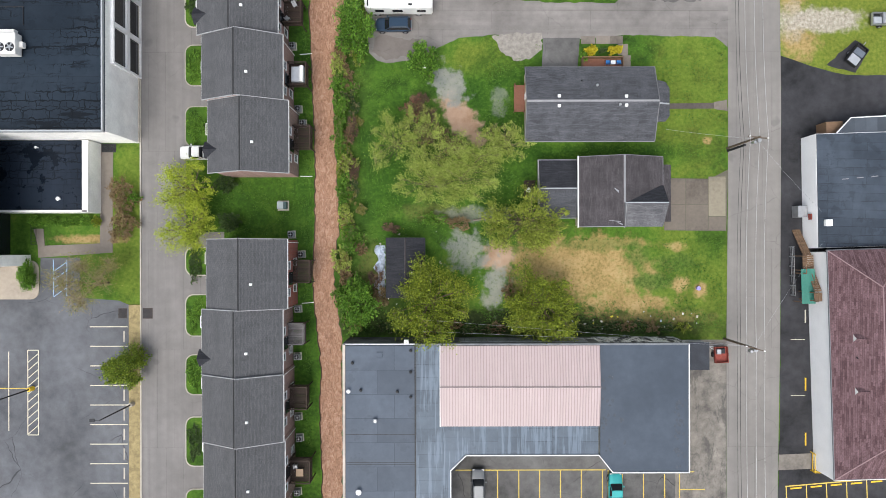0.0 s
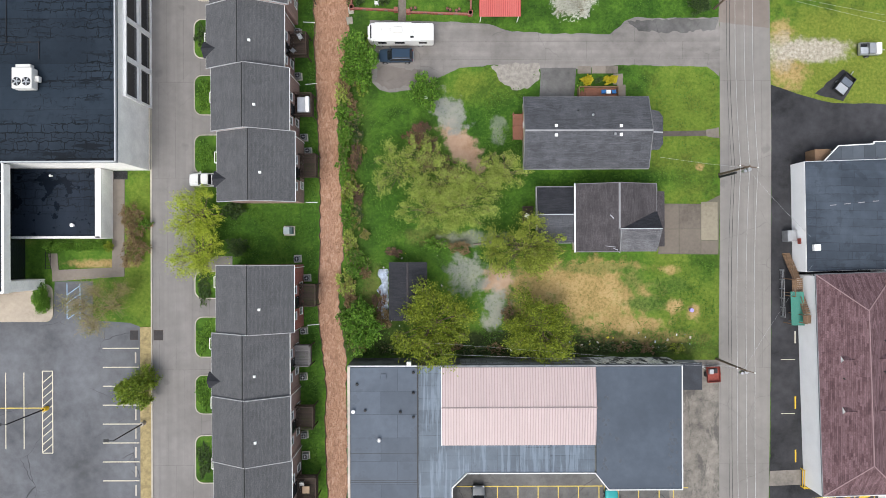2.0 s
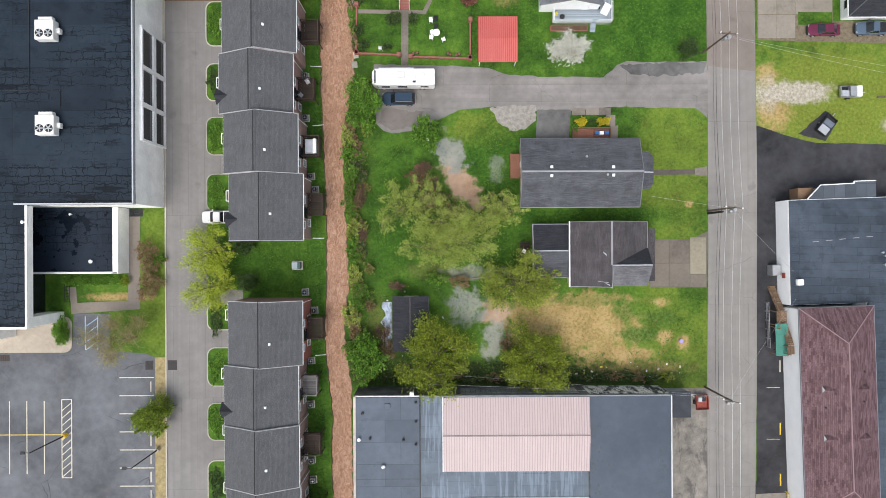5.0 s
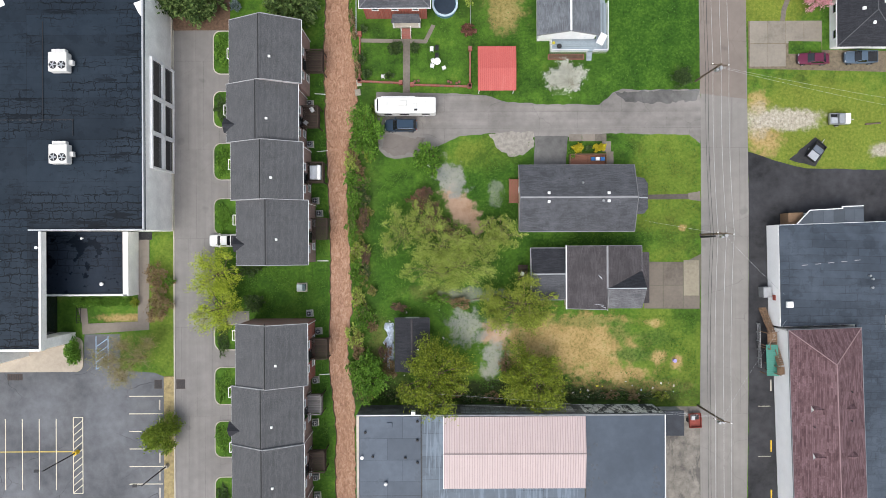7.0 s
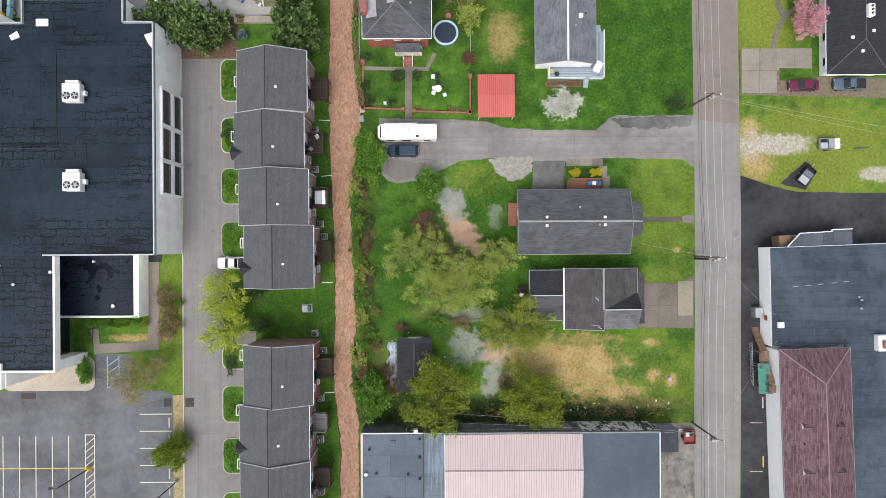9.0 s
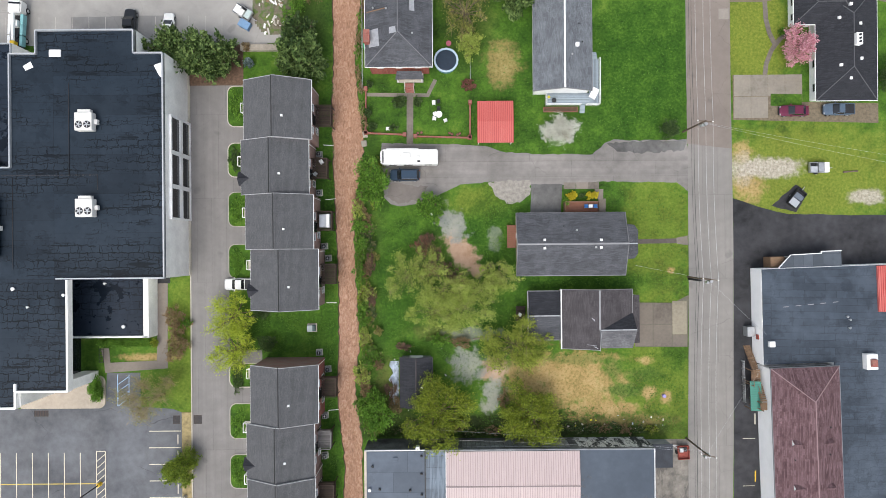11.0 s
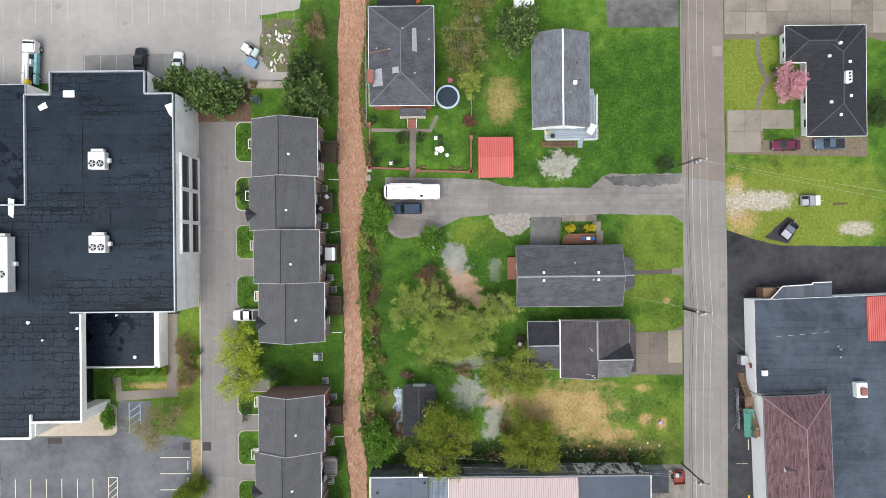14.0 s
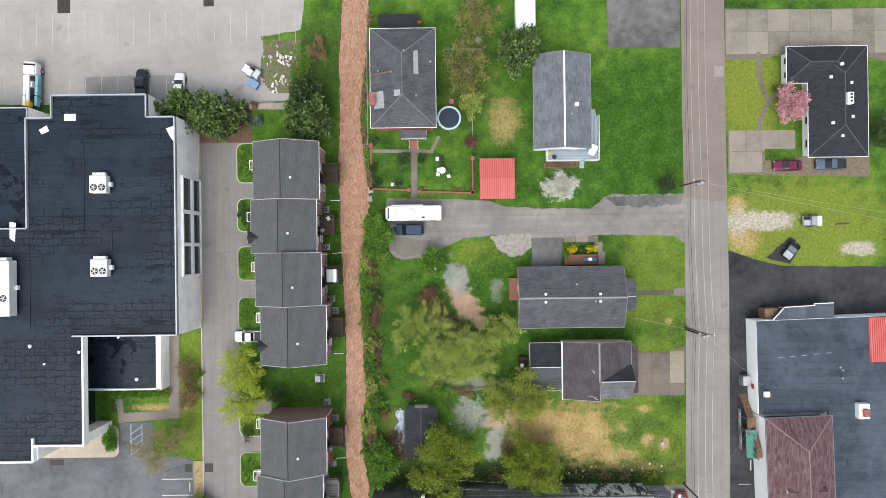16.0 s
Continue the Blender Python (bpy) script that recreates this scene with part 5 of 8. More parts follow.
for k in range(4):
    box(b, -6.7, 45.9 - 0.32 * (k + 1), 0, -5.3, 46.1 - 0.32 * k, 0.48 - 0.12 * k)
part("porch_steps", b, BRICK, old)
b = bmesh.new()
for x in (-6.75, -5.25):
    bar(b, (x, 46.1, 1.4), (x, 44.6, 0.9), 0.06, 0.06), box(b, x - 0.03, 44.6, 0, x + 0.03, 44.66, 0.9), box(b, x - 0.03, 45.9, 0, x + 0.03, 45.96, 1.35)
part("step_railing", b, WHITE, old)

grey = thing("grey_roof_house", pose(18.95, 44.85, 0), "single-storey house with a blue-grey shingle roof and white ridge", "house")
cap = gable(grey, 4.75, 0, 15.3, 3.1, 5.0, SHINGLE_C, WHITE, 0.35, (0.2, 0.2), TRIM_G)
part("ridge_cap", cap, WHITE, grey)
b = bmesh.new()
box(b, 1.8, 6.55, 4.0, 2.3, 7.05, 4.7), box(b, 1.75, 6.5, 4.7, 2.35, 7.1, 4.76)
part("chimney", b, WHITE, grey)
vent(grey, 1.2, 5.2, 4.55, 0.18, METAL, False), vent(grey, 3.0, 7.4, 3.85, 0.14, DARK_METAL, False), vent(grey, 2.4, 10.2, 4.1, 0.1, DARK_METAL, False)
for y in (2.5, 6, 10, 13):
    window(grey, (1, 0), (4.4, y), 1.0, 2.3, 0.55), window(grey, (-1, 0), (-4.4, y), 1.0, 2.3, 0.55)
door(grey, (0, -1), (2.4, 0.02), 0.9, 2.9, 0.5, WHITE)
gd = thing("painted_deck", pose(0, 1.45, 0), "blue-grey painted timber deck wrapping the house corner", "deck")
DKB = timber("blue_grey_deck_paint", (0.27, 0.32, 0.36), 1.0, 0)
b = bmesh.new()
for k in range(13):
    box(b, 16.6, 41.5 + 0.15 * k, 0.85, 23.7, 41.64 + 0.15 * k, 0.9)
for k in range(11):
    box(b, 23.72 + 0.15 * k, 41.5, 0.85, 23.86 + 0.15 * k, 49.0, 0.9)
part("decking", b, DKB, gd)
for p, q in (((16.6, 41.45), (22.3, 41.45)), ((16.6, 41.45), (16.6, 43.3)), ((25.4, 41.45), (25.4, 49)), ((23.2, 41.45), (25.4, 41.45))):
    b = bmesh.new()
    bar(b, (*p, 1.85), (*q, 1.85), 0.07, 0.06), bar(b, (*p, 1.0), (*q, 1.0), 0.06, 0.06)
    steps = int((Vector(q) - Vector(p)).length / 0.3) + 1
    for k in range(steps + 1):
        c = Vector(p).lerp(Vector(q), k / steps)
        box(b, c.x - 0.025, c.y - 0.025, 0, c.x + 0.025, c.y + 0.025, 1.85)
    part("railing", b, WHITE, gd)
b = bmesh.new()
for k in range(4):
    box(b, 22.35, 41.5 - 0.3 * (k + 1), 0, 23.15, 41.5 - 0.3 * k, 0.7 - 0.18 * k)
part("steps", b, DKB, gd)
b = bmesh.new()
for k in range(5):
    box(b, 24.2, 49 + 0.28 * k, 0, 25.2, 49.28 + 0.28 * k, 0.72 - 0.15 * k)
part("side_steps", b, DKB, gd)
bed = thing("flower_bed", pose(0, 1.4, 0), "narrow brick-edged flower bed before a deck", "flower bed")
boxed("edging", (16.3, 40.5, 0, 22.0, 41.35, 0.2), BRICK, bed, 0.02)
boxed("soil", (16.45, 40.62, 0.12, 21.85, 41.25, 0.24), MULCH, bed)
tl = thing("folding_table", pose(24.4, 44.6, 0.9, 0, 0, -28), "white folding table on a painted deck", "table")
boxed("tabletop", (-0.55, -0.9, 0.7, 0.55, 0.9, 0.75), WHITE, tl, 0.02)
for sx in (-0.45, 0.45):
    for sy in (-0.75, 0.75):
        part("leg", made(box, sx - 0.02, sy - 0.02, 0, sx + 0.02, sy + 0.02, 0.7), METAL, tl)
gr = thing("kettle_grill", pose(17.8, 43.5, 0.9), "black round kettle grill on the deck", "grill")
b = bmesh.new()
bmesh.ops.create_uvsphere(b, u_segments=14, v_segments=8, radius=0.4, matrix=Matrix.Translation((0, 0, 0.75)) @ Matrix.Diagonal((1, 1, 0.8, 1)))
part("bowl", b, DARK_METAL, gr, smooth=True)
for k in range(3):
    b = bmesh.new()
    tube(b, (0.15 * math.cos(k * 2.1), 0.15 * math.sin(k * 2.1), 0.5), (0.4 * math.cos(k * 2.1), 0.4 * math.sin(k * 2.1), 0), 0.02)
    part("leg", b, METAL, gr)
vent_box = thing("planter", pose(17.0, 44.1, 0.9), "white pot with pale flowers on a deck", "planter")
b = bmesh.new()
tube(b, (0, 0, 0), (0, 0, 0.4), 0.16, 0.24, 12)
part("pot", b, WHITE, vent_box)
b = bmesh.new()
bmesh.ops.create_icosphere(b, subdivisions=2, radius=0.25, matrix=Matrix.Translation((0, 0, 0.5)))
part("flowers", b, LEAF_GOLD, vent_box)

ell = thing("l_shaped_house", pose(0.5, 0.8, 0), "L-shaped bungalow with a charcoal hip roof and white chimney", "house")
DARK_CAP = plain("charcoal_hip_shingle", (0.085, 0.087, 0.095), 0.9, 0, 0.2, 3.0, 0.3)
hip(ell, 59.6, 42.0, 69.6, 60.5, 2.8, 4.6, "y", SHINGLE_D, 5.0, DARK_CAP)
hip(ell, 56.1, 54.4, 66.5, 60.5, 2.79, 4.45, "x", SHINGLE_D, 3.0, DARK_CAP)
part("wall", made(slab, [(56.8, 55.0), (60.3, 55.0), (60.3, 42.6), (69.0, 42.6), (69.0, 59.9), (56.8, 59.9)], 0, 2.7), WHITE, ell)
b = bmesh.new()
box(b, 64.6, 50.3, 3.7, 65.6, 52.2, 5.2)
bmesh.ops.bevel(b, geom=b.edges[:], offset=0.04, segments=1, affect="EDGES")
ch = part("chimney", b, WHITE, ell)
for k in range(3):
    b = bmesh.new()
    tube(b, (65.1, 50.7 + 0.55 * k, 5.18), (65.1, 50.7 + 0.55 * k, 5.45), 0.16, 0.16, 10)
    part("flue", b, DARK_METAL, ch)
for x, y in ((62.7, 55.0), (64.2, 57.0), (65.9, 54.0), (66.1, 48.4), (62.9, 47.4), (64.5, 45.3)):
    vent(ell, x, y, 2.8 + (5.05 - abs(x - 64.6)) * 0.36 if y < 58 and y > 46.5 else 3.9, 0.22)
for y in (44.5, 48.5, 52):
    window(ell, (-1, 0), (60.3, y), 0.9, 2.3, 0.7)
for y in (56.2, 58.6):
    window(ell, (-1, 0), (56.8, y), 0.9, 2.3, 0.6)
door(ell, (0, -1), (58.6, 55.0), 0.2, 2.3, 0.5, RUST)

# concrete drives of the bungalow, slab by slab
e_drive = ground_piece("drive_far", [(47.7, 60.0), (53.5, 60.0), (56.2, 60.6), (70, 60.7), (75, 59.5), (90, 59), (90, 68), (47.7, 68.8)], plain("joint_soil", (0.15, 0.13, 0.1), 0.95), 0.03, "wide concrete drive of square slabs", "driveway")
rs = random.Random(4)
e_drive.location.y = 0.1
SL = concrete("slab_concrete", (0.225, 0.2, 0.165))
for i in range(9):
    for j in range(2):
        x, y = 47.8 + 3.65 * i, 60.9 + 3.85 * j
        boxed("slab", (x + 0.03, y + 0.03, -0.05, x + 3.6, y + 3.8, 0.055 + rs.uniform(-0.008, 0.008)), SL, e_drive, 0.01)
n_drive = ground_piece("drive_near", [(48.0, 39.3), (72.3, 38.6), (72.3, 41.9), (59.6, 42.2), (59.6, 46.7), (48.0, 46.8)], plain("drive_soil", (0.16, 0.13, 0.09), 0.95, 0, 0.4), 0.028, "cracked concrete drive with grass strips", "driveway")
for i in range(4):
    for j in range(2):
        x, y = 48.2 + 2.85 * i, 39.6 + 3.65 * j
        if not (j == 0 and i > 1):
            boxed("slab", (x, y, -0.05, x + 2.8, y + 3.55, 0.05 + rs.uniform(-0.006, 0.006)), SL, n_drive, 0.01)
n_drive.location.y = 1.1
ground_piece("grass_strip", [(54.3, 42.7), (59.5, 42.6), (59.5, 44.6), (54.3, 44.7)], GRASS, 0.06, "grass strip between concrete drives", "grass")
b = bmesh.new()
PATH_ARC = [(57.6, 54.0), (55.9, 52.6), (54.5, 50.8), (53.6, 48.5), (53.4, 46.7)]
for p, q in zip(PATH_ARC, PATH_ARC[1:]):
    bar(b, (*p, 0.02), (*q, 0.02), 0.75, 0.06)
PATH_ARC2 = [(55.2, 51.6), (54.2, 53.6), (53.6, 56.0), (53.4, 60.2)]
for p, q in zip(PATH_ARC2, PATH_ARC2[1:]):
    bar(b, (*p, 0.024), (*q, 0.024), 0.75, 0.06)
arc = tagged(part("curved_path", b, PATH), "curved dark concrete garden path", "path", kind="structure")
arc.location.y = 1.2

# red carport
port = thing("carport", pose(8.05, 39.85, 0), "open carport with a ribbed red metal roof", "carport")
b = bmesh.new()
for s in (-1, 1):
    plate(b, [(-2.95, s * 0.0, 2.75), (2.95, 0, 2.75), (2.95, s * 3.4, 2.45), (-2.95, s * 3.4, 2.45)], 0.04)
part("roof_sheet", b, RED_METAL, port)
b = bmesh.new()
for k in range(20):
    x = -2.9 + 0.305 * k
    for s in (-1, 1):
        bar(b, (x, 0, 2.77), (x, s * 3.4, 2.47), 0.06, 0.06)
part("roof_rib", b, RED_RIB, port)
for x in (-2.7, 2.7):
    for y in (-3.2, 0, 3.2):
        part("post", made(box, x - 0.05, y - 0.05, 0, x + 0.05, y + 0.05, 2.45), WHITE, port)

ws = thing("white_shed", pose(13.1, 67.6, 0), "long white ribbed metal storage shed", "shed")
boxed("body", (-1.55, -2.9, 0, 1.55, 2.9, 2.4), WHITE, ws, 0.03)
b = bmesh.new()
for s in (-1, 1):
    plate(b, [(0, -3, 2.8), (s * 1.65, -3, 2.45), (s * 1.65, 3, 2.45), (0, 3, 2.8)], 0.05)
part("roof", b, WHITE, ws)
for k in range(7):
    x, z = -1.5 + 0.5 * k, 2.82 - abs(-1.5 + 0.5 * k) * 0.21
    part("roof_rib", made(bar, (x, -3.02, z), (x, 3.02, z), 0.05, 0.04), WHITE, ws)


# ---- commercial buildings ----
def parapet(parent, poly, w, z0, z1, material, closed=True):
    for a, c in list(zip(poly, poly[1:] + poly[:1]))[: None if closed else -1]:
        b = bmesh.new()
        bar(b, (*a, (z0 + z1) / 2), (*c, (z0 + z1) / 2), w, z1 - z0)
        part("parapet", b, material, parent)


def rooftop_unit(x, y, z, sx, sy, sz, label, fans=2):
    ob = thing("rooftop_unit", pose(x, y, z), label, "rooftop unit", "units on the store roof")
    boxed("curb", (-sx * 0.9, -sy * 0.9, 0, sx * 0.9, sy * 0.9, 0.3), DARK_METAL, ob)
    boxed("casing", (-sx, -sy, 0.3, sx, sy, sz), UNIT, ob, 0.06)
    boxed("hood", (-sx * 0.75, sy - 0.02, 0.5, sx * 0.75, sy + 0.5, sz - 0.25), UNIT, ob, 0.05)
    boxed("duct", (sx, -0.3, 0.3, sx + 0.5, 0.4, 0.9), UNIT, ob, 0.03)
    for k in range(fans):
        fx = (k - (fans - 1) / 2) * 1.25
        b = bmesh.new()
        tube(b, (fx, -sy * 0.35, sz - 0.02), (fx, -sy * 0.35, sz + 0.06), 0.56, 0.54, 18)
        f = part("fan_ring", b, DARK_METAL, ob)
        b = bmesh.new()
        tube(b, (fx, -sy * 0.35, sz + 0.05), (fx, -sy * 0.35, sz + 0.1), 0.12, 0.1, 10)
        for q in range(5):
            c, s = math.cos(q * 1.257 + k), math.sin(q * 1.257 + k)
            bar(b, (fx, -sy * 0.35, sz + 0.075), (fx + 0.5 * c, -sy * 0.35 + 0.5 * s, sz + 0.075), 0.16, 0.015)
        part("fan_blades", b, METAL, f)
    return ob


store = thing("store_building", pose(0, 0, 0), "large flat-roofed white stucco store with a dark membrane roof", "store")
MAIN = [(-43.0, 15.1), (-43.0, 49.5), (-47.5, 49.5), (-47.5, 53.1), (-62.6, 53.1), (-62.6, 49.5), (-66.6, 49.5), (-66.6, 32.0), (-95, 32.0), (-95, 15.1)]
part("main_wall", made(slab, MAIN, 0, 8.3), STUCCO, store)
part("main_roof", made(slab, [(x, y) for x, y in MAIN], 8.3, 8.36), STORE_ROOF, store)
parapet(store, [(-59.6, 15.1), (-43.15, 15.1), (-43.15, 49.4), (-47.6, 49.4), (-47.6, 52.95), (-62.45, 52.95), (-62.45, 49.4), (-66.5, 49.4), (-66.5, 32.1), (-95, 32.1)], 0.2, 8.0, 8.8, COPING, False)
part("wing_roof", made(slab, [(-95, -4.6), (-66, -4.6), (-66, -2.1), (-58.0, -2.1), (-58.0, 15.1), (-95, 15.1)], 7.9, 8.34), STORE_ROOF, store)
part("wing_wall", made(slab, [(-95, -3.6), (-67, -3.6), (-67, -1.5), (-61.3, -1.5), (-61.3, 15.1), (-95, 15.1)], 0, 7.9), GLASS, store)
parapet(store, [(-58.0, 14.9), (-58.0, -2.1), (-66.0, -2.1), (-66.0, -4.6), (-95, -4.6)], 0.3, 7.5, 8.7, STUCCO, False)
part("north_wing", made(slab, [(-95, 32.1), (-66.8, 32.1), (-66.8, 51.4), (-95, 51.4)], 0, 7.6), STUCCO, store)
part("north_wing_roof", made(slab, [(-95, 32.2), (-67.0, 32.2), (-67.0, 51.2), (-95, 51.2)], 7.6, 7.66), ANNEX_ROOF, store)
parapet(store, [(-66.9, 32.2), (-66.9, 51.3), (-95, 51.3)], 0.15, 7.4, 7.9, COPING, False)
boxed("corner_buttress", (-60.9, -2.2, 0, -58.4, -0.7, 7.55), STUCCO, store, 0.03)
part("south_wall", made(slab, [(-95, -4.45), (-65.7, -4.45), (-65.7, -1.6), (-95, -1.6)], 0, 7.88), STUCCO, store)
boxed("parapet_return", (-66.2, -2.1, 8.3, -65.85, -0.9, 8.7), STUCCO, store, 0.02)
# annex with sunken roof
part("annex_wall", made(slab, [(-61.25, 5.15), (-48.4, 5.15), (-48.4, 15.0), (-61.25, 15.0)], 0, 2.6), STUCCO, store)
part("annex_roof", made(slab, [(-61.25, 5.5), (-49.2, 5.5), (-49.2, 15.0), (-61.25, 15.0)], 2.6, 2.66), ANNEX_ROOF, store)
parapet(store, [(-61.1, 5.3), (-48.6, 5.3)], 0.24, 2.4, 3.05, STUCCO, False)
part("annex_parapet", made(box, -49.25, 5.15, 2.4, -48.42, 15.0, 3.05), STUCCO, store)
# big framed windows
for row, (z0, z1) in enumerate(((0.3, 3.1), (3.7, 6.8))):
    for y0, y1 in ((24.4, 29.1), (29.6, 34.4), (34.9, 40.2)):
        b = bmesh.new()
        for d in ((y0 - 0.25, z0 - 0.25, y0 + 0.05, z1 + 0.25), (y1 - 0.05, z0 - 0.25, y1 + 0.25, z1 + 0.25), (y0, z0 - 0.25, y1, z0 + 0.05), (y0, z1 - 0.05, y1, z1 + 0.25)):
            box(b, -43.01, d[0], d[1], -42.62, d[2], d[3])
        w = part("window", b, WHITE, store)
        boxed("pane", (-43.0, y0 + 0.03, z0 + 0.03, -42.92, y1 - 0.03, z1 - 0.03), GLASS, w)
b = bmesh.new()
box(b, -42.98, 15.1, 0, -42.8, 49.5, 0.4)
part("plinth", b, KERB, store)
for x, y, s in ((-59.6, 49.5, 0.9), (-58.5, 12.6, 0.25), (-64, 10.8, 0.2), (-66.2, 13.6, 0.3), (-52.5, 7.0, 0.3), (-55.5, 14.0, 0.2)):
    if s > 0.8:
        boxed("skylight", (x - s, y - s * 0.6, 8.36, x + s, y + s * 0.6, 8.6), WHITE, store, 0.06)
    else:
        vent(store, x, y, 8.5 if x < -56 else 2.9, s, WHITE, False)
for p in (((-64.6, 47.6), (-63.4, 48.3), (-63.0, 47.4), (-64.2, 46.9)), ((-44.6, 47.6), (-43.4, 48.0), (-43.4, 45.6), (-43.9, 46.2)), ((-69.4, 33.2), (-68.4, 33.0), (-68.6, 30.0), (-69.4, 30.6))):
    part("roof_patch", made(slab, list(p), 8.36, 8.4), WHITE, store)
b = bmesh.new()
bar(b, (-68, 30.9, 8.45), (-53.2, 30.9, 8.45), 0.07, 0.07), bar(b, (-57.6, 31, 8.45), (-57.6, 45, 8.45), 0.07, 0.07), bar(b, (-53.3, 31, 8.45), (-53.3, 28.6, 8.45), 0.07, 0.07), bar(b, (-66.3, 16.5, 8.44), (-66.3, 30.5, 8.44), 0.06, 0.06)
for k in range(14):
    box(b, -67.5 + 1.08 * k, 30.8, 8.35, -67.3 + 1.08 * k, 31.0, 8.45)
part("roof_pipe", b, DARK_METAL, store)
rooftop_unit(-54.6, 38.8, 8.36, 1.3, 1.35, 1.5, "pale rooftop air unit with two fans")
rooftop_unit(-54.6, 25.8, 8.36, 1.3, 1.35, 1.5, "pale rooftop air unit with two fans")
rooftop_unit(-70.3, 22.8, 8.36, 2.2, 4.3, 2.0, "long pale rooftop air unit with side ducts", 3)

grill = thing("wall_grate", pose(-47.3, 14.4, 0), "dark metal grate beside the store wall", "grate")
b = bmesh.new()
for k in range(6):
    box(b, -0.9, -0.5 + 0.18 * k, 0.06, 0.9, -0.4 + 0.18 * k, 0.12)
part("bars", b, DARK_METAL, grill)
part("frame", made(box, -1.0, -0.6, 0.0, 1.0, 0.6, 0.07), DARK_METAL, grill)
rack = thing("bike_rack", pose(-57.5, 2.1, 0.05), "dark metal bicycle rack on the walk", "bike rack")
b = bmesh.new()
for k in range(7):
    bar(b, (-0.35, -1.3 + 0.43 * k, 0.7), (0.35, -1.3 + 0.43 * k, 0.7), 0.05, 0.05)
    box(b, -0.37, -1.33 + 0.43 * k, 0, -0.32, -1.28 + 0.43 * k, 0.7)
part("hoop_row", b, DARK_METAL, rack)
b = bmesh.new()
bar(b, (-0.35, -1.35, 0.7), (-0.35, 1.35, 0.7), 0.06, 0.06), bar(b, (0.35, -1.35, 0.7), (0.35, 1.35, 0.7), 0.06, 0.06)
part("rails", b, DARK_METAL, rack)
ret = thing("retaining_wall", pose(0, 0, 0), "low beige concrete retaining wall at the car park edge", "wall")
boxed("wall_body", (-34.0, 52.4, 0, -26.2, 53.4, 0.7), KERB, ret, 0.04)
boxed("wall_cap", (-34.05, 52.35, 0.7, -26.15, 53.45, 0.78), concrete("cap_concrete", (0.36, 0.32, 0.26)), ret, 0.02)

# strip building with the pink roof
mall = thing("strip_building", pose(0, 0, 0), "long flat-roofed block building with a pink metal roof section", "building")
NORTH = -12.45
WEST_PART = [(-13.3, NORTH), (-0.4, NORTH), (-0.4, -27.3), (1.0, -29.2), (1.0, -60), (-13.3, -60)]
MID_PART = [(-0.4, NORTH), (20.7, NORTH), (20.7, -27.3), (-0.4, -27.3)]
EAST_PART = [(20.7, NORTH), (32.6, NORTH), (32.6, -29.7), (22.4, -29.7), (20.7, -27.6)]
part("west_wall", made(slab, WEST_PART, 0, 5.25), STAINED_WALL, mall), part("middle_wall", made(slab, MID_PART, 0, 5.15), STAINED_WALL, mall), part("east_wall", made(slab, EAST_PART, 0, 5.3), STAINED_WALL, mall)
part("west_roof", made(slab, [(-13.0, -12.75), (-3.75, -12.75), (-3.75, -60), (-13.0, -60)], 5.25, 5.4), STRIP_ROOF, mall)
BLUEROOF = membrane("blue_grey_sheets", (0.1, 0.125, 0.155), 1.7, 3.6, 0.0, 90, 0.3, 0.45, 0.35, 0.2, 0.45)
part("link_roof", made(slab, [(-3.7, -12.75), (-0.45, -12.75), (-0.45, -23.4), (20.5, -23.4), (20.5, -27.2), (2.9, -27.2), (0.9, -29.2), (0.9, -60), (-3.7, -60)], 5.25, 5.36), BLUEROOF, mall)
part("east_roof", made(slab, [(20.75, -12.75), (32.4, -12.75), (32.4, -29.5), (22.45, -29.5), (20.75, -27.6)], 5.3, 5.42), membrane("plain_grey_membrane", (0.075, 0.094, 0.122), 90, 90, 0.0, 0, 0.0, 0.5, 0.25), mall)
part("roof_seam", made(box, -3.82, -60, 5.25, -3.66, -12.7, 5.5), DARK_METAL, mall)
rw = random.Random(12)
WETSTAIN = plain("damp_stain", (0.055, 0.067, 0.085), 0.45, 0, 0.3, 1.5)
SPOTS = [(rw.uniform(21.0, 22.4), rw.uniform(-27, -16.5), 0.5) for _ in range(26)] + [(23.6, -22.6, 0.8), (22.6, -22.0, 0.7), (24.0, -25.6, 0.6)] + [(rw.uniform(30.6, 32.0), rw.uniform(-29.0, -20), 0.5) for _ in range(40)]
for x, y, s in SPOTS:
    pts = []
    for q in range(11):
        a, d = q * math.tau / 11, s * rw.uniform(0.18, 0.5)
        pts.append((min(32.35, max(20.8, x + d * math.cos(a))), max(-29.4, y + d * 1.2 * math.sin(a))))
    part("stain", made(slab, pts, 5.41, 5.424 + 0.0004 * len(mall.children) % 0.004), WETSTAIN, mall)
b = bmesh.new()
for s, y in ((1, -12.75), (-1, -23.4)):
    plate(b, [(-0.4, -18.1, 6.15), (20.65, -18.1, 6.15), (20.65, y, 5.6), (-0.4, y, 5.6)], 0.05)
part("metal_roof", b, PINK_METAL, mall)
b = bmesh.new()
for k in range(57):
    x = -0.3 + 0.3725 * k
    for y in (-12.75, -23.4):
        bar(b, (x, -18.1, 6.19), (x, y, 5.64), 0.1, 0.08)
part("metal_rib", b, PINK_RIB, mall)
b = bmesh.new()
bar(b, (-0.45, -18.1, 6.2), (20.7, -18.1, 6.2), 0.16, 0.06)
part("ridge_cap", b, plain("dull_ridge_metal", (0.22, 0.18, 0.18), 0.6, 0.1, 0.2, 1.0), mall)
part("gable_fill", made(box, -0.4, -23.3, 5.3, 20.6, -12.8, 5.55), COPING, mall)
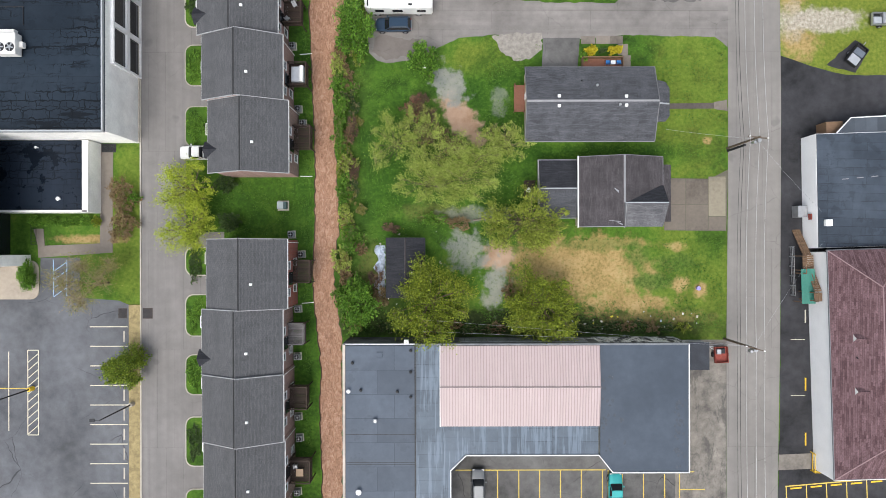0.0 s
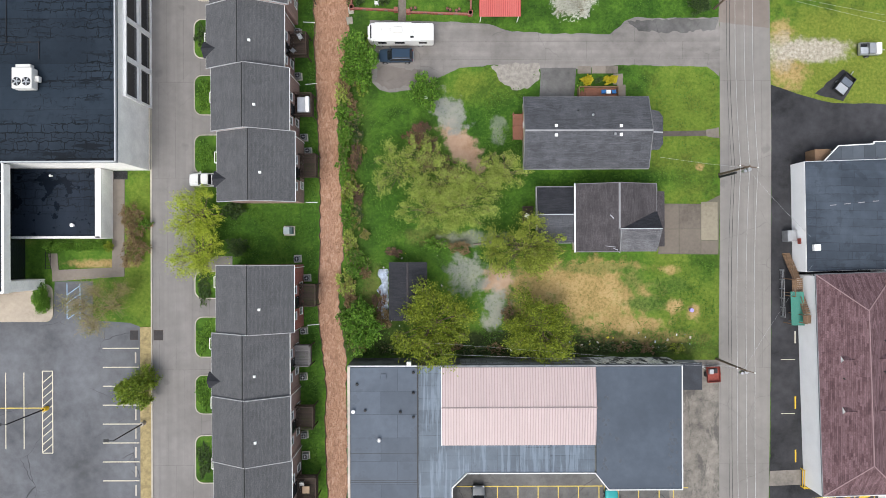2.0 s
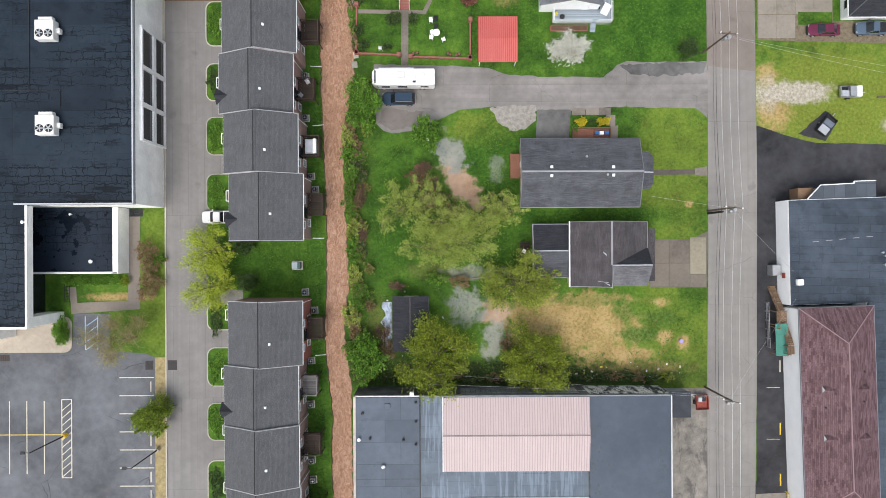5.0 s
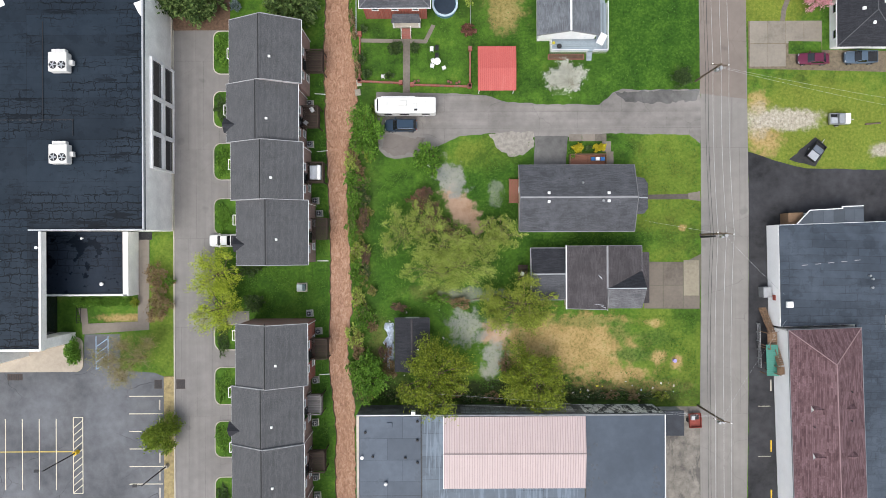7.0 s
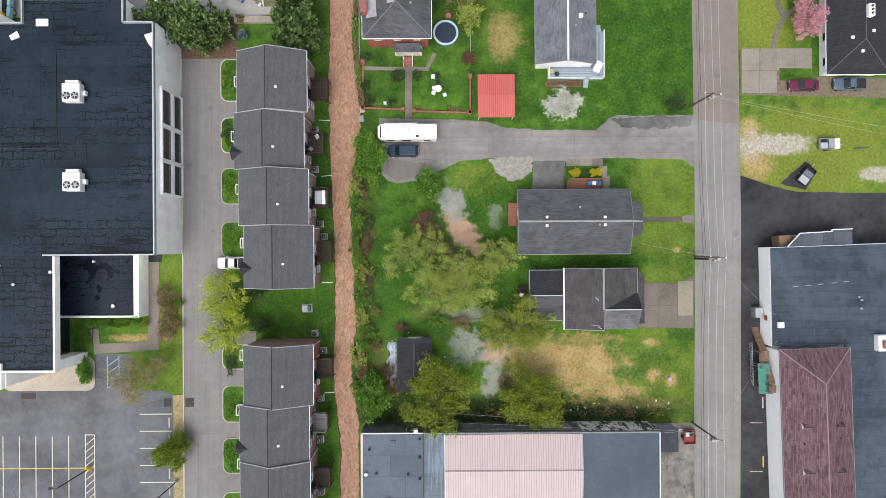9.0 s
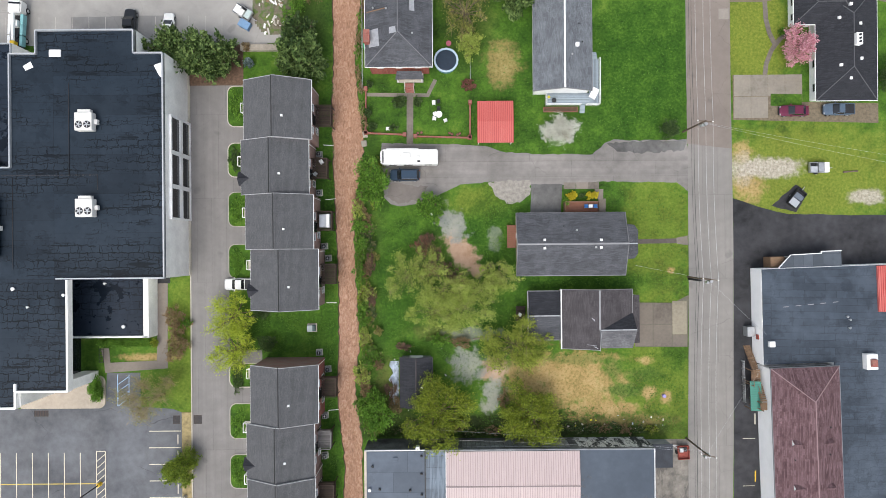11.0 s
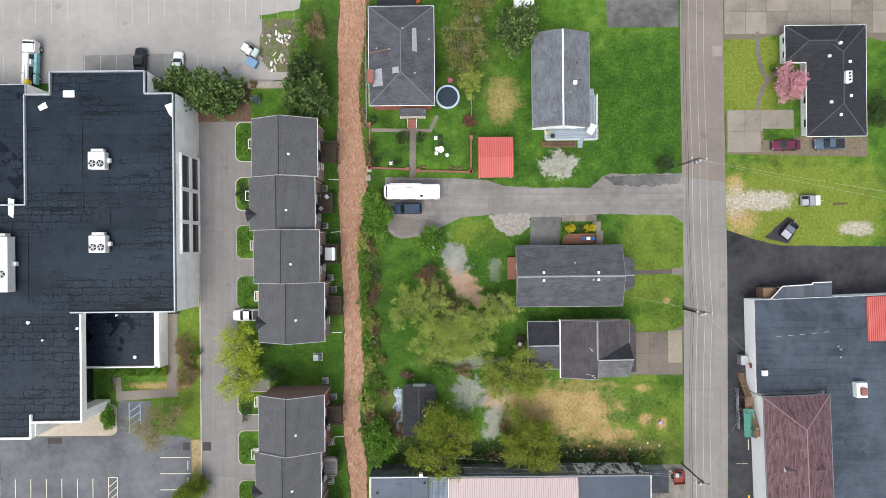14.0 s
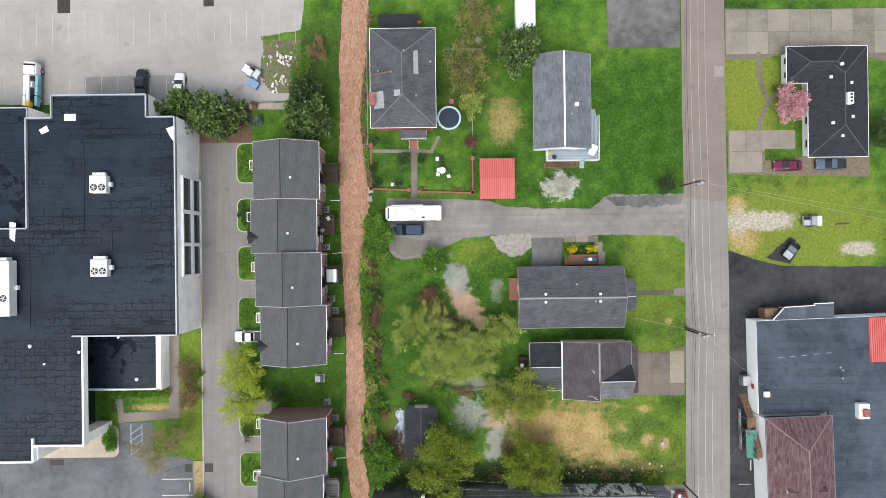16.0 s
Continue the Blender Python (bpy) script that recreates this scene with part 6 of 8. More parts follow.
part("edge_trim", made(box, -0.5, -23.4, 5.3, -0.38, -12.7, 5.72), WHITE, mall)
for poly in ([(-13.15, NORTH - 0.05), (-13.15, -60)],):
    parapet(mall, poly, 0.35, 5.0, 5.55, concrete("pale_coping", (0.5, 0.44, 0.38)), False)
parapet(mall, [(-13.3, -12.55), (-3.8, -12.55)], 0.16, 5.0, 5.55, COPING, False)
parapet(mall, [(-3.7, -12.6), (20.7, -12.6)], 0.2, 5.0, 5.5, DULL_COPING, False)
parapet(mall, [(20.7, -12.6), (32.5, -12.6)], 0.2, 5.0, 5.5, DULL_COPING, False)
parapet(mall, [(32.5, -12.6), (32.5, -29.6), (22.4, -29.6), (20.55, -27.3), (3.0, -27.3), (0.95, -29.3), (0.95, -60)], 0.13, 4.9, 5.52, TRIM, False)
for x, y, s in ((-9.0, -22.6, 0.32), (-12.5, -18.7, 0.28), (-11.2, -32, 0.4)):
    vent(mall, x, y, 5.6, s, METAL if x > -11 else WHITE, False)
for x, y in ((-10.9, -18.6), (-6.1, -18.8), (-12.0, -15.0), (-4.3, -13.4), (-4.3, -16.2), (-4.3, -19.5)):
    vent(mall, x, y, 5.42, 0.22, DARK_METAL, False)
boxed("roof_hatch", (-8.8, -14.3, 5.4, -8.0, -13.6, 5.55), STRIP_ROOF, mall, 0.04)
boxed("wall_box", (-5.2, -12.5, 4.6, -4.6, -12.0, 5.6), WHITE, mall, 0.03)
for x, y in ((-6.2, -24.5), (-3.8, -28.5), (-9.9, -28.2)):
    part("seam", made(box, -13.0, y - 0.03, 5.4, -3.8, y + 0.03, 5.412), DARK_METAL, mall)
b = bmesh.new()
for k in range(23):
    box(b, 2.2 + 0.75 * k, -12.44, 1.6, 2.85 + 0.75 * k, -12.34, 4.6)
part("corrugated_cladding", b, DULL_CLADDING, mall)
pt = Tree("peeling_pale_paint", 0.85)
peel = pt.math("MULTIPLY", pt.span(pt.noise(0.7, 5, 0.7, pt.mapped((1.4, 1, 0.5))), 0.44, 0.52), pt.span(pt.noise(3.5, 4, 0.7, pt.mapped((2.5, 1, 0.6))), 0.36, 0.5))
PEEL = pt.done(pt.mix(peel, (0.035, 0.04, 0.038), (0.6, 0.61, 0.58)), pt.noise(6, 4), 0.4, 0.01)
boxed("painted_wall", (20.8, NORTH, 0.3, 32.5, NORTH + 0.05, 4.95), PEEL, mall)
for x in (6, 10, 14, 18):
    window(mall, (0, -1), (x, -27.3), 0.9, 3.0, 1.2, WHITE)
lean = thing("lean_to", pose(0, 0, 0), "low dark flat-roofed extension on the building's end", "extension")
boxed("wall_body", (32.75, -16.4, 0, 36.2, -12.9, 2.7), GREY_WALL, lean)
boxed("roof_slab", (32.72, -16.6, 2.7, 36.4, -12.75, 2.86), plain("dark_felt", (0.04, 0.045, 0.055), 0.8, 0, 0.3, 0.7), lean, 0.03)
b = bmesh.new()
tube(b, (33.0, -13.6, 2.86), (33.0, -13.6, 3.7), 0.28, 0.28, 14)
part("flue", b, WHITE, lean)
skip = thing("rusty_trailer", pose(39.0, -14.9, 0, 0, 0, 3), "small rusty red open trailer with scrap on it", "trailer")
b = bmesh.new()
box(b, -0.9, -1.1, 0.45, 0.9, 1.1, 0.52)
for d in ((-0.92, -1.12, 0.5, -0.86, 1.12, 0.95), (0.86, -1.12, 0.5, 0.92, 1.12, 0.95), (-0.9, -1.12, 0.5, 0.9, -1.06, 0.95), (-0.9, 1.06, 0.5, 0.9, 1.12, 0.95)):
    box(b, *d)
part("bed", b, RUST, skip)
for s in (-1, 1):
    b = bmesh.new()
    tube(b, (s * 0.95, 0, 0.33), (s * 1.12, 0, 0.33), 0.33, 0.33, 14)
    part("wheel", b, RUBBER, skip)
b = bmesh.new()
bar(b, (-0.5, 1.1, 0.5), (-1.6, 1.2, 0.5), 0.08, 0.08), bar(b, (-0.7, 0.6, 0.5), (-1.6, 1.2, 0.5), 0.08, 0.08)
part("drawbar", b, METAL, skip)
scrap = thing("scrap_boxes", pose(38.9, -14.5, 0.52), "grey and black scrap boxes lying in a trailer", "scrap")
boxed("metal_box", (-0.6, -0.3, 0, 0.0, 0.4, 0.5), METAL, scrap, 0.03)
boxed("dark_box", (0.05, -0.2, 0, 0.6, 0.5, 0.4), DARK_METAL, scrap, 0.03)

# long white building east of the street
east = thing("long_white_building", pose(51.45, 0, 0, 0, 0, 1.7), "white-walled building with flat patched roof and maroon hip roof", "building")
part("flat_wall", made(slab, [(-0.5, 0.05), (40, 0.05), (40, 15.6), (-0.3, 15.6)], 0, 3.3), WHITE_WALL, east)
part("flat_roof", made(slab, [(-0.45, 0.1), (40, 0.1), (40, 15.5), (-0.25, 15.5)], 3.3, 3.42), EAST_ROOF, east)
part("rear_wall", made(slab, [(10.9, -34), (40, -34), (40, 0), (10.9, 0)], 0, 3.2), WHITE_WALL, east)
part("rear_roof", made(slab, [(10.9, -34), (40, -34), (40, 0.09), (10.9, 0.09)], 3.2, 3.38), EAST_ROOF, east)
part("north_canopy", made(slab, [(2.6, 15.6), (4.6, 17.6), (9.6, 17.7), (9.6, 18.0), (12.8, 18.0), (12.8, 15.6)], 2.8, 3.2), membrane("canopy_sheets", (0.075, 0.088, 0.105), 1.6, 3, 0.0), east)
parapet(east, [(2.6, 15.65), (4.6, 17.65), (9.6, 17.75), (9.6, 18.05), (12.8, 18.05)], 0.12, 3.1, 3.3, WHITE, False)
for x in (5.5, 9, 12.4):
    part("canopy_post", made(box, x - 0.08, 17.2, 0, x + 0.08, 17.36, 2.8), WHITE, east)
part("crate_shed", made(box, 1.9, 15.7, 0, 4.2, 17.4, 2.2), WOOD, east)
part("red_roof", made(box, 18.2, 8.0, 3.42, 26, 15.4, 3.7), RED_METAL, east)
b = bmesh.new()
for k in range(22):
    box(b, 18.3 + 0.35 * k, 8.0, 3.7, 18.36 + 0.35 * k, 15.4, 3.76)
part("red_rib", b, RED_RIB, east)
part("hall_wall", made(slab, [(0.05, -31.2), (10.7, -31.2), (10.7, -0.5), (0.05, -0.5)], 0, 4.45), WHITE_WALL, east)
# north face above the flat roof: its shade is put in as dark metal
part("north_gable_wall", made(box, 0.3, -0.5, 3.42, 9.5, -0.3, 4.3), DARK_METAL, east)
hip(east, -0.05, -31.0, 10.85, -0.3, 4.6, 7.0, "y", SHINGLE_M, 4.9, plain("maroon_hip_shingle", (0.27, 0.185, 0.19), 0.9, 0, 0.2, 3.0, 0.3), DULL_COPING)
boxed("fascia", (-0.2, -0.3, 4.35, 11.0, -0.18, 4.6), DULL_COPING, east, 0.02)
for sx in (-1, 1):
    for y in (-11.9, -18.9):
        x, z = 5.4 + sx * 2.4, 7.0 - 2.4 * 0.44
        b = bmesh.new()
        for s in (-1, 1):
            plate(b, [(x + sx * 0.75, y + s * 0.55, z - 0.28), (x + sx * 0.75, y, z + 0.45), (x - sx * 0.95, y, z + 0.44), (x - sx * 0.1, y + s * 0.55, z + 0.06)], 0.06)
        d = part("dormer_roof", b, SHINGLE_M, east)
        b = bmesh.new()
        vs = [b.verts.new(p) for p in ((x + sx * 0.72, y - 0.5, z - 0.3), (x + sx * 0.72, y + 0.5, z - 0.3), (x + sx * 0.72, y, z + 0.36), (x + sx * 0.66, y - 0.5, z - 0.3), (x + sx * 0.66, y + 0.5, z - 0.3), (x + sx * 0.66, y, z + 0.36))]
        for f in ((0, 1, 2), (5, 4, 3), (0, 3, 4, 1), (1, 4, 5, 2), (2, 5, 3, 0)):
            b.faces.new([vs[i] for i in f])
        part("louvre", b, WHITE, d)
for x, y in ((2.5, -14.5), (7.9, -13.7), (8.2, -9.5)):
    vent(east, x, y, 4.6 + min(x, 10.8 - x) * 0.44 + 0.05, 0.12, DARK_METAL, False)
boxed("chimney", (15.4, -1.1, 3.38, 17.2, 1.4, 4.5), WHITE, east, 0.08)
boxed("chimney_pot", (15.9, -0.6, 4.5, 16.8, 0.6, 5.0), BRICK, east, 0.04)
boxed("roof_box", (0.3, 3.0, 3.42, 1.2, 3.9, 4.0), WHITE, east, 0.05)
for x, y in ((13.1, 7.4), (13.5, 6.9), (13.4, 5.6)):
    vent(east, x, y, 3.6, 0.2, METAL, False)
b = bmesh.new()
for k in range(0, 9, 2):
    bar(b, (3 + 1.0 * k, 9.3 + 0.06 * k, 3.43), (3.9 + 1.0 * k, 9.35 + 0.06 * k, 3.43), 0.1, 0.02)
part("seam_tape", b, TRIM_G, east)
boxed("wall_sign", (-0.62, 4.0, 1.6, -0.5, 4.8, 2.3), RUST, east, 0.01)
boxed("ice_box", (-1.9, 4.4, 0, -0.62, 6.0, 1.5), METAL, east, 0.04)
# timber stair with green awning on the street side
st = thing("timber_stair", pose(51.2, 0, 0, 0, 0, 1.7), "dark timber outside stair with landing and railings", "stair")
b = bmesh.new()
for k in range(12):
    box(b, -1.7 + 0.02 * k, 2.4 - 0.3 * k, 0.17 * k, -0.55 + 0.02 * k, 2.7 - 0.3 * k, 0.17 * k + 0.06)
part("lower_flight", b, WOOD, st)
b = bmesh.new()
for k in range(8):
    box(b, -1.6, -1.2 - 0.3 * k, 2.0, -0.1, -0.93 - 0.3 * k, 2.06)
part("landing", b, WOOD, st)
b = bmesh.new()
for k in range(9):
    box(b, -0.9, -3.6 - 0.28 * k, 2.0 + 0.15 * k, 0.1, -3.34 - 0.28 * k, 2.06 + 0.15 * k)
box(b, -1.0, -7.2, 3.3, 0.1, -6.0, 3.36)
part("upper_flight", b, WOOD, st)
for x, y, z in ((-1.7, 2.5, 1.0), (-1.7, -1.0, 3.0), (-1.7, -3.4, 3.0), (-1.0, -7.1, 4.3), (-1.0, -6.0, 4.3)):
    part("post", made(box, x - 0.06, y - 0.06, 0, x + 0.06, y + 0.06, z), WOOD, st)
b = bmesh.new()
bar(b, (-1.7, 2.5, 1.0), (-1.7, -1.0, 3.0), 0.08, 0.08), bar(b, (-1.7, -1.0, 3.0), (-1.7, -3.4, 3.0), 0.08, 0.08), bar(b, (-1.0, -3.4, 3.0), (-1.0, -6.0, 4.3), 0.08, 0.08), bar(b, (-1.0, -6.0, 4.3), (-1.0, -7.1, 4.3), 0.08, 0.08)
part("handrail", b, WOOD, st)
aw = thing("green_awning", pose(50.2, -5.0, 0, 0, 0, 1.7), "ribbed green metal awning on posts beside the stair", "awning")
b = bmesh.new()
plate(b, [(-0.8, -2.6, 2.2), (0.75, -2.6, 2.7), (0.75, 2.2, 2.7), (-0.8, 2.2, 2.2)], 0.04)
for k in range(17):
    bar(b, (-0.8, -2.5 + 0.28 * k, 2.23), (0.75, -2.5 + 0.28 * k, 2.73), 0.05, 0.05)
part("metal_sheet", b, GREEN_METAL, aw)
for x, y in ((-0.7, -2.4), (-0.7, 2.0)):
    part("post", made(box, x - 0.05, y - 0.05, 0, x + 0.05, y + 0.05, 2.2), WOOD, aw)
rail = thing("street_railing", pose(49.1, -3.0, 0, 0, 0, 1.7), "grey pipe railing with boards beside the stair", "railing")
b = bmesh.new()
for z in (0.4, 0.75, 1.1):
    bar(b, (0, -3.6, z), (0, 3.2, z), 0.06, 0.06)
part("rails", b, METAL, rail)
for k in range(6):
    part("post", made(box, -0.05, -3.6 + 1.36 * k - 0.05, 0, 0.05, -3.5 + 1.36 * k, 1.15), METAL, rail)
fenc = thing("yellow_barrier", pose(52.2, -30.4, 0), "yellow painted tubular barrier at the building corner", "barrier")
b = bmesh.new()
for z in (0.5, 1.0):
    tube(b, (-0.2, 1.6, z), (-0.2, -1.0, z), 0.06), tube(b, (-0.2, -1.0, z), (1.8, -1.0, z), 0.06)
part("rails", b, YELLOW, fenc)
for p in ((-0.2, 1.6), (-0.2, -1.0), (1.8, -1.0)):
    b = bmesh.new()
    tube(b, (*p, 0), (*p, 1.05), 0.08)
    part("post", b, YELLOW, fenc)


# ---- poles and cables ----
def utility_pole(x, y, h, arm_y, label, stub=False, lean=(0, 0)):
    ob = thing("utility_pole", pose(x, y, 0), label, "utility pole", "poles along the street")
    b = bmesh.new()
    tube(b, (0, 0, 0), (lean[0], lean[1], h), 0.17, 0.12, 10)
    part("shaft", b, POLE, ob)
    b = bmesh.new()
    bar(b, (lean[0] - 1.3, lean[1] + arm_y, h - 0.5), (lean[0] + 1.3, lean[1] - arm_y, h - 0.5), 0.13, 0.13)
    arm = part("crossarm", b, POLE, ob)
    for k in (-1.15, 0.05, 1.15):
        b = bmesh.new()
        tube(b, (lean[0] + k, lean[1] - arm_y * k / 1.3, h - 0.44), (lean[0] + k, lean[1] - arm_y * k / 1.3, h - 0.2), 0.06, 0.09, 8)
        part("insulator", b, WHITE, arm)
    b = bmesh.new()
    tube(b, (lean[0] + 0.4, lean[1] - 0.3, h - 1.9), (lean[0] + 0.4, lean[1] - 0.3, h - 0.9), 0.27, 0.27, 14)
    part("transformer_can", b, METAL, ob)
    b = bmesh.new()
    tube(b, (lean[0] - 0.1, lean[1] - 0.5, h - 1.7), (lean[0] - 0.1, lean[1] - 0.5, h - 1.0), 0.2, 0.2, 12)
    part("cut_out", b, METAL, ob)
    if stub:
        b = bmesh.new()
        tube(b, (0.1, -0.35, 0), (0.1, -0.35, h * 0.55), 0.17, 0.15, 10)
        part("stub_shaft", b, RUBBER, ob)
    return ob


utility_pole(40.25, 14.2, 8.6, 0.15, "weathered timber utility pole with crossarm and transformer", True)
utility_pole(39.75, -12.75, 8.6, 0.35, "dark timber utility pole leaning over the street corner")
utility_pole(39.6, 38.45, 8.6, 0.1, "timber utility pole beside a round shrub")
POLES = [(-52, 40.4), (-12.75, 39.75), (14.2, 40.25), (38.45, 39.6), (72, 39.4)]
for off, h, r, mt in ((-1.15, 8.4, 0.022, WIRE), (0.05, 8.4, 0.022, WIRE), (1.15, 8.4, 0.022, WIRE), (-0.9, 6.4, 0.03, DARK_METAL), (-1.2, 6.2, 0.02, DARK_METAL)):
    cu = bpy.data.curves.new("power_cable", "CURVE")
    cu.dimensions, cu.bevel_depth, cu.bevel_resolution = "3D", r, 1
    sp = cu.splines.new("POLY")
    pts = []
    for (ya, xa), (yb, xb) in zip(POLES, POLES[1:]):
        for k in range(8):
            f = k / 8
            pts.append((xa + (xb - xa) * f + off, ya + (yb - ya) * f, h - 0.55 * 4 * f * (1 - f)))
    pts.append((POLES[-1][1] + off, POLES[-1][0], h))
    sp.points.add(len(pts) - 1)
    for q, p in zip(sp.points, pts):
        q.co = (*p, 1)
    cu.materials.append(mt)
    tagged(new("power_cable", cu), "pale sagging overhead power cable along the street" if mt is WIRE else "dark overhead telephone cable along the street", "cable", "cables over the street")
for a, c, sag in (((39.75, -12.75, 7.8), (51.6, 1.0, 3.6), 0.5), ((40.25, 14.2, 7.6), (51.4, 5.0, 3.5), 0.4), ((40.25, 14.2, 7.0), (30.5, 16.3, 3.0), 0.3), ((39.6, 38.45, 7.5), (80, 31.5, 6.5), 0.8), ((39.6, 38.45, 7.2), (80, 30.0, 6.2), 0.8), ((39.75, -12.75, 6.0), (-3, -9.4, 5.0), 0.6), ((39.75, -12.75, 6.4), (-3, -10.9, 5.2), 0.5)):
    cu = bpy.data.curves.new("service_cable", "CURVE")
    cu.dimensions, cu.bevel_depth, cu.bevel_resolution = "3D", 0.011, 1
    sp = cu.splines.new("POLY")
    sp.points.add(12)
    for k, q in enumerate(sp.points):
        f = k / 12
        v = Vector(a).lerp(Vector(c), f)
        q.co = (v.x, v.y, v.z - sag * 4 * f * (1 - f), 1)
    cu.materials.append(METAL)
    tagged(new("service_cable", cu), "thin grey service cable strung from a pole", "cable", "service cables")


def lot_lamp(x, y, base, head_turn, label, heads=1):
    ob = thing("lamp_post", pose(x, y, 0), label, "lamp post", "car park lamps")
    b = bmesh.new()
    tube(b, (0, 0, 0), (0, 0, 0.9), 0.34, 0.3, 14)
    part("footing", b, base, ob)
    b = bmesh.new()
    tube(b, (0, 0, 0.9), (0, 0, 8.0), 0.11, 0.08, 10)
    part("pole", b, DARK_METAL, ob)
    for k in range(heads):
        a = radians(head_turn + 180 * k)
        c, s = math.cos(a), math.sin(a)
        b = bmesh.new()
        bar(b, (0, 0, 7.9), (c * 0.8, s * 0.8, 7.95), 0.07, 0.07)
        arm = part("arm", b, DARK_METAL, ob)
        b = bmesh.new()
        box(b, -0.3, -0.2, -0.08, 0.3, 0.2, 0.08, Matrix.Translation((c * 1.0, s * 1.0, 7.95)) @ Matrix.Rotation(a, 4, "Z"))
        part("lamp_head", b, DARK_METAL, arm)
    return ob


lot_lamp(-58.15, -19.6, YELLOW, 180, "dark lamp post on a yellow concrete footing")
lot_lamp(-43.95, -21.8, KERB, 180, "dark lamp post with flood lights beside the lane", 1)

# ---- garden of the hipped house ----
for x0, y0, x1, y1 in ((-13.3, 38.6, -6.9, 38.3), (-5.1, 38.0, 3.9, 37.7), (4.0, 37.8, 4.05, 43.6), (-13.4, 38.7, -13.3, 46.0)):
    f = thing("low_brick_wall", pose(0, 0, 0), "low brown brick garden wall with square piers", "garden wall", "garden walls")
    b = bmesh.new()
    bar(b, (x0, y0, 0.22), (x1, y1, 0.22), 0.24, 0.44)
    part("wall_body", b, BRICK, f)
    for x, y in ((x0, y0), (x1, y1)):
        boxed("pier", (x - 0.3, y - 0.3, 0, x + 0.3, y + 0.3, 0.8), BRICK, f, 0.02)
POOL_BLUE = plain("pool_blue", (0.1, 0.22, 0.3), 0.4)
pool = thing("round_pool", pose(0.1, 50.4, 0), "round above-ground pool under a dark cover", "pool")
b = bmesh.new()
tube(b, (0, 0, 0), (0, 0, 1.1), 1.9, 1.95, 20)
part("pool_wall", b, POOL_BLUE, pool)
b = bmesh.new()
for k in range(20):
    a0, a1 = k * math.tau / 20, (k + 1) * math.tau / 20
    plate(b, [(1.75 * math.cos(a0), 1.75 * math.sin(a0), 1.16), (2.05 * math.cos(a0), 2.05 * math.sin(a0), 1.16), (2.05 * math.cos(a1), 2.05 * math.sin(a1), 1.16), (1.75 * math.cos(a1), 1.75 * math.sin(a1), 1.16)], 0.07)
part("rim", b, plain("pale_blue_rim", (0.42, 0.52, 0.6), 0.4), pool)
b = bmesh.new()
tube(b, (0, 0, 1.08), (0, 0, 1.15), 1.72, 1.6, 20)
part("cover", b, plain("dark_pool_cover", (0.02, 0.032, 0.05), 0.35), pool)
for x, y, r, mt, lab in ((0.55, 53.4, 0.45, plain("faded_pink", (0.36, 0.1, 0.14), 0.7), "faded pink round garden bin"), (5.2, 63.9, 0.55, BLUE, "blue round tub standing in the yard"), (36.0, -5.6, 0.3, plain("lilac_plastic", (0.35, 0.3, 0.6), 0.5), "lilac plastic ball lying on the lawn")):
    bn = thing("garden_tub", pose(x, y, 0), lab, "tub")
    b = bmesh.new()
    tube(b, (0, 0, 0), (0, 0, 0.55), r * 0.85, r, 16)
    part("body", b, mt, bn)
    b = bmesh.new()
    tube(b, (0, 0, 0.53), (0, 0, 0.56), r * 0.85, r * 0.8, 16)
    part("lid", b, KERB if mt is BLUE else mt, bn)
for x, y, t in ((-1.8, 41.6, 20), (-0.1, 40.6, 200), (-2.0, 43.5, 0), (-9.7, 39.3, 180), (-1.9, 40.9, 80)):
    chair(x, y, 0, t, WHITE, "white plastic garden chair on the lawn")
for x, y in ((-1.2, 43.7), (-1.2, 42.5)):
    chair(x, y, 0, 0, DARK_METAL, "dark metal garden chair on the lawn")
gt = thing("garden_table", pose(-1.15, 41.55, 0), "round white garden table among chairs", "table")
b = bmesh.new()
tube(b, (0, 0, 0.68), (0, 0, 0.73), 0.55, 0.55, 18)
part("tabletop", b, WHITE, gt)
b = bmesh.new()
tube(b, (0, 0, 0), (0, 0, 0.68), 0.2, 0.05, 10)
part("pedestal", b, WHITE, gt)
for x, y in ((-4.7, 38.5), (-4.1, 38.6), (1.0, 38.3), (1.9, 38.2), (2.3, 38.4), (0.6, 38.5)):
    p = thing("flower_pot", pose(x, y, 0), "dark pot with plants before the garden wall", "flower pot", "pots by the wall")
    b = bmesh.new()
    tube(b, (0, 0, 0), (0, 0, 0.35), 0.18, 0.26, 10)
    part("pot", b, DARK_METAL, p)
    b = bmesh.new()
    bmesh.ops.create_icosphere(b, subdivisions=1, radius=0.24, matrix=Matrix.Translation((0, 0, 0.42)))
    part("plant", b, LEAF_RUSSET, p)
for x0, y0, x1, y1, h in ((4.1, 47.2, 4.1, 51.5, 1.2), (-0.5, 62.3, 6, 62.1, 1.2), (-13.8, 46, -13.8, 66, 1.4)):
    f = thing("wire_fence", pose(0, 0, 0), "thin grey wire fence on posts", "fence", "wire fences")
    for z in (0.3, 0.7, h):
        part("wire", made(bar, (x0, y0, z), (x1, y1, z), 0.03, 0.03), METAL, f)
    n = max(2, int((Vector((x1, y1)) - Vector((x0, y0))).length / 2.2))
    for k in range(n + 1):
        q = Vector((x0, y0)).lerp(Vector((x1, y1)), k / n)
        part("post", made(box, q.x - 0.04, q.y - 0.04, 0, q.x + 0.04, q.y + 0.04, h + 0.05), METAL, f)
yl = thing("yard_light", pose(-2.5, 24.8, 0), "white globe yard light on a dark post", "lamp post")
b = bmesh.new()
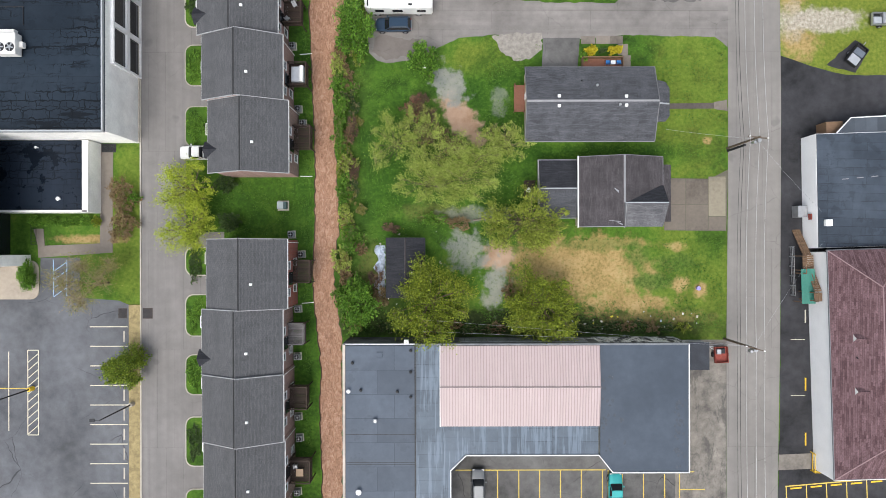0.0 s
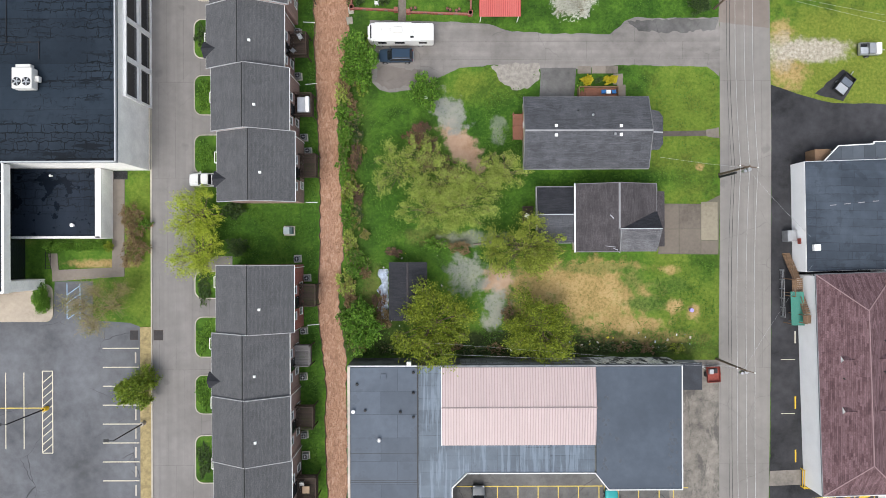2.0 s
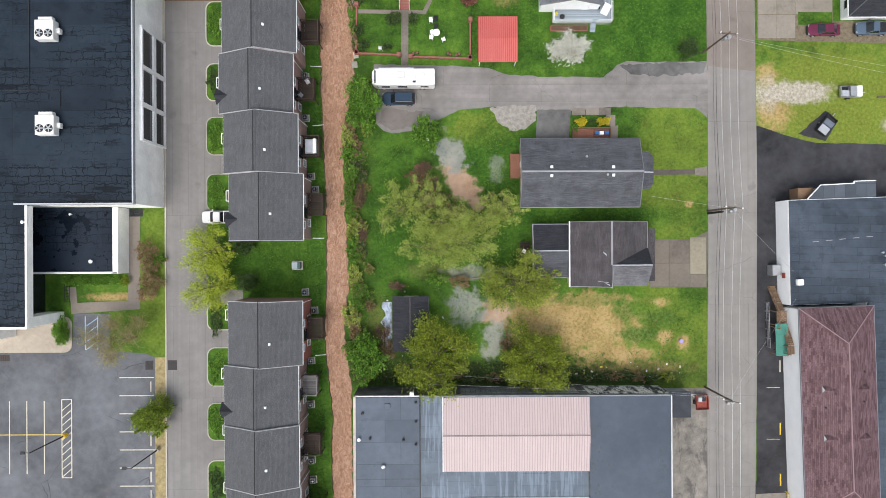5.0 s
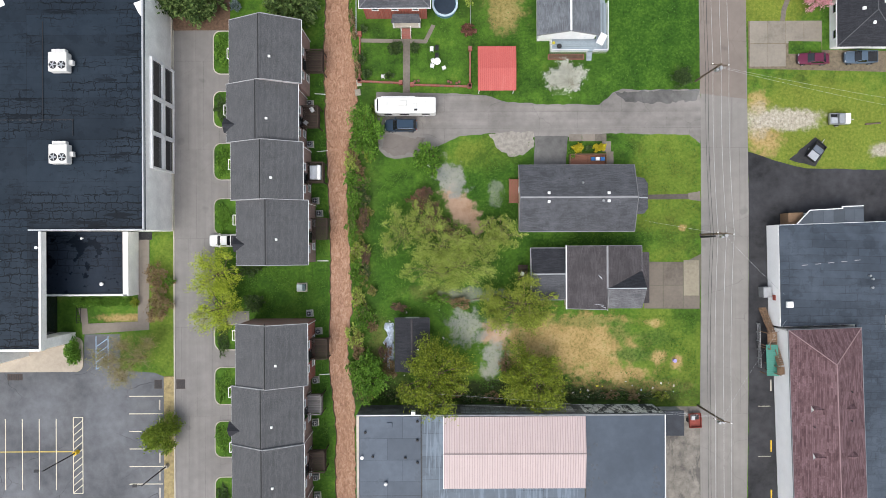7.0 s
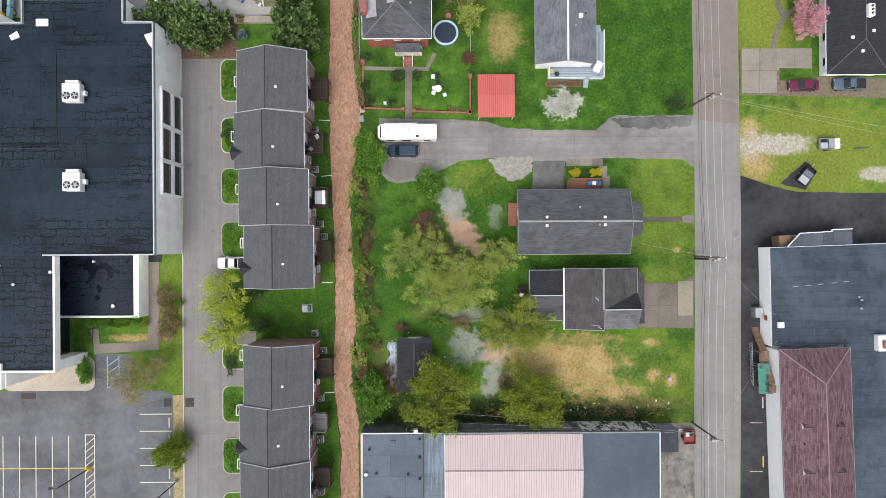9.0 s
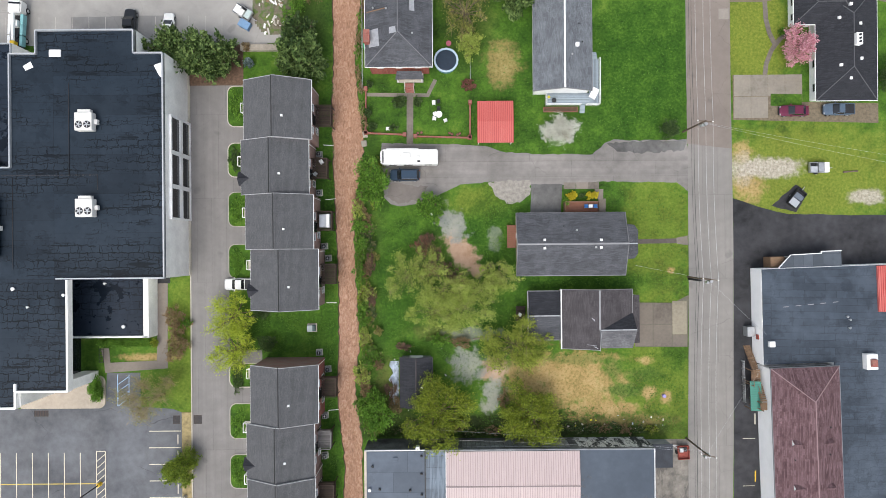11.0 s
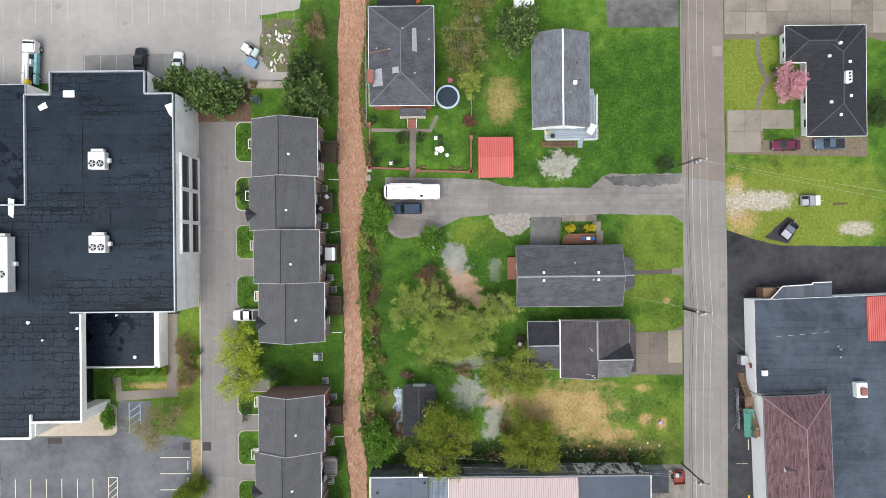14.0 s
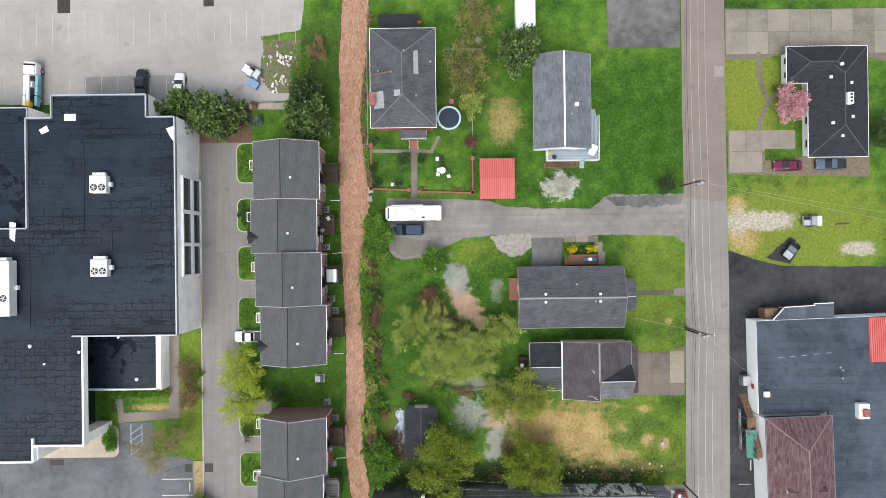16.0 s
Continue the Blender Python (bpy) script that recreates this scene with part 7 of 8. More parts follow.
tube(b, (0, 0, 0), (0, 0, 2.9), 0.06, 0.05)
part("post", b, DARK_METAL, yl)
b = bmesh.new()
bmesh.ops.create_uvsphere(b, u_segments=12, v_segments=8, radius=0.24, matrix=Matrix.Translation((0, 0, 3.05)))
part("globe", b, WHITE, yl, smooth=True)
plank = thing("plank", pose(-13.3, 2.2, 0.0, 0, 0, 80), "pale weathered plank lying in the grass", "plank")
boxed("board", (-1.0, -0.18, 0, 1.0, 0.18, 0.08), KERB, plank, 0.02)
boxed("cleat", (-0.7, -0.15, 0.08, -0.5, 0.15, 0.12), KERB, plank, 0.01)

# concrete slab bridge and pier ends by the creek
for x, y, sx, sy, mt in ((-13.5, 38.4, 0.4, 0.5, KERB), (-13.7, 36.9, 0.45, 0.5, KERB), (5.8, 4.3, 1.6, 0.12, PATH)):
    rk = thing("concrete_block", pose(x, y, 0, 0, 0, 8), "weathered concrete block half sunk in the bank", "concrete block")
    boxed("block", (-sx, -sy, -0.3, sx, sy, 0.25), mt, rk, 0.08)

for x, y, a in ((-19.9, 10.35, 0), (-19.7, -7.6, 4), (-19.9, 27.6, 5), (-20.2, 36.7, -3)):
    dp = thing("drain_pipe", pose(x, y, 0.02, 0, 0, a), "white downspout pipe lying on the grass", "drain pipe", "downspout pipes")
    b = bmesh.new()
    tube(b, (-0.3, 0, 0.06), (1.3, 0, 0.05), 0.055, 0.055, 8)
    part("pipe", b, WHITE, dp)
    b = bmesh.new()
    tube(b, (1.28, 0, 0.05), (1.4, 0, 0.05), 0.075, 0.075, 8)
    part("collar", b, WHITE, dp)
for x, y, mt, lab in ((-6.0, 66.95, plain("orange_plastic", (0.75, 0.14, 0.03), 0.4), "orange plastic kayak beside the porch"),):
    ky = thing("kayak", pose(x, y, 0, 0, 0, 6), lab, "kayak")
    b = bmesh.new()
    loft_r = []
    for q in range(9):
        f = q / 8 * 2 - 1
        wdt = 0.4 * (1 - f * f) ** 0.5 + 0.03
        loft_r.append([b.verts.new((f * 1.6, wdt * math.cos(k * math.tau / 8), 0.2 + 0.2 * math.sin(k * math.tau / 8))) for k in range(8)])
    for r0, r1 in zip(loft_r, loft_r[1:]):
        for k in range(8):
            b.faces.new((r0[k], r0[(k + 1) % 8], r1[(k + 1) % 8], r1[k]))
    part("hull", b, mt, ky)
    boxed("seat", (-0.35, -0.22, 0.36, 0.3, 0.22, 0.42), DARK_METAL, ky, 0.03)
gb_ = thing("wheelie_bin", pose(-13.2, 52.9, 0, 0, 0, 10), "green wheeled bin beside the chimney", "bin")
boxed("body", (-0.35, -0.4, 0.05, 0.35, 0.4, 1.0), plain("bin_green", (0.02, 0.28, 0.12), 0.5), gb_, 0.05)
boxed("lid", (-0.37, -0.43, 1.0, 0.37, 0.43, 1.08), plain("bin_lid_green", (0.03, 0.34, 0.16), 0.5), gb_, 0.03)

# litter along the back fence and by the heap
rl = random.Random(21)
LITTER = [(rl.uniform(9, 36), rl.uniform(-11.6, -8.9)) for _ in range(34)] + [(rl.uniform(-9.5, 0), rl.uniform(-9, 3)) for _ in range(12)]
for k, (x, y) in enumerate(LITTER):
    s = rl.uniform(0.06, 0.2)
    b = bmesh.new()
    box(b, -s, -s * 0.6, 0, s, s * 0.6, s * 0.5, Matrix.Rotation(rl.uniform(0, 3), 4, "Z"))
    ob = tagged(part("litter", b, rl.choice((WHITE, KERB, BLUE_TARP, STONE, LEAF_GOLD))), "small pale piece of litter in the rough grass", "litter", "litter along the fence")
    ob.location = (x, y, 0.02)


# ---- vehicles ----
def loft(bm, sections):
    """Joins closed rings of equal length, and caps both ends."""
    rings = [[bm.verts.new(p) for p in s] for s in sections]
    n = len(rings[0])
    for a, c in zip(rings, rings[1:]):
        for i in range(n):
            bm.faces.new((a[i], a[(i + 1) % n], c[(i + 1) % n], c[i]))
    bm.faces.new(rings[0][::-1]), bm.faces.new(rings[-1])


def section(x, w, z0, z1, tuck=0.08):
    """A rounded cross-section of a car body at x, half width w."""
    return [(x, -w + tuck, z0), (x, -w, z0 + 0.2), (x, -w, z1 - 0.16), (x, -w + 0.12, z1 - 0.02), (x, -w * 0.5, z1 + 0.02), (x, w * 0.5, z1 + 0.02), (x, w - 0.12, z1 - 0.02), (x, w, z1 - 0.16), (x, w, z0 + 0.2), (x, w - tuck, z0)]


def wheel(parent, x, y, r, wdt):
    b = bmesh.new()
    tube(b, (x, y - wdt / 2, r), (x, y + wdt / 2, r), r, r, 18)
    w = part("wheel", b, RUBBER, parent)
    b = bmesh.new()
    s = 1 if y > 0 else -1
    tube(b, (x, y + s * (wdt / 2 - 0.03), r), (x, y + s * (wdt / 2 + 0.012), r), r * 0.62, r * 0.58, 14)
    part("rim", b, METAL, w)


def car(name, m, paint, kind, L, label, category="car"):
    """A car that points along local +x. kind: sedan, suv or pickup."""
    ob = thing(name, m, label, category, "parked vehicles")
    w, zb = (0.9, 0.3) if kind == "sedan" else (0.97, 0.4)
    belt = 0.92 if kind == "sedan" else 1.1
    top = 1.42 if kind == "sedan" else 1.78
    h = L / 2
    b = bmesh.new()
    secs = [(-h, 0.72, belt - 0.16), (-h + 0.12, 0.85, belt - 0.04), (-h + 0.6, 0.97, belt), (0, 1.0, belt), (h - 1.5, 1.0, belt), (h - 1.1, 0.98, belt - 0.04), (h - 0.4, 0.94, belt - 0.14), (h - 0.1, 0.84, belt - 0.22), (h, 0.68, belt - 0.34)]
    loft(b, [section(x, w * k, zb, z) for x, k, z in secs])
    part("body", b, paint, ob, smooth=False)
    if kind == "sedan":
        c0, c1, r0, r1 = -h + 0.55, h - 1.35, -h + 1.35, h - 2.25
    elif kind == "suv":
        c0, c1, r0, r1 = -h + 0.1, h - 1.35, -h + 0.5, h - 2.1
    else:
        c0, c1, r0, r1 = -0.75, h - 1.4, -0.4, h - 2.15
    b = bmesh.new()
    lo = [(c0, -w + 0.1), (c1, -w + 0.12), (c1 + 0.1, -w * 0.5), (c1 + 0.1, w * 0.5), (c1, w - 0.12), (c0, w - 0.1)]
    hi = [(r0, -w + 0.24), (r1, -w + 0.24), (r1 + 0.08, -w * 0.5), (r1 + 0.08, w * 0.5), (r1, w - 0.24), (r0, w - 0.24)]
    loft(b, [[(x, y, belt - 0.03) for x, y in lo], [(x, y, top - 0.06) for x, y in hi]])
    part("cabin_glass", b, GLASS, ob)
    b = bmesh.new()
    ro = [(r0 - 0.05, -w + 0.22), (r1 + 0.02, -w + 0.22), (r1 + 0.12, -w * 0.5), (r1 + 0.12, w * 0.5), (r1 + 0.02, w - 0.22), (r0 - 0.05, w - 0.22)]
    ri = [(x * 0.97 + 0.03 * (r0 + r1) / 2, y * 0.9) for x, y in ro]
    loft(b, [[(x, y, top - 0.07) for x, y in ro], [(x, y, top - 0.01) for x, y in ro], [(x, y, top + 0.03) for x, y in ri]])
    part("roof", b, paint, ob)
    for s in (-1, 1):
        b = bmesh.new()
        bar(b, (c1 - 0.02, s * (w - 0.13), belt), (r1, s * (w - 0.24), top - 0.05), 0.07, 0.06)
        part("pillar", b, paint, ob)
        b = bmesh.new()
        bar(b, (c0 + 0.02, s * (w - 0.11), belt), (r0, s * (w - 0.24), top - 0.05), 0.12, 0.06)
        part("pillar", b, paint, ob)
        boxed("mirror", (c1 - 0.45, s * w - 0.02 if s > 0 else -w - 0.2, belt - 0.05, c1 - 0.25, w + 0.2 if s > 0 else -w + 0.02, belt + 0.13), paint, ob, 0.03)
        boxed("headlight", (h - 0.22, s * 0.62 - 0.16, belt - 0.36, h - 0.03, s * 0.62 + 0.16, belt - 0.22), METAL, ob, 0.02)
        boxed("tail_light", (-h - 0.01, s * 0.68 - 0.1, belt - 0.3, -h + 0.12, s * 0.68 + 0.1, belt - 0.06), RUST, ob, 0.02)
        for x in (-h + 0.85, h - 0.9):
            wheel(ob, x, s * (w - 0.1), 0.34 if kind == "sedan" else 0.39, 0.24)
    boxed("front_bumper", (h - 0.08, -w * 0.75, zb, h + 0.06, w * 0.75, zb + 0.22), DARK_METAL, ob, 0.04)
    boxed("rear_bumper", (-h - 0.07, -w * 0.8, zb, -h + 0.08, w * 0.8, zb + 0.22), DARK_METAL if kind != "suv" else METAL, ob, 0.04)
    if kind == "pickup":
        boxed("bed_floor", (-h + 0.15, -w + 0.18, belt + 0.0, -0.85, w - 0.18, belt + 0.03), DARK_METAL, ob)
        for d in ((-h + 0.05, -w + 0.05, belt - 0.05, -0.8, -w + 0.17, belt + 0.12), (-h + 0.05, w - 0.17, belt - 0.05, -0.8, w - 0.05, belt + 0.12), (-h + 0.03, -w + 0.05, belt - 0.05, -h + 0.13, w - 0.05, belt + 0.12)):
            boxed("bed_rail", d, paint, ob, 0.03)
    if kind == "suv":
        for s in (-1, 1):
            b = bmesh.new()
            bar(b, (r0 + 0.1, s * (w - 0.34), top + 0.06), (r1 - 0.2, s * (w - 0.34), top + 0.06), 0.05, 0.06)
            part("roof_rack", b, DARK_METAL, ob)
    return ob


def paint(name, c, metal=0.25):
    return plain(name, c, 0.28, metal, 0.06, 1.0, 0.0, 0.5)


NAVY, BLACKP, WHITEP = paint("navy_car_paint", (0.025, 0.05, 0.085)), paint("black_car_paint", (0.018, 0.02, 0.024)), paint("white_car_paint", (0.72, 0.72, 0.7), 0.0)
car("suv", pose(-6.9, 31.5, 0.03, 0, 0, 180), NAVY, "suv", 5.0, "dark blue sport utility car on worn asphalt")
car("pickup_truck", pose(-34.3, 13.6, 0.03, 0, 0, 180), WHITEP, "pickup", 5.2, "white pickup truck parked beside the end townhouse", "pickup truck")
car("sedan", pose(4.85, -33.2, 0.034, 0, 0, 90), paint("silver_grey_paint", (0.12, 0.13, 0.14)), "suv", 4.7, "grey parked car in a marked bay")
car("sedan", pose(24.1, -33.9, 0.034, 0, 0, 90), paint("teal_paint", (0.03, 0.33, 0.33)), "pickup", 4.9, "bright teal pickup parked beside the building", "pickup truck")
car("sedan", pose(57.8, 41.7, 0.05, 0, 0, 180), paint("maroon_paint", (0.13, 0.02, 0.05)), "sedan", 4.8, "maroon car parked on the concrete drive")
car("suv", pose(65.1, 41.85, 0.03, 0, 0, 180), paint("blue_grey_paint", (0.09, 0.13, 0.18)), "pickup", 5.0, "blue-grey pickup parked before the bungalow", "pickup truck")
car("pickup_truck", pose(-52.3, 56.7, 0.03, 0, 0, 88), BLACKP, "pickup", 5.4, "black pickup truck parked behind the store", "pickup truck")
car("sedan", pose(-45.9, 56.5, 0.03, 0, 0, 88), WHITEP, "sedan", 4.5, "white car parked behind the store")

rv = thing("motorhome", pose(-5.75, 34.2, 0.03), "long white motorhome with roof vents and dark windows", "motorhome", "parked vehicles")
b = made(box, -4.7, -1.22, 0.55, 4.35, 1.22, 2.9)
bmesh.ops.bevel(b, geom=b.edges[:], offset=0.14, segments=2, affect="EDGES")
part("body", b, WHITEP, rv)
b = made(box, -5.0, -1.1, 0.5, -4.5, 1.1, 2.75)
bmesh.ops.bevel(b, geom=b.edges[:], offset=0.2, segments=2, affect="EDGES")
part("nose", b, WHITEP, rv)
boxed("windscreen", (-4.62, -0.95, 2.4, -4.42, 0.95, 2.93), GLASS, rv, 0.03)
b = made(box, -4.0, 1.2, 0.8, 1.2, 1.42, 2.6)
part("slide_out", b, WHITEP, rv)
for x, y, sx, sy, sz in ((-3.3, 0.2, 0.28, 0.28, 0.12), (-1.9, 0.2, 0.25, 0.25, 0.12), (-0.7, 0.2, 0.62, 0.42, 0.3), (1.2, -0.1, 0.3, 0.3, 0.12), (1.3, -0.75, 0.25, 0.15, 0.06), (2.6, 0.25, 0.28, 0.28, 0.12)):
    boxed("roof_vent", (x - sx, y - sy, 2.88, x + sx, y + sy, 2.9 + sz), UNIT if sz > 0.1 else DARK_METAL, rv, 0.04)
b = bmesh.new()
tube(b, (-3.8, -1.15, 2.75), (2.5, -1.15, 2.75), 0.09, 0.09, 10)
part("awning_roll", b, WHITE, rv)
for x0, x1 in ((-3.6, -2.4), (-1.2, 0.2), (2.2, 3.4)):
    for y in (-1.24, 1.2):
        boxed("side_window", (x0, y, 1.5, x1, y + 0.04, 2.2), GLASS, rv)
for x in (-3.4, 2.4):
    for y in (-1.05, 1.05):
        wheel(rv, x, y, 0.42, 0.26)

# service truck with crane body
trk = thing("utility_truck", pose(-70.6, 56.9, 0.03, 0, 0, 87), "white utility truck with teal bins and boom gear", "truck", "parked vehicles")
b = made(box, 1.5, -1.1, 0.6, 3.6, 1.1, 2.2)
bmesh.ops.bevel(b, geom=b.edges[:], offset=0.2, segments=2, affect="EDGES")
part("cab", b, WHITEP, trk)
boxed("windscreen", (2.9, -0.95, 1.7, 3.25, 0.95, 2.24), GLASS, trk, 0.05)
boxed("bed_floor", (-3.8, -1.05, 0.7, 1.5, 1.05, 0.9), DARK_METAL, trk)
TEAL = plain("teal_paint_worn", (0.2, 0.42, 0.44), 0.5)
for y0, y1, mt in ((-1.25, -0.75, TEAL), (0.75, 1.25, WHITE)):
    for x in (-3.7, -1.9, -0.2):
        boxed("tool_bin", (x, y0, 0.8, x + 1.65, y1, 1.7), mt, trk, 0.05)
b = bmesh.new()
bar(b, (-3.2, 0.1, 1.9), (1.2, -0.2, 2.5), 0.35, 0.35), box(b, -0.6, -0.5, 0.9, 0.4, 0.5, 2.0)
part("boom", b, WHITE, trk)
boxed("bucket", (-3.9, -0.35, 1.3, -3.1, 0.4, 2.3), YELLOW, trk, 0.08)
boxed("winch", (-2.4, -0.4, 0.9, -1.6, 0.3, 1.6), DARK_METAL, trk, 0.06)
for x in (-2.6, 2.4):
    for y in (-1.0, 1.0):
        wheel(trk, x, y, 0.48, 0.3)


def utility_trailer(m, label, box_mat, load):
    ob = thing("trailer", m, label, "trailer", "parked trailers")
    boxed("deck", (-1.5, -0.85, 0.5, 1.5, 0.85, 0.6), DARK_METAL, ob)
    for d in ((-1.5, -0.87, 0.6, 1.5, -0.8, 1.05), (-1.5, 0.8, 0.6, 1.5, 0.87, 1.05), (-1.52, -0.85, 0.6, -1.45, 0.85, 1.05), (1.45, -0.85, 0.6, 1.52, 0.85, 1.05)):
        boxed("side_board", d, box_mat, ob, 0.015)
    for x0, x1, y0, y1, z, mt in load:
        boxed("panel", (x0, y0, 0.6, x1, y1, z), mt, ob, 0.03)
    b = bmesh.new()
    bar(b, (1.5, 0, 0.5), (2.5, 0, 0.45), 0.09, 0.09)
    part("drawbar", b, METAL, ob)
    for y in (-0.95, 0.95):
        wheel(ob, -0.1, y, 0.33, 0.18)


utility_trailer(pose(61.7, 32.2, 0, 0, 0, 0), "grey box trailer with pale lids on the lawn", METAL, ((-1.4, -0.3, -0.75, 0.2, 1.1, COPING), (-0.2, 0.7, -0.75, 0.75, 1.25, METAL), (0.75, 1.5, -0.8, 0.8, 1.35, WHITE)))
utility_trailer(pose(58.1, 27.1, 0, 0, 0, 52), "black tilted trailer with dark lids beside the lot", DARK_METAL, ((-1.4, -0.2, -0.75, 0.75, 1.0, COPING), (-0.1, 0.8, -0.75, 0.75, 1.1, plain("slate_paint", (0.12, 0.14, 0.17), 0.5)), (0.9, 1.45, -0.7, 0.7, 0.7, RUBBER)))
utility_trailer(pose(-33.5, 58.7, 0.03, 0, 0, -32), "open trailer loaded with pale scrap panels", METAL, ((-1.4, -0.5, -0.7, 0.6, 1.2, WHITE), (-0.4, 0.4, -0.8, 0.3, 1.4, UNIT), (0.5, 1.4, -0.6, 0.8, 1.1, plain("pale_teal", (0.42, 0.5, 0.48), 0.5))))
binb = thing("blue_bin", pose(-33.3, 56.7, 0.03, 0, 0, -30), "faded blue open bin beside a trailer", "bin")
boxed("body", (-0.9, -0.6, 0, 0.9, 0.6, 0.9), plain("faded_blue", (0.12, 0.22, 0.36), 0.6), binb, 0.04)
boxed("lid", (-0.95, -0.65, 0.9, 0.95, 0.65, 0.97), plain("pale_blue", (0.16, 0.27, 0.42), 0.6), binb, 0.03)
lg = thing("log", pose(67.5, 31.6, 0.12, 0, 0, 4), "weathered brown log lying on the lawn", "log")
b = bmesh.new()
tube(b, (-1.2, 0, 0), (1.2, 0, 0.02), 0.15, 0.12, 9)
part("trunk", b, BARK, lg)

# dumped rubble and litter beside the north car park
mound = bmesh.new()
rm = random.Random(31)
N = 22
gv = []
for i in range(N):
    row = []
    for j in range(N):
        u, v = i / (N - 1) * 2 - 1, j / (N - 1) * 2 - 1
        d = max(0.0, 1 - (u * u + v * v))
        row.append(mound.verts.new((-28.6 + 3.6 * u, 59.8 + 4.6 * v, 0.02 + d * 0.7 + rm.uniform(0, 0.28) * d)))
    gv.append(row)
for i in range(N - 1):
    for j in range(N - 1):
        mound.faces.new((gv[i][j], gv[i + 1][j], gv[i + 1][j + 1], gv[i][j + 1]))
mt_ = Tree("weedy_soil", 0.95)
MOUND = mt_.done(mt_.ramp(mt_.noise(0.7, 5, 0.7), [(0.3, (0.09, 0.07, 0.05)), (0.48, (0.16, 0.14, 0.1)), (0.56, (0.07, 0.12, 0.03)), (0.7, (0.2, 0.21, 0.04))]), mt_.noise(5, 4), 0.7, 0.06)
tagged(part("soil_mound", mound, MOUND), "weedy mound of dumped soil at the car park edge", "mound")
for k in range(40):
    s = rm.uniform(0.1, 0.32)
    x, y = -28.6 + rm.gauss(0, 1.5), 59.5 + rm.gauss(0, 2.0)
    d = max(0.0, 1 - ((x + 28.6) / 3.6) ** 2 - ((y - 59.8) / 4.6) ** 2)
    b = bmesh.new()
    box(b, -s * rm.uniform(1, 3), -s * 0.5, -0.1, s, s * 0.5, s * 0.5, Matrix.Rotation(rm.uniform(0, 3), 4, "Z"))
    ob = tagged(part("rubble_piece", b, rm.choice((WHITE, STONE, KERB, WOOD))), "pale piece of rubble on a soil mound", "rubble", "rubble on the mound")
    ob.location = (x, y, 0.08 + d * 0.75)


# ---- trees and shrubs ----
DARKTWIG = plain("dark_bare_twigs", (0.12, 0.075, 0.055), 0.95, 0, 0.4, 2.0, 0.3)

def leaf_mesh(name, points, sizes, material, rng, flat=0.5, spray=0.8):
    """Many small leaf clumps: one bent four-sided leaf for each point."""
    n = len(points)
    out = points - points.mean(axis=0) * np.array([1, 1, 0.5])
    out /= np.linalg.norm(out, axis=1)[:, None] + 1e-6
    t = out * spray + rng.normal(size=(n, 3)) * 0.55
    t /= np.linalg.norm(t, axis=1)[:, None]
    nrm = rng.normal(size=(n, 3)) * 0.6 + np.array([0, 0, flat + 0.4])
    nrm -= t * np.sum(nrm * t, axis=1)[:, None]
    nrm /= np.linalg.norm(nrm, axis=1)[:, None]
    s = np.cross(nrm, t)
    k = sizes[:, None]
    v = np.stack([points + t * k, points + s * k * 0.42 + nrm * k * 0.12, points - t * k * 0.9, points - s * k * 0.42 - nrm * k * 0.1], axis=1).reshape(-1, 3)
    me = bpy.data.meshes.new(name)
    me.vertices.add(4 * n), me.loops.add(4 * n), me.polygons.add(n)
    me.vertices.foreach_set("co", v.ravel())
    me.loops.foreach_set("vertex_index", np.arange(4 * n))
    me.polygons.foreach_set("loop_start", np.arange(0, 4 * n, 4))
    me.update()
    me.materials.append(material)
    return me


def crown_points(rng, blobs, n, shell, clump=24, loose=0.17):
    """Points in clumps spread through ellipsoids, denser near their surface."""
    out = []
    vol = np.array([b[3] * b[4] * b[5] for b in blobs]) ** 0.67
    for b, share in zip(blobs, vol / vol.sum()):
        m = max(8, int(n * share))
        q = max(4, m // clump)
        d = rng.normal(size=(q, 3))
        d /= np.linalg.norm(d, axis=1)[:, None]
        c = d * (rng.random(q) ** shell)[:, None]
        idx = rng.integers(0, q, m)
        p = c[idx] * (1 + rng.normal(scale=0.16, size=(m, 1))) + rng.normal(scale=loose, size=(m, 3)) * (0.45 + 1.1 * rng.random(q)[idx, None])
        out.append(p * np.array(b[3:6]) + np.array(b[:3]))
    return np.concatenate(out)


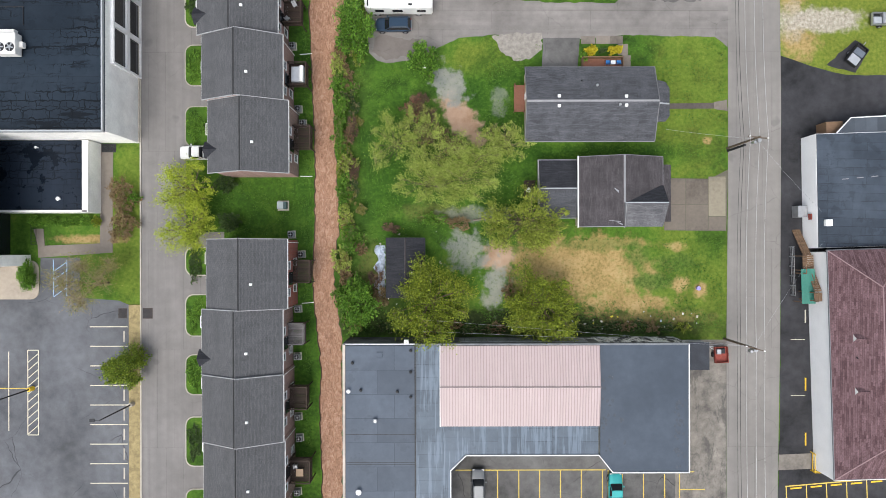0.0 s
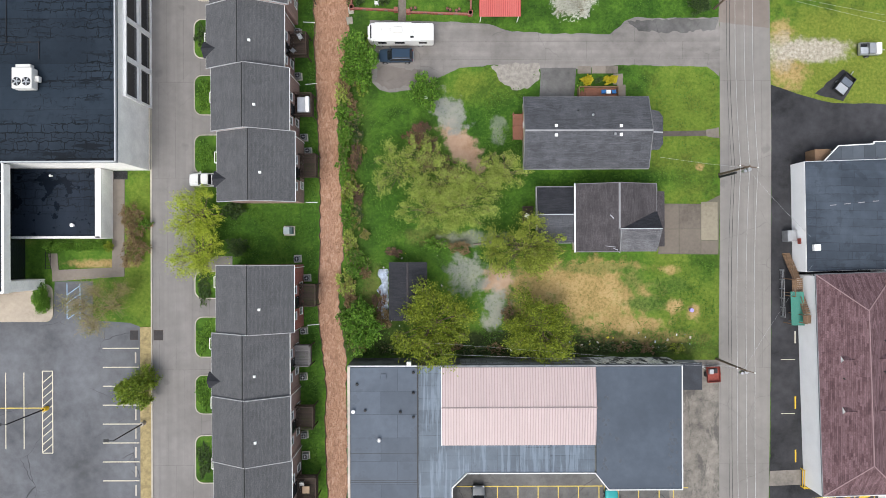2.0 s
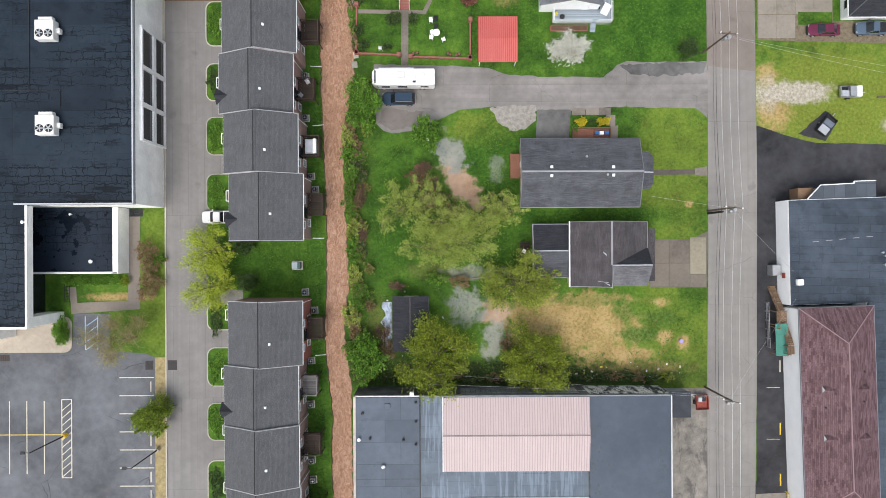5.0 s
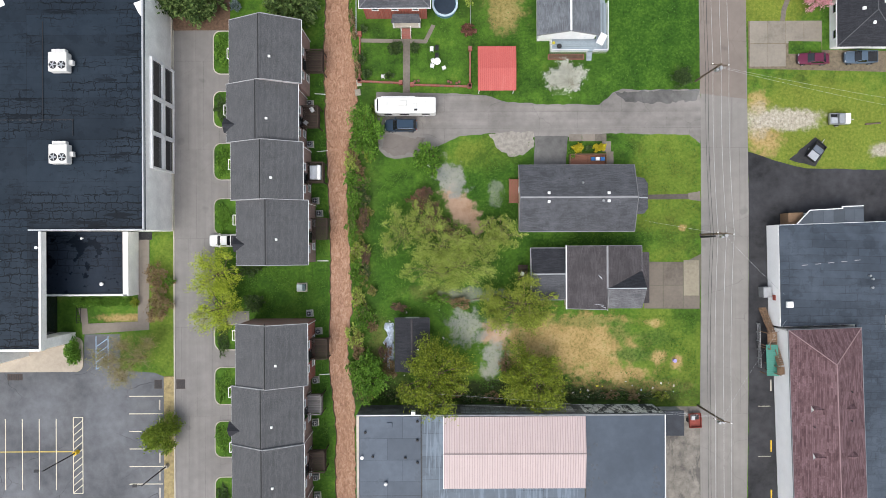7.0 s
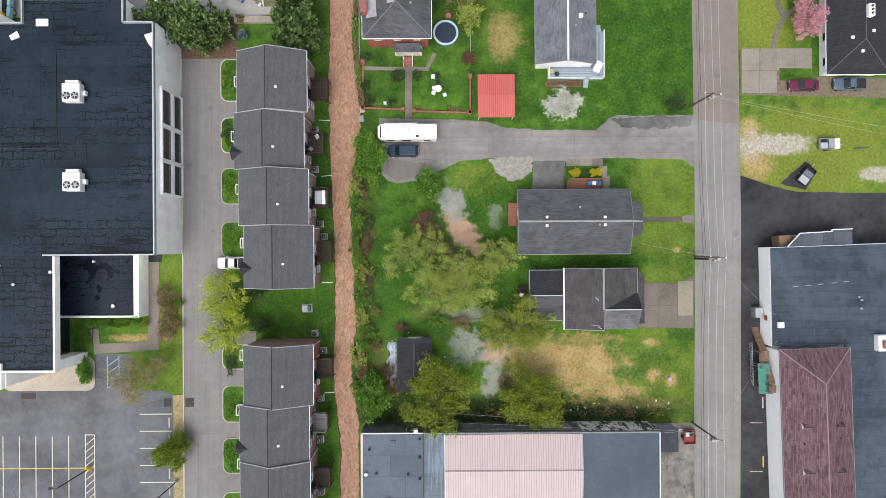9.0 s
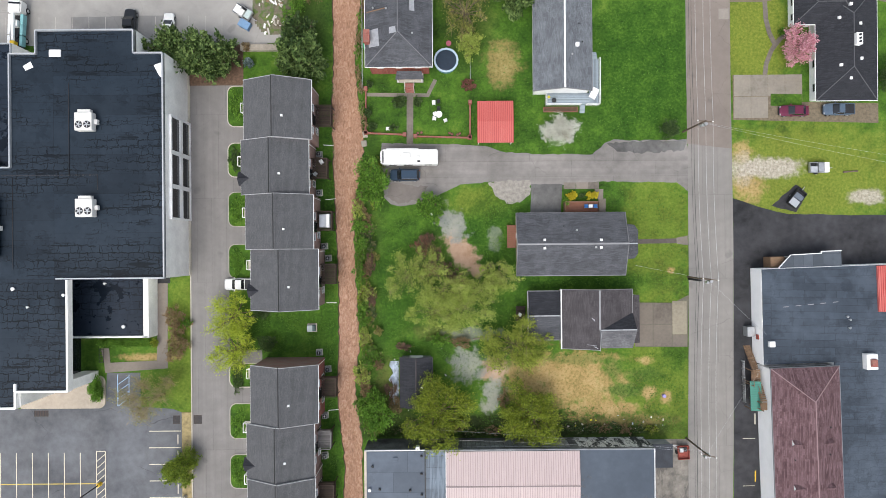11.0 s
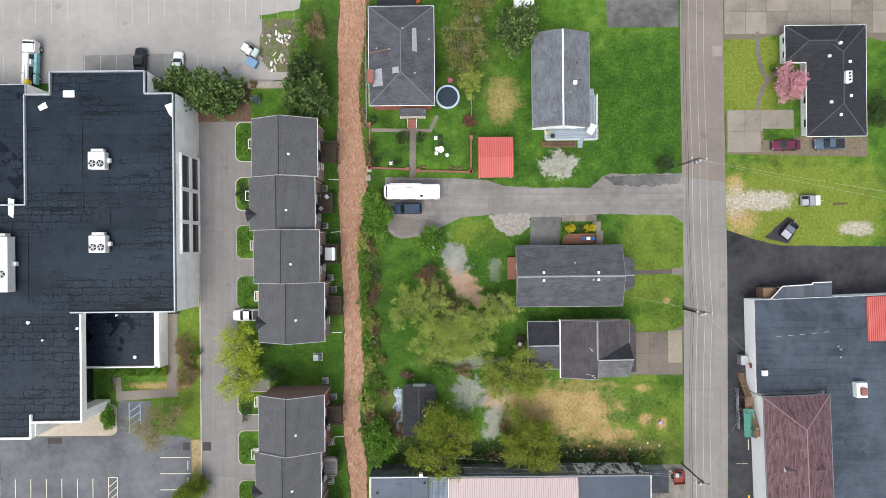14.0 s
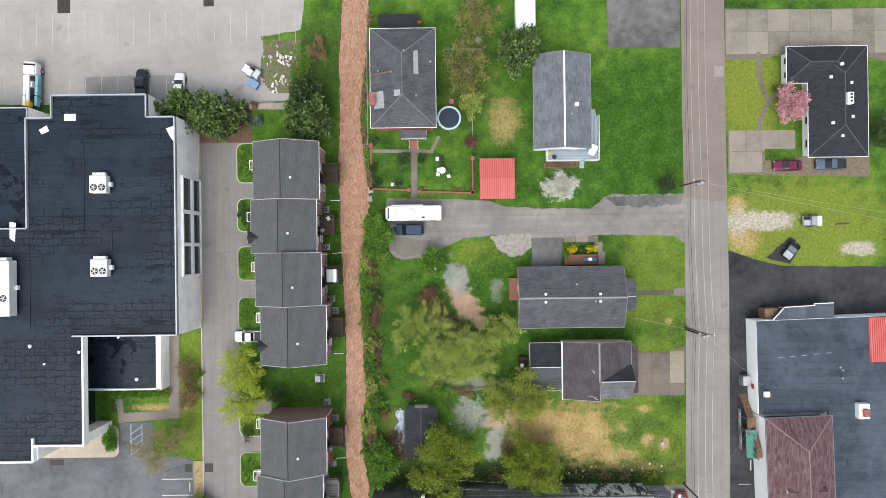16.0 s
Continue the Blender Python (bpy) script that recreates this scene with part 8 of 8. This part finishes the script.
def tree(name, x, y, blobs, n, size, leaf, label, category="tree", trunk=0.18, bark=None, limbs=True, seed=1, shell=0.45, twigs=0, group="", loose=0.17):
    """blobs: ellipsoids of the crown, as x, y, z, rx, ry, rz from the foot."""
    rng, rnd_ = np.random.default_rng(seed), random.Random(seed)
    ob = thing(name, pose(x, y, 0), label, category, group)
    b = bmesh.new()
    top = max(q[2] for q in blobs)
    fork = Vector((rnd_.uniform(-0.2, 0.2), rnd_.uniform(-0.2, 0.2), max(0.25, top * 0.42)))
    tube(b, (0, 0, -0.1), fork, trunk * 1.3, trunk * 0.85, 8)
    if limbs:
        for q in blobs:
            mid = fork.lerp(Vector(q[:3]), 0.5) + Vector((rnd_.uniform(-0.3, 0.3), rnd_.uniform(-0.3, 0.3), 0.1))
            tube(b, fork, mid, trunk * 0.6, trunk * 0.4, 6), tube(b, mid, q[:3], trunk * 0.4, trunk * 0.15, 6)
            for _ in range(5):
                a = Vector(q[:3]).lerp(mid, rnd_.random() * 0.6)
                e = Vector(q[:3]) + Vector((rnd_.uniform(-1, 1) * q[3], rnd_.uniform(-1, 1) * q[4], rnd_.uniform(-0.3, 0.9) * q[5])) * 0.8
                tube(b, a, e, trunk * 0.16, trunk * 0.04, 4)
    part("trunk", b, bark or BARK, ob)
    if twigs:
        b = bmesh.new()
        for _ in range(twigs):
            q = rnd_.choice(blobs)
            a = Vector(q[:3]) + Vector([rnd_.uniform(-0.5, 0.5) * k for k in q[3:6]])
            e = Vector(q[:3]) + Vector((rnd_.uniform(-1, 1) * q[3], rnd_.uniform(-1, 1) * q[4], rnd_.uniform(-0.4, 1) * q[5]))
            tube(b, a, e, 0.03, 0.01, 3)
        tagged(part("twig_mass", b, bark if bark is DARKTWIG else TWIG, ob), kind="stuff")
    if n:
        p = crown_points(rng, blobs, n, shell, loose=loose)
        p[:, 2] = np.maximum(p[:, 2], 0.05)
        me = leaf_mesh("crown", p, size * rng.uniform(0.55, 1.3, len(p)), leaf, rng)
        c = new("crown", me)
        c.parent = ob
    return ob


def puff(rx, ry, h, n, seed, spread=0.62, low=0.35, core=0.62):
    """Ellipsoids for an uneven crown of radius rx, ry and height h."""
    r = random.Random(seed)
    out = [(0, 0, h * 0.62, rx * core, ry * core, h * 0.36)]
    for k in range(n * 2):
        a = 3.1416 * k / n + r.uniform(-0.4, 0.4)
        d = spread * r.uniform(0.55, 1.4)
        f = r.uniform(0.16, 0.42)
        out.append((rx * d * math.cos(a), ry * d * math.sin(a), h * r.uniform(low, 0.75), rx * f, ry * f, h * r.uniform(0.2, 0.3)))
    return out


# broad trees
BROAD = [
    # x, y, rx, ry, height, leaves, leaf size, leaf, label
    (-34.9, 8.4, 4.2, 3.7, 6.0, 4300, 0.14, LEAF_LIME, "lime-green young tree beside the lane"),
    (-34.6, 3.2, 4.0, 3.9, 6.0, 4300, 0.14, LEAF_LIME, "lime-green young tree with an open crown"),
    (11.6, 3.5, 4.9, 4.0, 6.5, 9500, 0.15, LEAF_MOSS, "yellow-green spring tree behind the house"),
    (-1.7, -7.0, 4.9, 4.7, 7.5, 11500, 0.17, LEAF_OLIVE, "dense olive-green tree near the long building"),
    (13.3, -7.4, 4.5, 4.2, 7.0, 10000, 0.17, LEAF_OLIVE, "round olive-green tree near the back fence"),
    (-2.6, 25.6, 2.2, 2.6, 4.0, 3400, 0.22, LEAF_GREEN, "bright green small tree at the turnaround"),
    (-44.1, -16.3, 2.9, 2.7, 5.5, 7000, 0.16, LEAF_MEADOW, "rounded green tree in the planting strip"),
    (7.4, 15.0, 2.2, 2.4, 5.0, 1500, 0.16, LEAF_SPRING, "pale spring tree with sparse leaves"),
    (-11.9, 30.0, 2.9, 4.4, 5.0, 5200, 0.2, LEAF_GREEN, "leafy green tree leaning over the creek bank"),
    (-11.7, -7.6, 2.6, 3.6, 4.5, 4800, 0.21, LEAF_GREEN, "leafy green thicket tree beside the creek"),
    (3.9, 52.6, 2.1, 2.5, 4.5, 2300, 0.18, LEAF_SPRING, "yellow-green young tree beside the pool"),
    (3.2, 57.8, 3.8, 4.8, 6.0, 3000, 0.14, LEAF_BUD, "brownish budding tree in the back garden"),
    (4.9, 66.5, 4.4, 4.6, 6.0, 3000, 0.14, LEAF_BUD, "brownish budding tree behind the gardens"),
]
for k, (x, y, rx, ry, h, n, s, lf, lab) in enumerate(BROAD):
    tree("tree", x, y, puff(rx, ry, h, 9, 40 + k) if lf not in (LEAF_OLIVE, LEAF_MOSS) else puff(rx, ry, h, 15, 40 + k, 0.78, 0.4, 0.42), int(n * 1.5), s * 0.95, lf, lab, seed=100 + k, twigs=120 if lf is LEAF_BUD else 25, trunk=0.2, loose=0.2)
# open tree of the thicket in the middle yard: wide, thin crown
MIDDLE = [(-6.6, 14.6, 2.7, 3.0, 5.0, 1700), (-3.2, 16.6, 2.4, 3.2, 5.0, 1300), (-0.6, 12.6, 3.6, 2.8, 7.0, 2600), (2.4, 9.6, 4.6, 3.2, 7.5, 3600), (-2.0, 8.8, 3.4, 2.6, 6.5, 2300), (5.0, 12.6, 2.8, 2.2, 6.5, 1500), (9.0, 14.4, 2.4, 2.3, 5.5, 1300)]
for k, (x, y, rx, ry, h, n) in enumerate(MIDDLE):
    tree("tree", x, y, puff(rx * 1.15, ry * 1.15, h, 9, 70 + k, 0.75, 0.45), int(n * 3.4), 0.1, LEAF_SPRING, "thin-crowned spring tree of pale yellow-green leaves", seed=140 + k, twigs=50, trunk=0.1, bark=BARK, shell=0.6, loose=0.21)
# evergreens
for k, (x, y, rx, ry, h, n, lf) in enumerate(((-44.2, 51.5, 3.6, 3.2, 6.5, 6500, LEAF_PINE), (-39.6, 50.6, 4.4, 3.6, 7.0, 8500, LEAF_PINE), (-36.2, 51.0, 2.6, 2.8, 5.0, 3600, LEAF_PINE), (-22.9, 49.4, 3.8, 4.4, 8.0, 9500, LEAF_PINE), (-23.6, 54.4, 2.8, 3.2, 6.0, 4200, LEAF_DARK), (11.6, 61.0, 3.4, 3.9, 7.5, 8500, LEAF_PINE))):
    tree("evergreen_tree", x, y, puff(rx, ry, h, 11, 90 + k, 0.6, 0.25) + [(0, 0, h * 0.88, rx * 0.35, ry * 0.35, h * 0.15)], int(n * 0.9), 0.34, lf, "dense dark evergreen tree with drooping sprays", "evergreen tree", seed=170 + k, trunk=0.2, shell=0.3)
# bare and budding growth
tree("tree", -47.4, -4.6, [(-1.4, -0.4, 4.2, 2.8, 2.4, 1.2), (-3.6, 0.3, 4.6, 2.6, 2.4, 1.0), (0.9, 0.8, 3.6, 2.4, 2.4, 1.2), (-1.8, -2.2, 4.2, 2.2, 2.0, 1.0), (-1.6, 2.4, 4.0, 2.2, 1.9, 1.0), (2.2, 2.6, 3.4, 1.6, 1.5, 0.9)], 4800, 0.1, LEAF_BUD, "leaning thin tree with nearly bare pale twigs", seed=201, twigs=420, trunk=0.16, bark=BARK)
for k, (x, y, rx, ry, h, n, lf, lab) in enumerate(((-44.8, 3.9, 2.3, 2.7, 2.2, 2600, LEAF_BROWN, "brown leafless hedge shrub by the lane"), (-45.0, 7.8, 2.2, 2.3, 2.2, 2200, LEAF_BROWN, "brown leafless shrub by the lane"), (-43.3, 7.4, 0.95, 0.95, 1.6, 900, LEAF_GREEN, "small fresh green shrub by the lane"),
    (-4.0, 19.8, 1.8, 2.0, 1.8, 1200, LEAF_RUSSET, "russet bramble shrub in the thicket"), (-2.7, 15.9, 1.5, 1.8, 1.5, 900, LEAF_BROWN, "brown bramble shrub in the thicket"), (0.9, 14.6, 1.4, 1.6, 1.6, 700, LEAF_BROWN, "brown dead brush beside the silt"), (-1.2, 4.0, 2.2, 1.3, 1.6, 1500, LEAF_GREEN, "low green bramble beside the garage"), (2.4, 3.7, 2.0, 1.1, 1.2, 900, LEAF_BROWN, "low brown brush beside the puddle"),
    (-8.6, -6.6, 1.5, 1.9, 1.6, 900, LEAF_BROWN, "brown brush beside the old garage"), (9.3, -5.9, 1.2, 1.8, 1.2, 600, LEAF_BROWN, "grey-brown brush at the puddle's edge"), (-33.0, 53.0, 0.9, 0.9, 1.6, 700, LEAF_BROWN, "russet shrub beside the retaining wall"), (-24.4, 60.6, 2.0, 3.2, 2.5, 2400, LEAF_GREEN, "tangled green shrub on the mound"), (-22.2, 62.5, 1.8, 3.0, 2.5, 1500, LEAF_BROWN, "tangled brown shrub above the creek"), (-25.8, 57.6, 1.6, 2.2, 2.2, 1700, LEAF_GREEN, "leafy shrub beside the mound"))):
    tree("shrub", x, y, puff(rx, ry, h, 6, 210 + k, 0.6, 0.3), n, 0.14, lf, lab, "shrub", 0.05, limbs=False, seed=230 + k, twigs=150 if lf in (LEAF_BROWN, LEAF_RUSSET) else 30)
# bare brown brush at the heart of the thicket
for k, (x, y, rx, ry, h) in enumerate(((-3.3, 20.6, 1.6, 2.0, 2.4), (-2.0, 18.4, 1.5, 2.0, 2.4), (-0.6, 16.2, 1.7, 1.8, 2.6), (1.2, 14.8, 1.8, 1.5, 2.6), (2.8, 13.6, 1.4, 1.2, 2.2), (-12.6, 17.0, 1.0, 2.2, 1.8), (-12.4, 11.2, 1.0, 2.0, 1.6), (-9.5, -4.2, 1.3, 2.0, 1.6), (-7.4, 3.0, 1.6, 1.0, 1.0))):
    tree("dead_brush", x, y, puff(rx, ry, h, 5, 500 + k, 0.55, 0.3), 420, 0.1, LEAF_BROWN, "tangled bare brown brush in the thicket", "brush", 0.06, bark=DARKTWIG, limbs=True, seed=520 + k, twigs=330, group="bare brush")
# tidy shrubs
TIDY = [(-30.2, 9.2, 1.9, 1.8, 2.2, 2600, LEAF_DARK, "dark rounded shrub at the townhouse gable"), (-29.8, 3.8, 1.9, 1.9, 2.4, 2800, LEAF_DARK, "dark rounded shrub on the lawn"), (-58.3, -3.9, 1.5, 2.7, 2.0, 6500, LEAF_GREEN, "dense green shrub on the forecourt"),
        (20.8, 27.8, 1.2, 1.1, 1.3, 2000, LEAF_GOLD, "golden-yellow rounded garden shrub"), (24.2, 27.9, 1.5, 0.9, 1.4, 1900, LEAF_GOLD, "golden-yellow spreading garden shrub"), (22.5, 27.9, 0.7, 0.6, 1.0, 600, LEAF_DARK, "small dark green garden shrub"), (19.9, 27.0, 0.6, 1.0, 1.2, 800, LEAF_GREEN, "small green shrub beside the deck"),
        (37.0, 38.6, 2.2, 2.1, 2.8, 3600, LEAF_DARK, "dark round shrub beside a utility pole"), (72.6, 46.8, 2.2, 3.4, 4.0, 4200, LEAF_DARK, "dark shrub beside the bungalow"), (3.75, 46.2, 1.6, 1.6, 1.8, 1500, LEAF_RUSSET, "dark red ornamental shrub"), (-7.7, 43.7, 1.5, 1.5, 1.6, 2300, LEAF_DARK, "dark clipped shrub beside the path"), (-4.7, 43.7, 1.1, 1.2, 1.3, 1500, LEAF_DARK, "dark clipped shrub beside the path"),
        (-12.2, 39.6, 1.1, 1.0, 1.2, 1300, LEAF_DARK, "dark shrub inside the garden wall"), (-8.8, 39.4, 1.2, 0.7, 1.1, 1200, LEAF_DARK, "dark shrub inside the garden wall"), (-12.9, 42.0, 0.7, 1.3, 1.2, 1100, LEAF_DARK, "dark shrub inside the garden wall"), (-12.6, 46.6, 0.8, 0.9, 1.2, 900, LEAF_DARK, "dark shrub at the house corner"), (56.0, 54.9, 0.8, 0.7, 1.0, 700, LEAF_GREEN, "small green shrub by the bungalow"), (-32.6, 50.2, 1.0, 1.3, 2.4, 1400, foliage("blue_spruce_needles", (0.05, 0.075, 0.075), (0.12, 0.17, 0.17), (0.22, 0.28, 0.28), 0.1), "blue-grey spruce shrub among evergreens")]
for k, (x, y, rx, ry, h, n, lf, lab) in enumerate(TIDY):
    tree("shrub", x, y, puff(rx * 0.9, ry * 0.9, h, 7, 260 + k, 0.5, 0.35), n, 0.13, lf, lab, "shrub", 0.05, limbs=False, seed=280 + k, shell=0.3)
for k in range(7):
    tree("hedge_ball", -57.3 + 1.45 * k, 4.0, puff(1.0, 0.95, 1.4, 6, 300 + k, 0.45, 0.4), 1900, 0.1, LEAF_GREEN if k < 6 else LEAF_OLIVE, "clipped round green shrub in a row by the store", "shrub", 0.04, limbs=False, seed=310 + k, shell=0.25, group="clipped shrubs by the store")
for k, y in enumerate((34.2, 26.1, 17.4, -1.7, -9.3, -17.7, -27.2, 43.4)):
    tree("low_hedge", -35.0, y, puff(1.2, 2.3, 0.5, 8, 600 + k, 0.7, 0.4), 2600, 0.11, LEAF_GREEN if k % 3 else LEAF_DARK, "low spreading green shrub on a grass island", "shrub", 0.04, limbs=False, seed=620 + k, shell=0.4, group="shrubs on the grass islands")
# blossom
tree("cherry_tree", 57.5, 51.8, puff(2.9, 3.2, 4.5, 8, 330, 0.62, 0.4, 0.72), 5600, 0.16, BLOOM_PINK, "pink blossoming cherry tree before the bungalow", "tree", 0.14, seed=331, twigs=120)
tree("blossom_tree", 18.6, 38.4, puff(2.9, 2.8, 4.2, 11, 340, 0.55, 0.45, 0.8), 11000, 0.13, BLOOM_WHITE, "white blossoming tree on the lawn", "tree", 0.14, seed=341, twigs=160)
# hedge growth along the creek banks
rb = random.Random(17)
for k in range(19):
    y = -9 + 2.3 * k + rb.uniform(-0.6, 0.6)
    x = bank_x(EAST_BANK, y) + rb.uniform(0.6, 2.0)
    lf = rb.choice((LEAF_GREEN, LEAF_GREEN, LEAF_GREEN, LEAF_BROWN, LEAF_SPRING))
    tree("bank_shrub", x, y, puff(rb.uniform(1.0, 1.6), rb.uniform(1.2, 2.0), rb.uniform(1.4, 2.6), 6, 400 + k, 0.65, 0.25), 1150, 0.17, lf, "leafy green shrub on the creek bank" if lf is not LEAF_BROWN else "tangled brown shrub on the creek bank", "shrub", 0.05, limbs=False, seed=420 + k, twigs=60, group="growth on the creek bank")
for k in range(11):
    y = 40.5 + 2.8 * k + rb.uniform(-0.6, 0.6)
    x = bank_x(EAST_BANK, y) + rb.uniform(0.2, 0.6)
    tree("bank_shrub", x, y, puff(0.6, 1.5, 1.0, 5, 450 + k, 0.6, 0.25), 420, 0.13, rb.choice((LEAF_BROWN, LEAF_BROWN, LEAF_GREEN)), "tangled brown brush along the creek wall", "shrub", 0.05, limbs=False, seed=470 + k, twigs=120, group="growth on the creek bank")

for k in range(30):
    y = -10.5 + 1.5 * k + rb.uniform(-0.5, 0.5)
    x = bank_x(EAST_BANK, y) + rb.uniform(0.9, 3.4)
    lf = rb.choice((LEAF_GREEN, LEAF_MEADOW, LEAF_DARK, LEAF_BROWN, LEAF_BUD))
    tree("bank_shrub", x, y, puff(rb.uniform(0.7, 1.3), rb.uniform(0.9, 1.6), rb.uniform(0.8, 1.7), 6, 700 + k, 0.7, 0.25), 900, 0.13, lf, "tangled brown brush behind the creek bank" if lf in (LEAF_BROWN, LEAF_BUD) else "low leafy shrub behind the creek bank", "shrub", 0.05, limbs=False, seed=740 + k, twigs=90, group="growth on the creek bank")
# weeds along the back wall; their dark leaves also deepen its shade
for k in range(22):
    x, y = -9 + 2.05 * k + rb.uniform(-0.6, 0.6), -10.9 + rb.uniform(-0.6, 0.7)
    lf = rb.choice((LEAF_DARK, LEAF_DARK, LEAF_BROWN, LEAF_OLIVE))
    tree("undergrowth", x, y, puff(1.3, 0.8, 0.6, 6, 780 + k, 0.7, 0.3), 620, 0.11, lf, "low weeds along the back wall, dark as the shade there", "weeds", 0.04, limbs=False, seed=810 + k, twigs=30, group="weeds along the back wall")

# rough grass tufts, thicker near the fences, the creek and the thicket
rng = np.random.default_rng(9)
pts = []
for x0, x1, y0, y1, n in ((-14, 39.5, -11.8, 1.5, 26000), (-13.5, 12, 1, 27, 22000), (-19.8, -18.7, -33, 47, 4500), (13, 39.8, 13, 29, 7000), (-33, -19, 2, 10, 5000), (-13, 39, 38, 62, 5000)):
    p = np.column_stack([rng.uniform(x0, x1, n), rng.uniform(y0, y1, n), np.full(n, 0.05)])
    keep = np.sin(p[:, 0] * 1.3 + 2 * np.sin(p[:, 1] * 0.7)) + np.sin(p[:, 1] * 1.1 + 1.7 * np.sin(p[:, 0] * 0.5)) + rng.normal(scale=0.7, size=n) > 0.2
    for bx0, by0, bx1, by1 in ((11, 14.5, 31, 25.2), (13, 3, 31.2, 12.5), (12, -7.2, 31, 1.2), (-1, 14.5, 6, 27), (-2, 19.5, 4, 27), (0.5, -8, 10.8, 6.2), (1, -8, 10.5, 5.5), (-8, -7, -2.3, 1.6), (31, 2.4, 41, 10.5), (-11, 26, 3, 36), (3, 29, 20, 31), (14, 25, 20, 30), (-13, 47, -2, 63), (14, 41, 25.5, 60), (4.8, 35.5, 11.1, 42.8), (-1.9, 48.4, 2.1, 52.4), (19, 25, 26.5, 30.5), (48, 28.5, 60, 34), (31, 19.6, 40, 20.8), (-6.8, 36, -5.2, 46), (47, 24, 60, 27.8), (59, 24, 76, 25.2)):
        keep &= ~((p[:, 0] > bx0) & (p[:, 0] < bx1) & (p[:, 1] > by0) & (p[:, 1] < by1))
    pts.append(p[keep])
pts = np.concatenate(pts)
TUFT = foliage("grass_tufts", (0.028, 0.075, 0.009), (0.06, 0.14, 0.016), (0.105, 0.2, 0.026), 0.12)
tuft = new("grass_tufts", leaf_mesh("grass_tufts", pts, 0.11 * rng.uniform(0.6, 1.6, len(pts)), TUFT, rng, 1.4, 0.0))
tagged(tuft, "short tufts of rough green grass", "grass", kind="stuff")
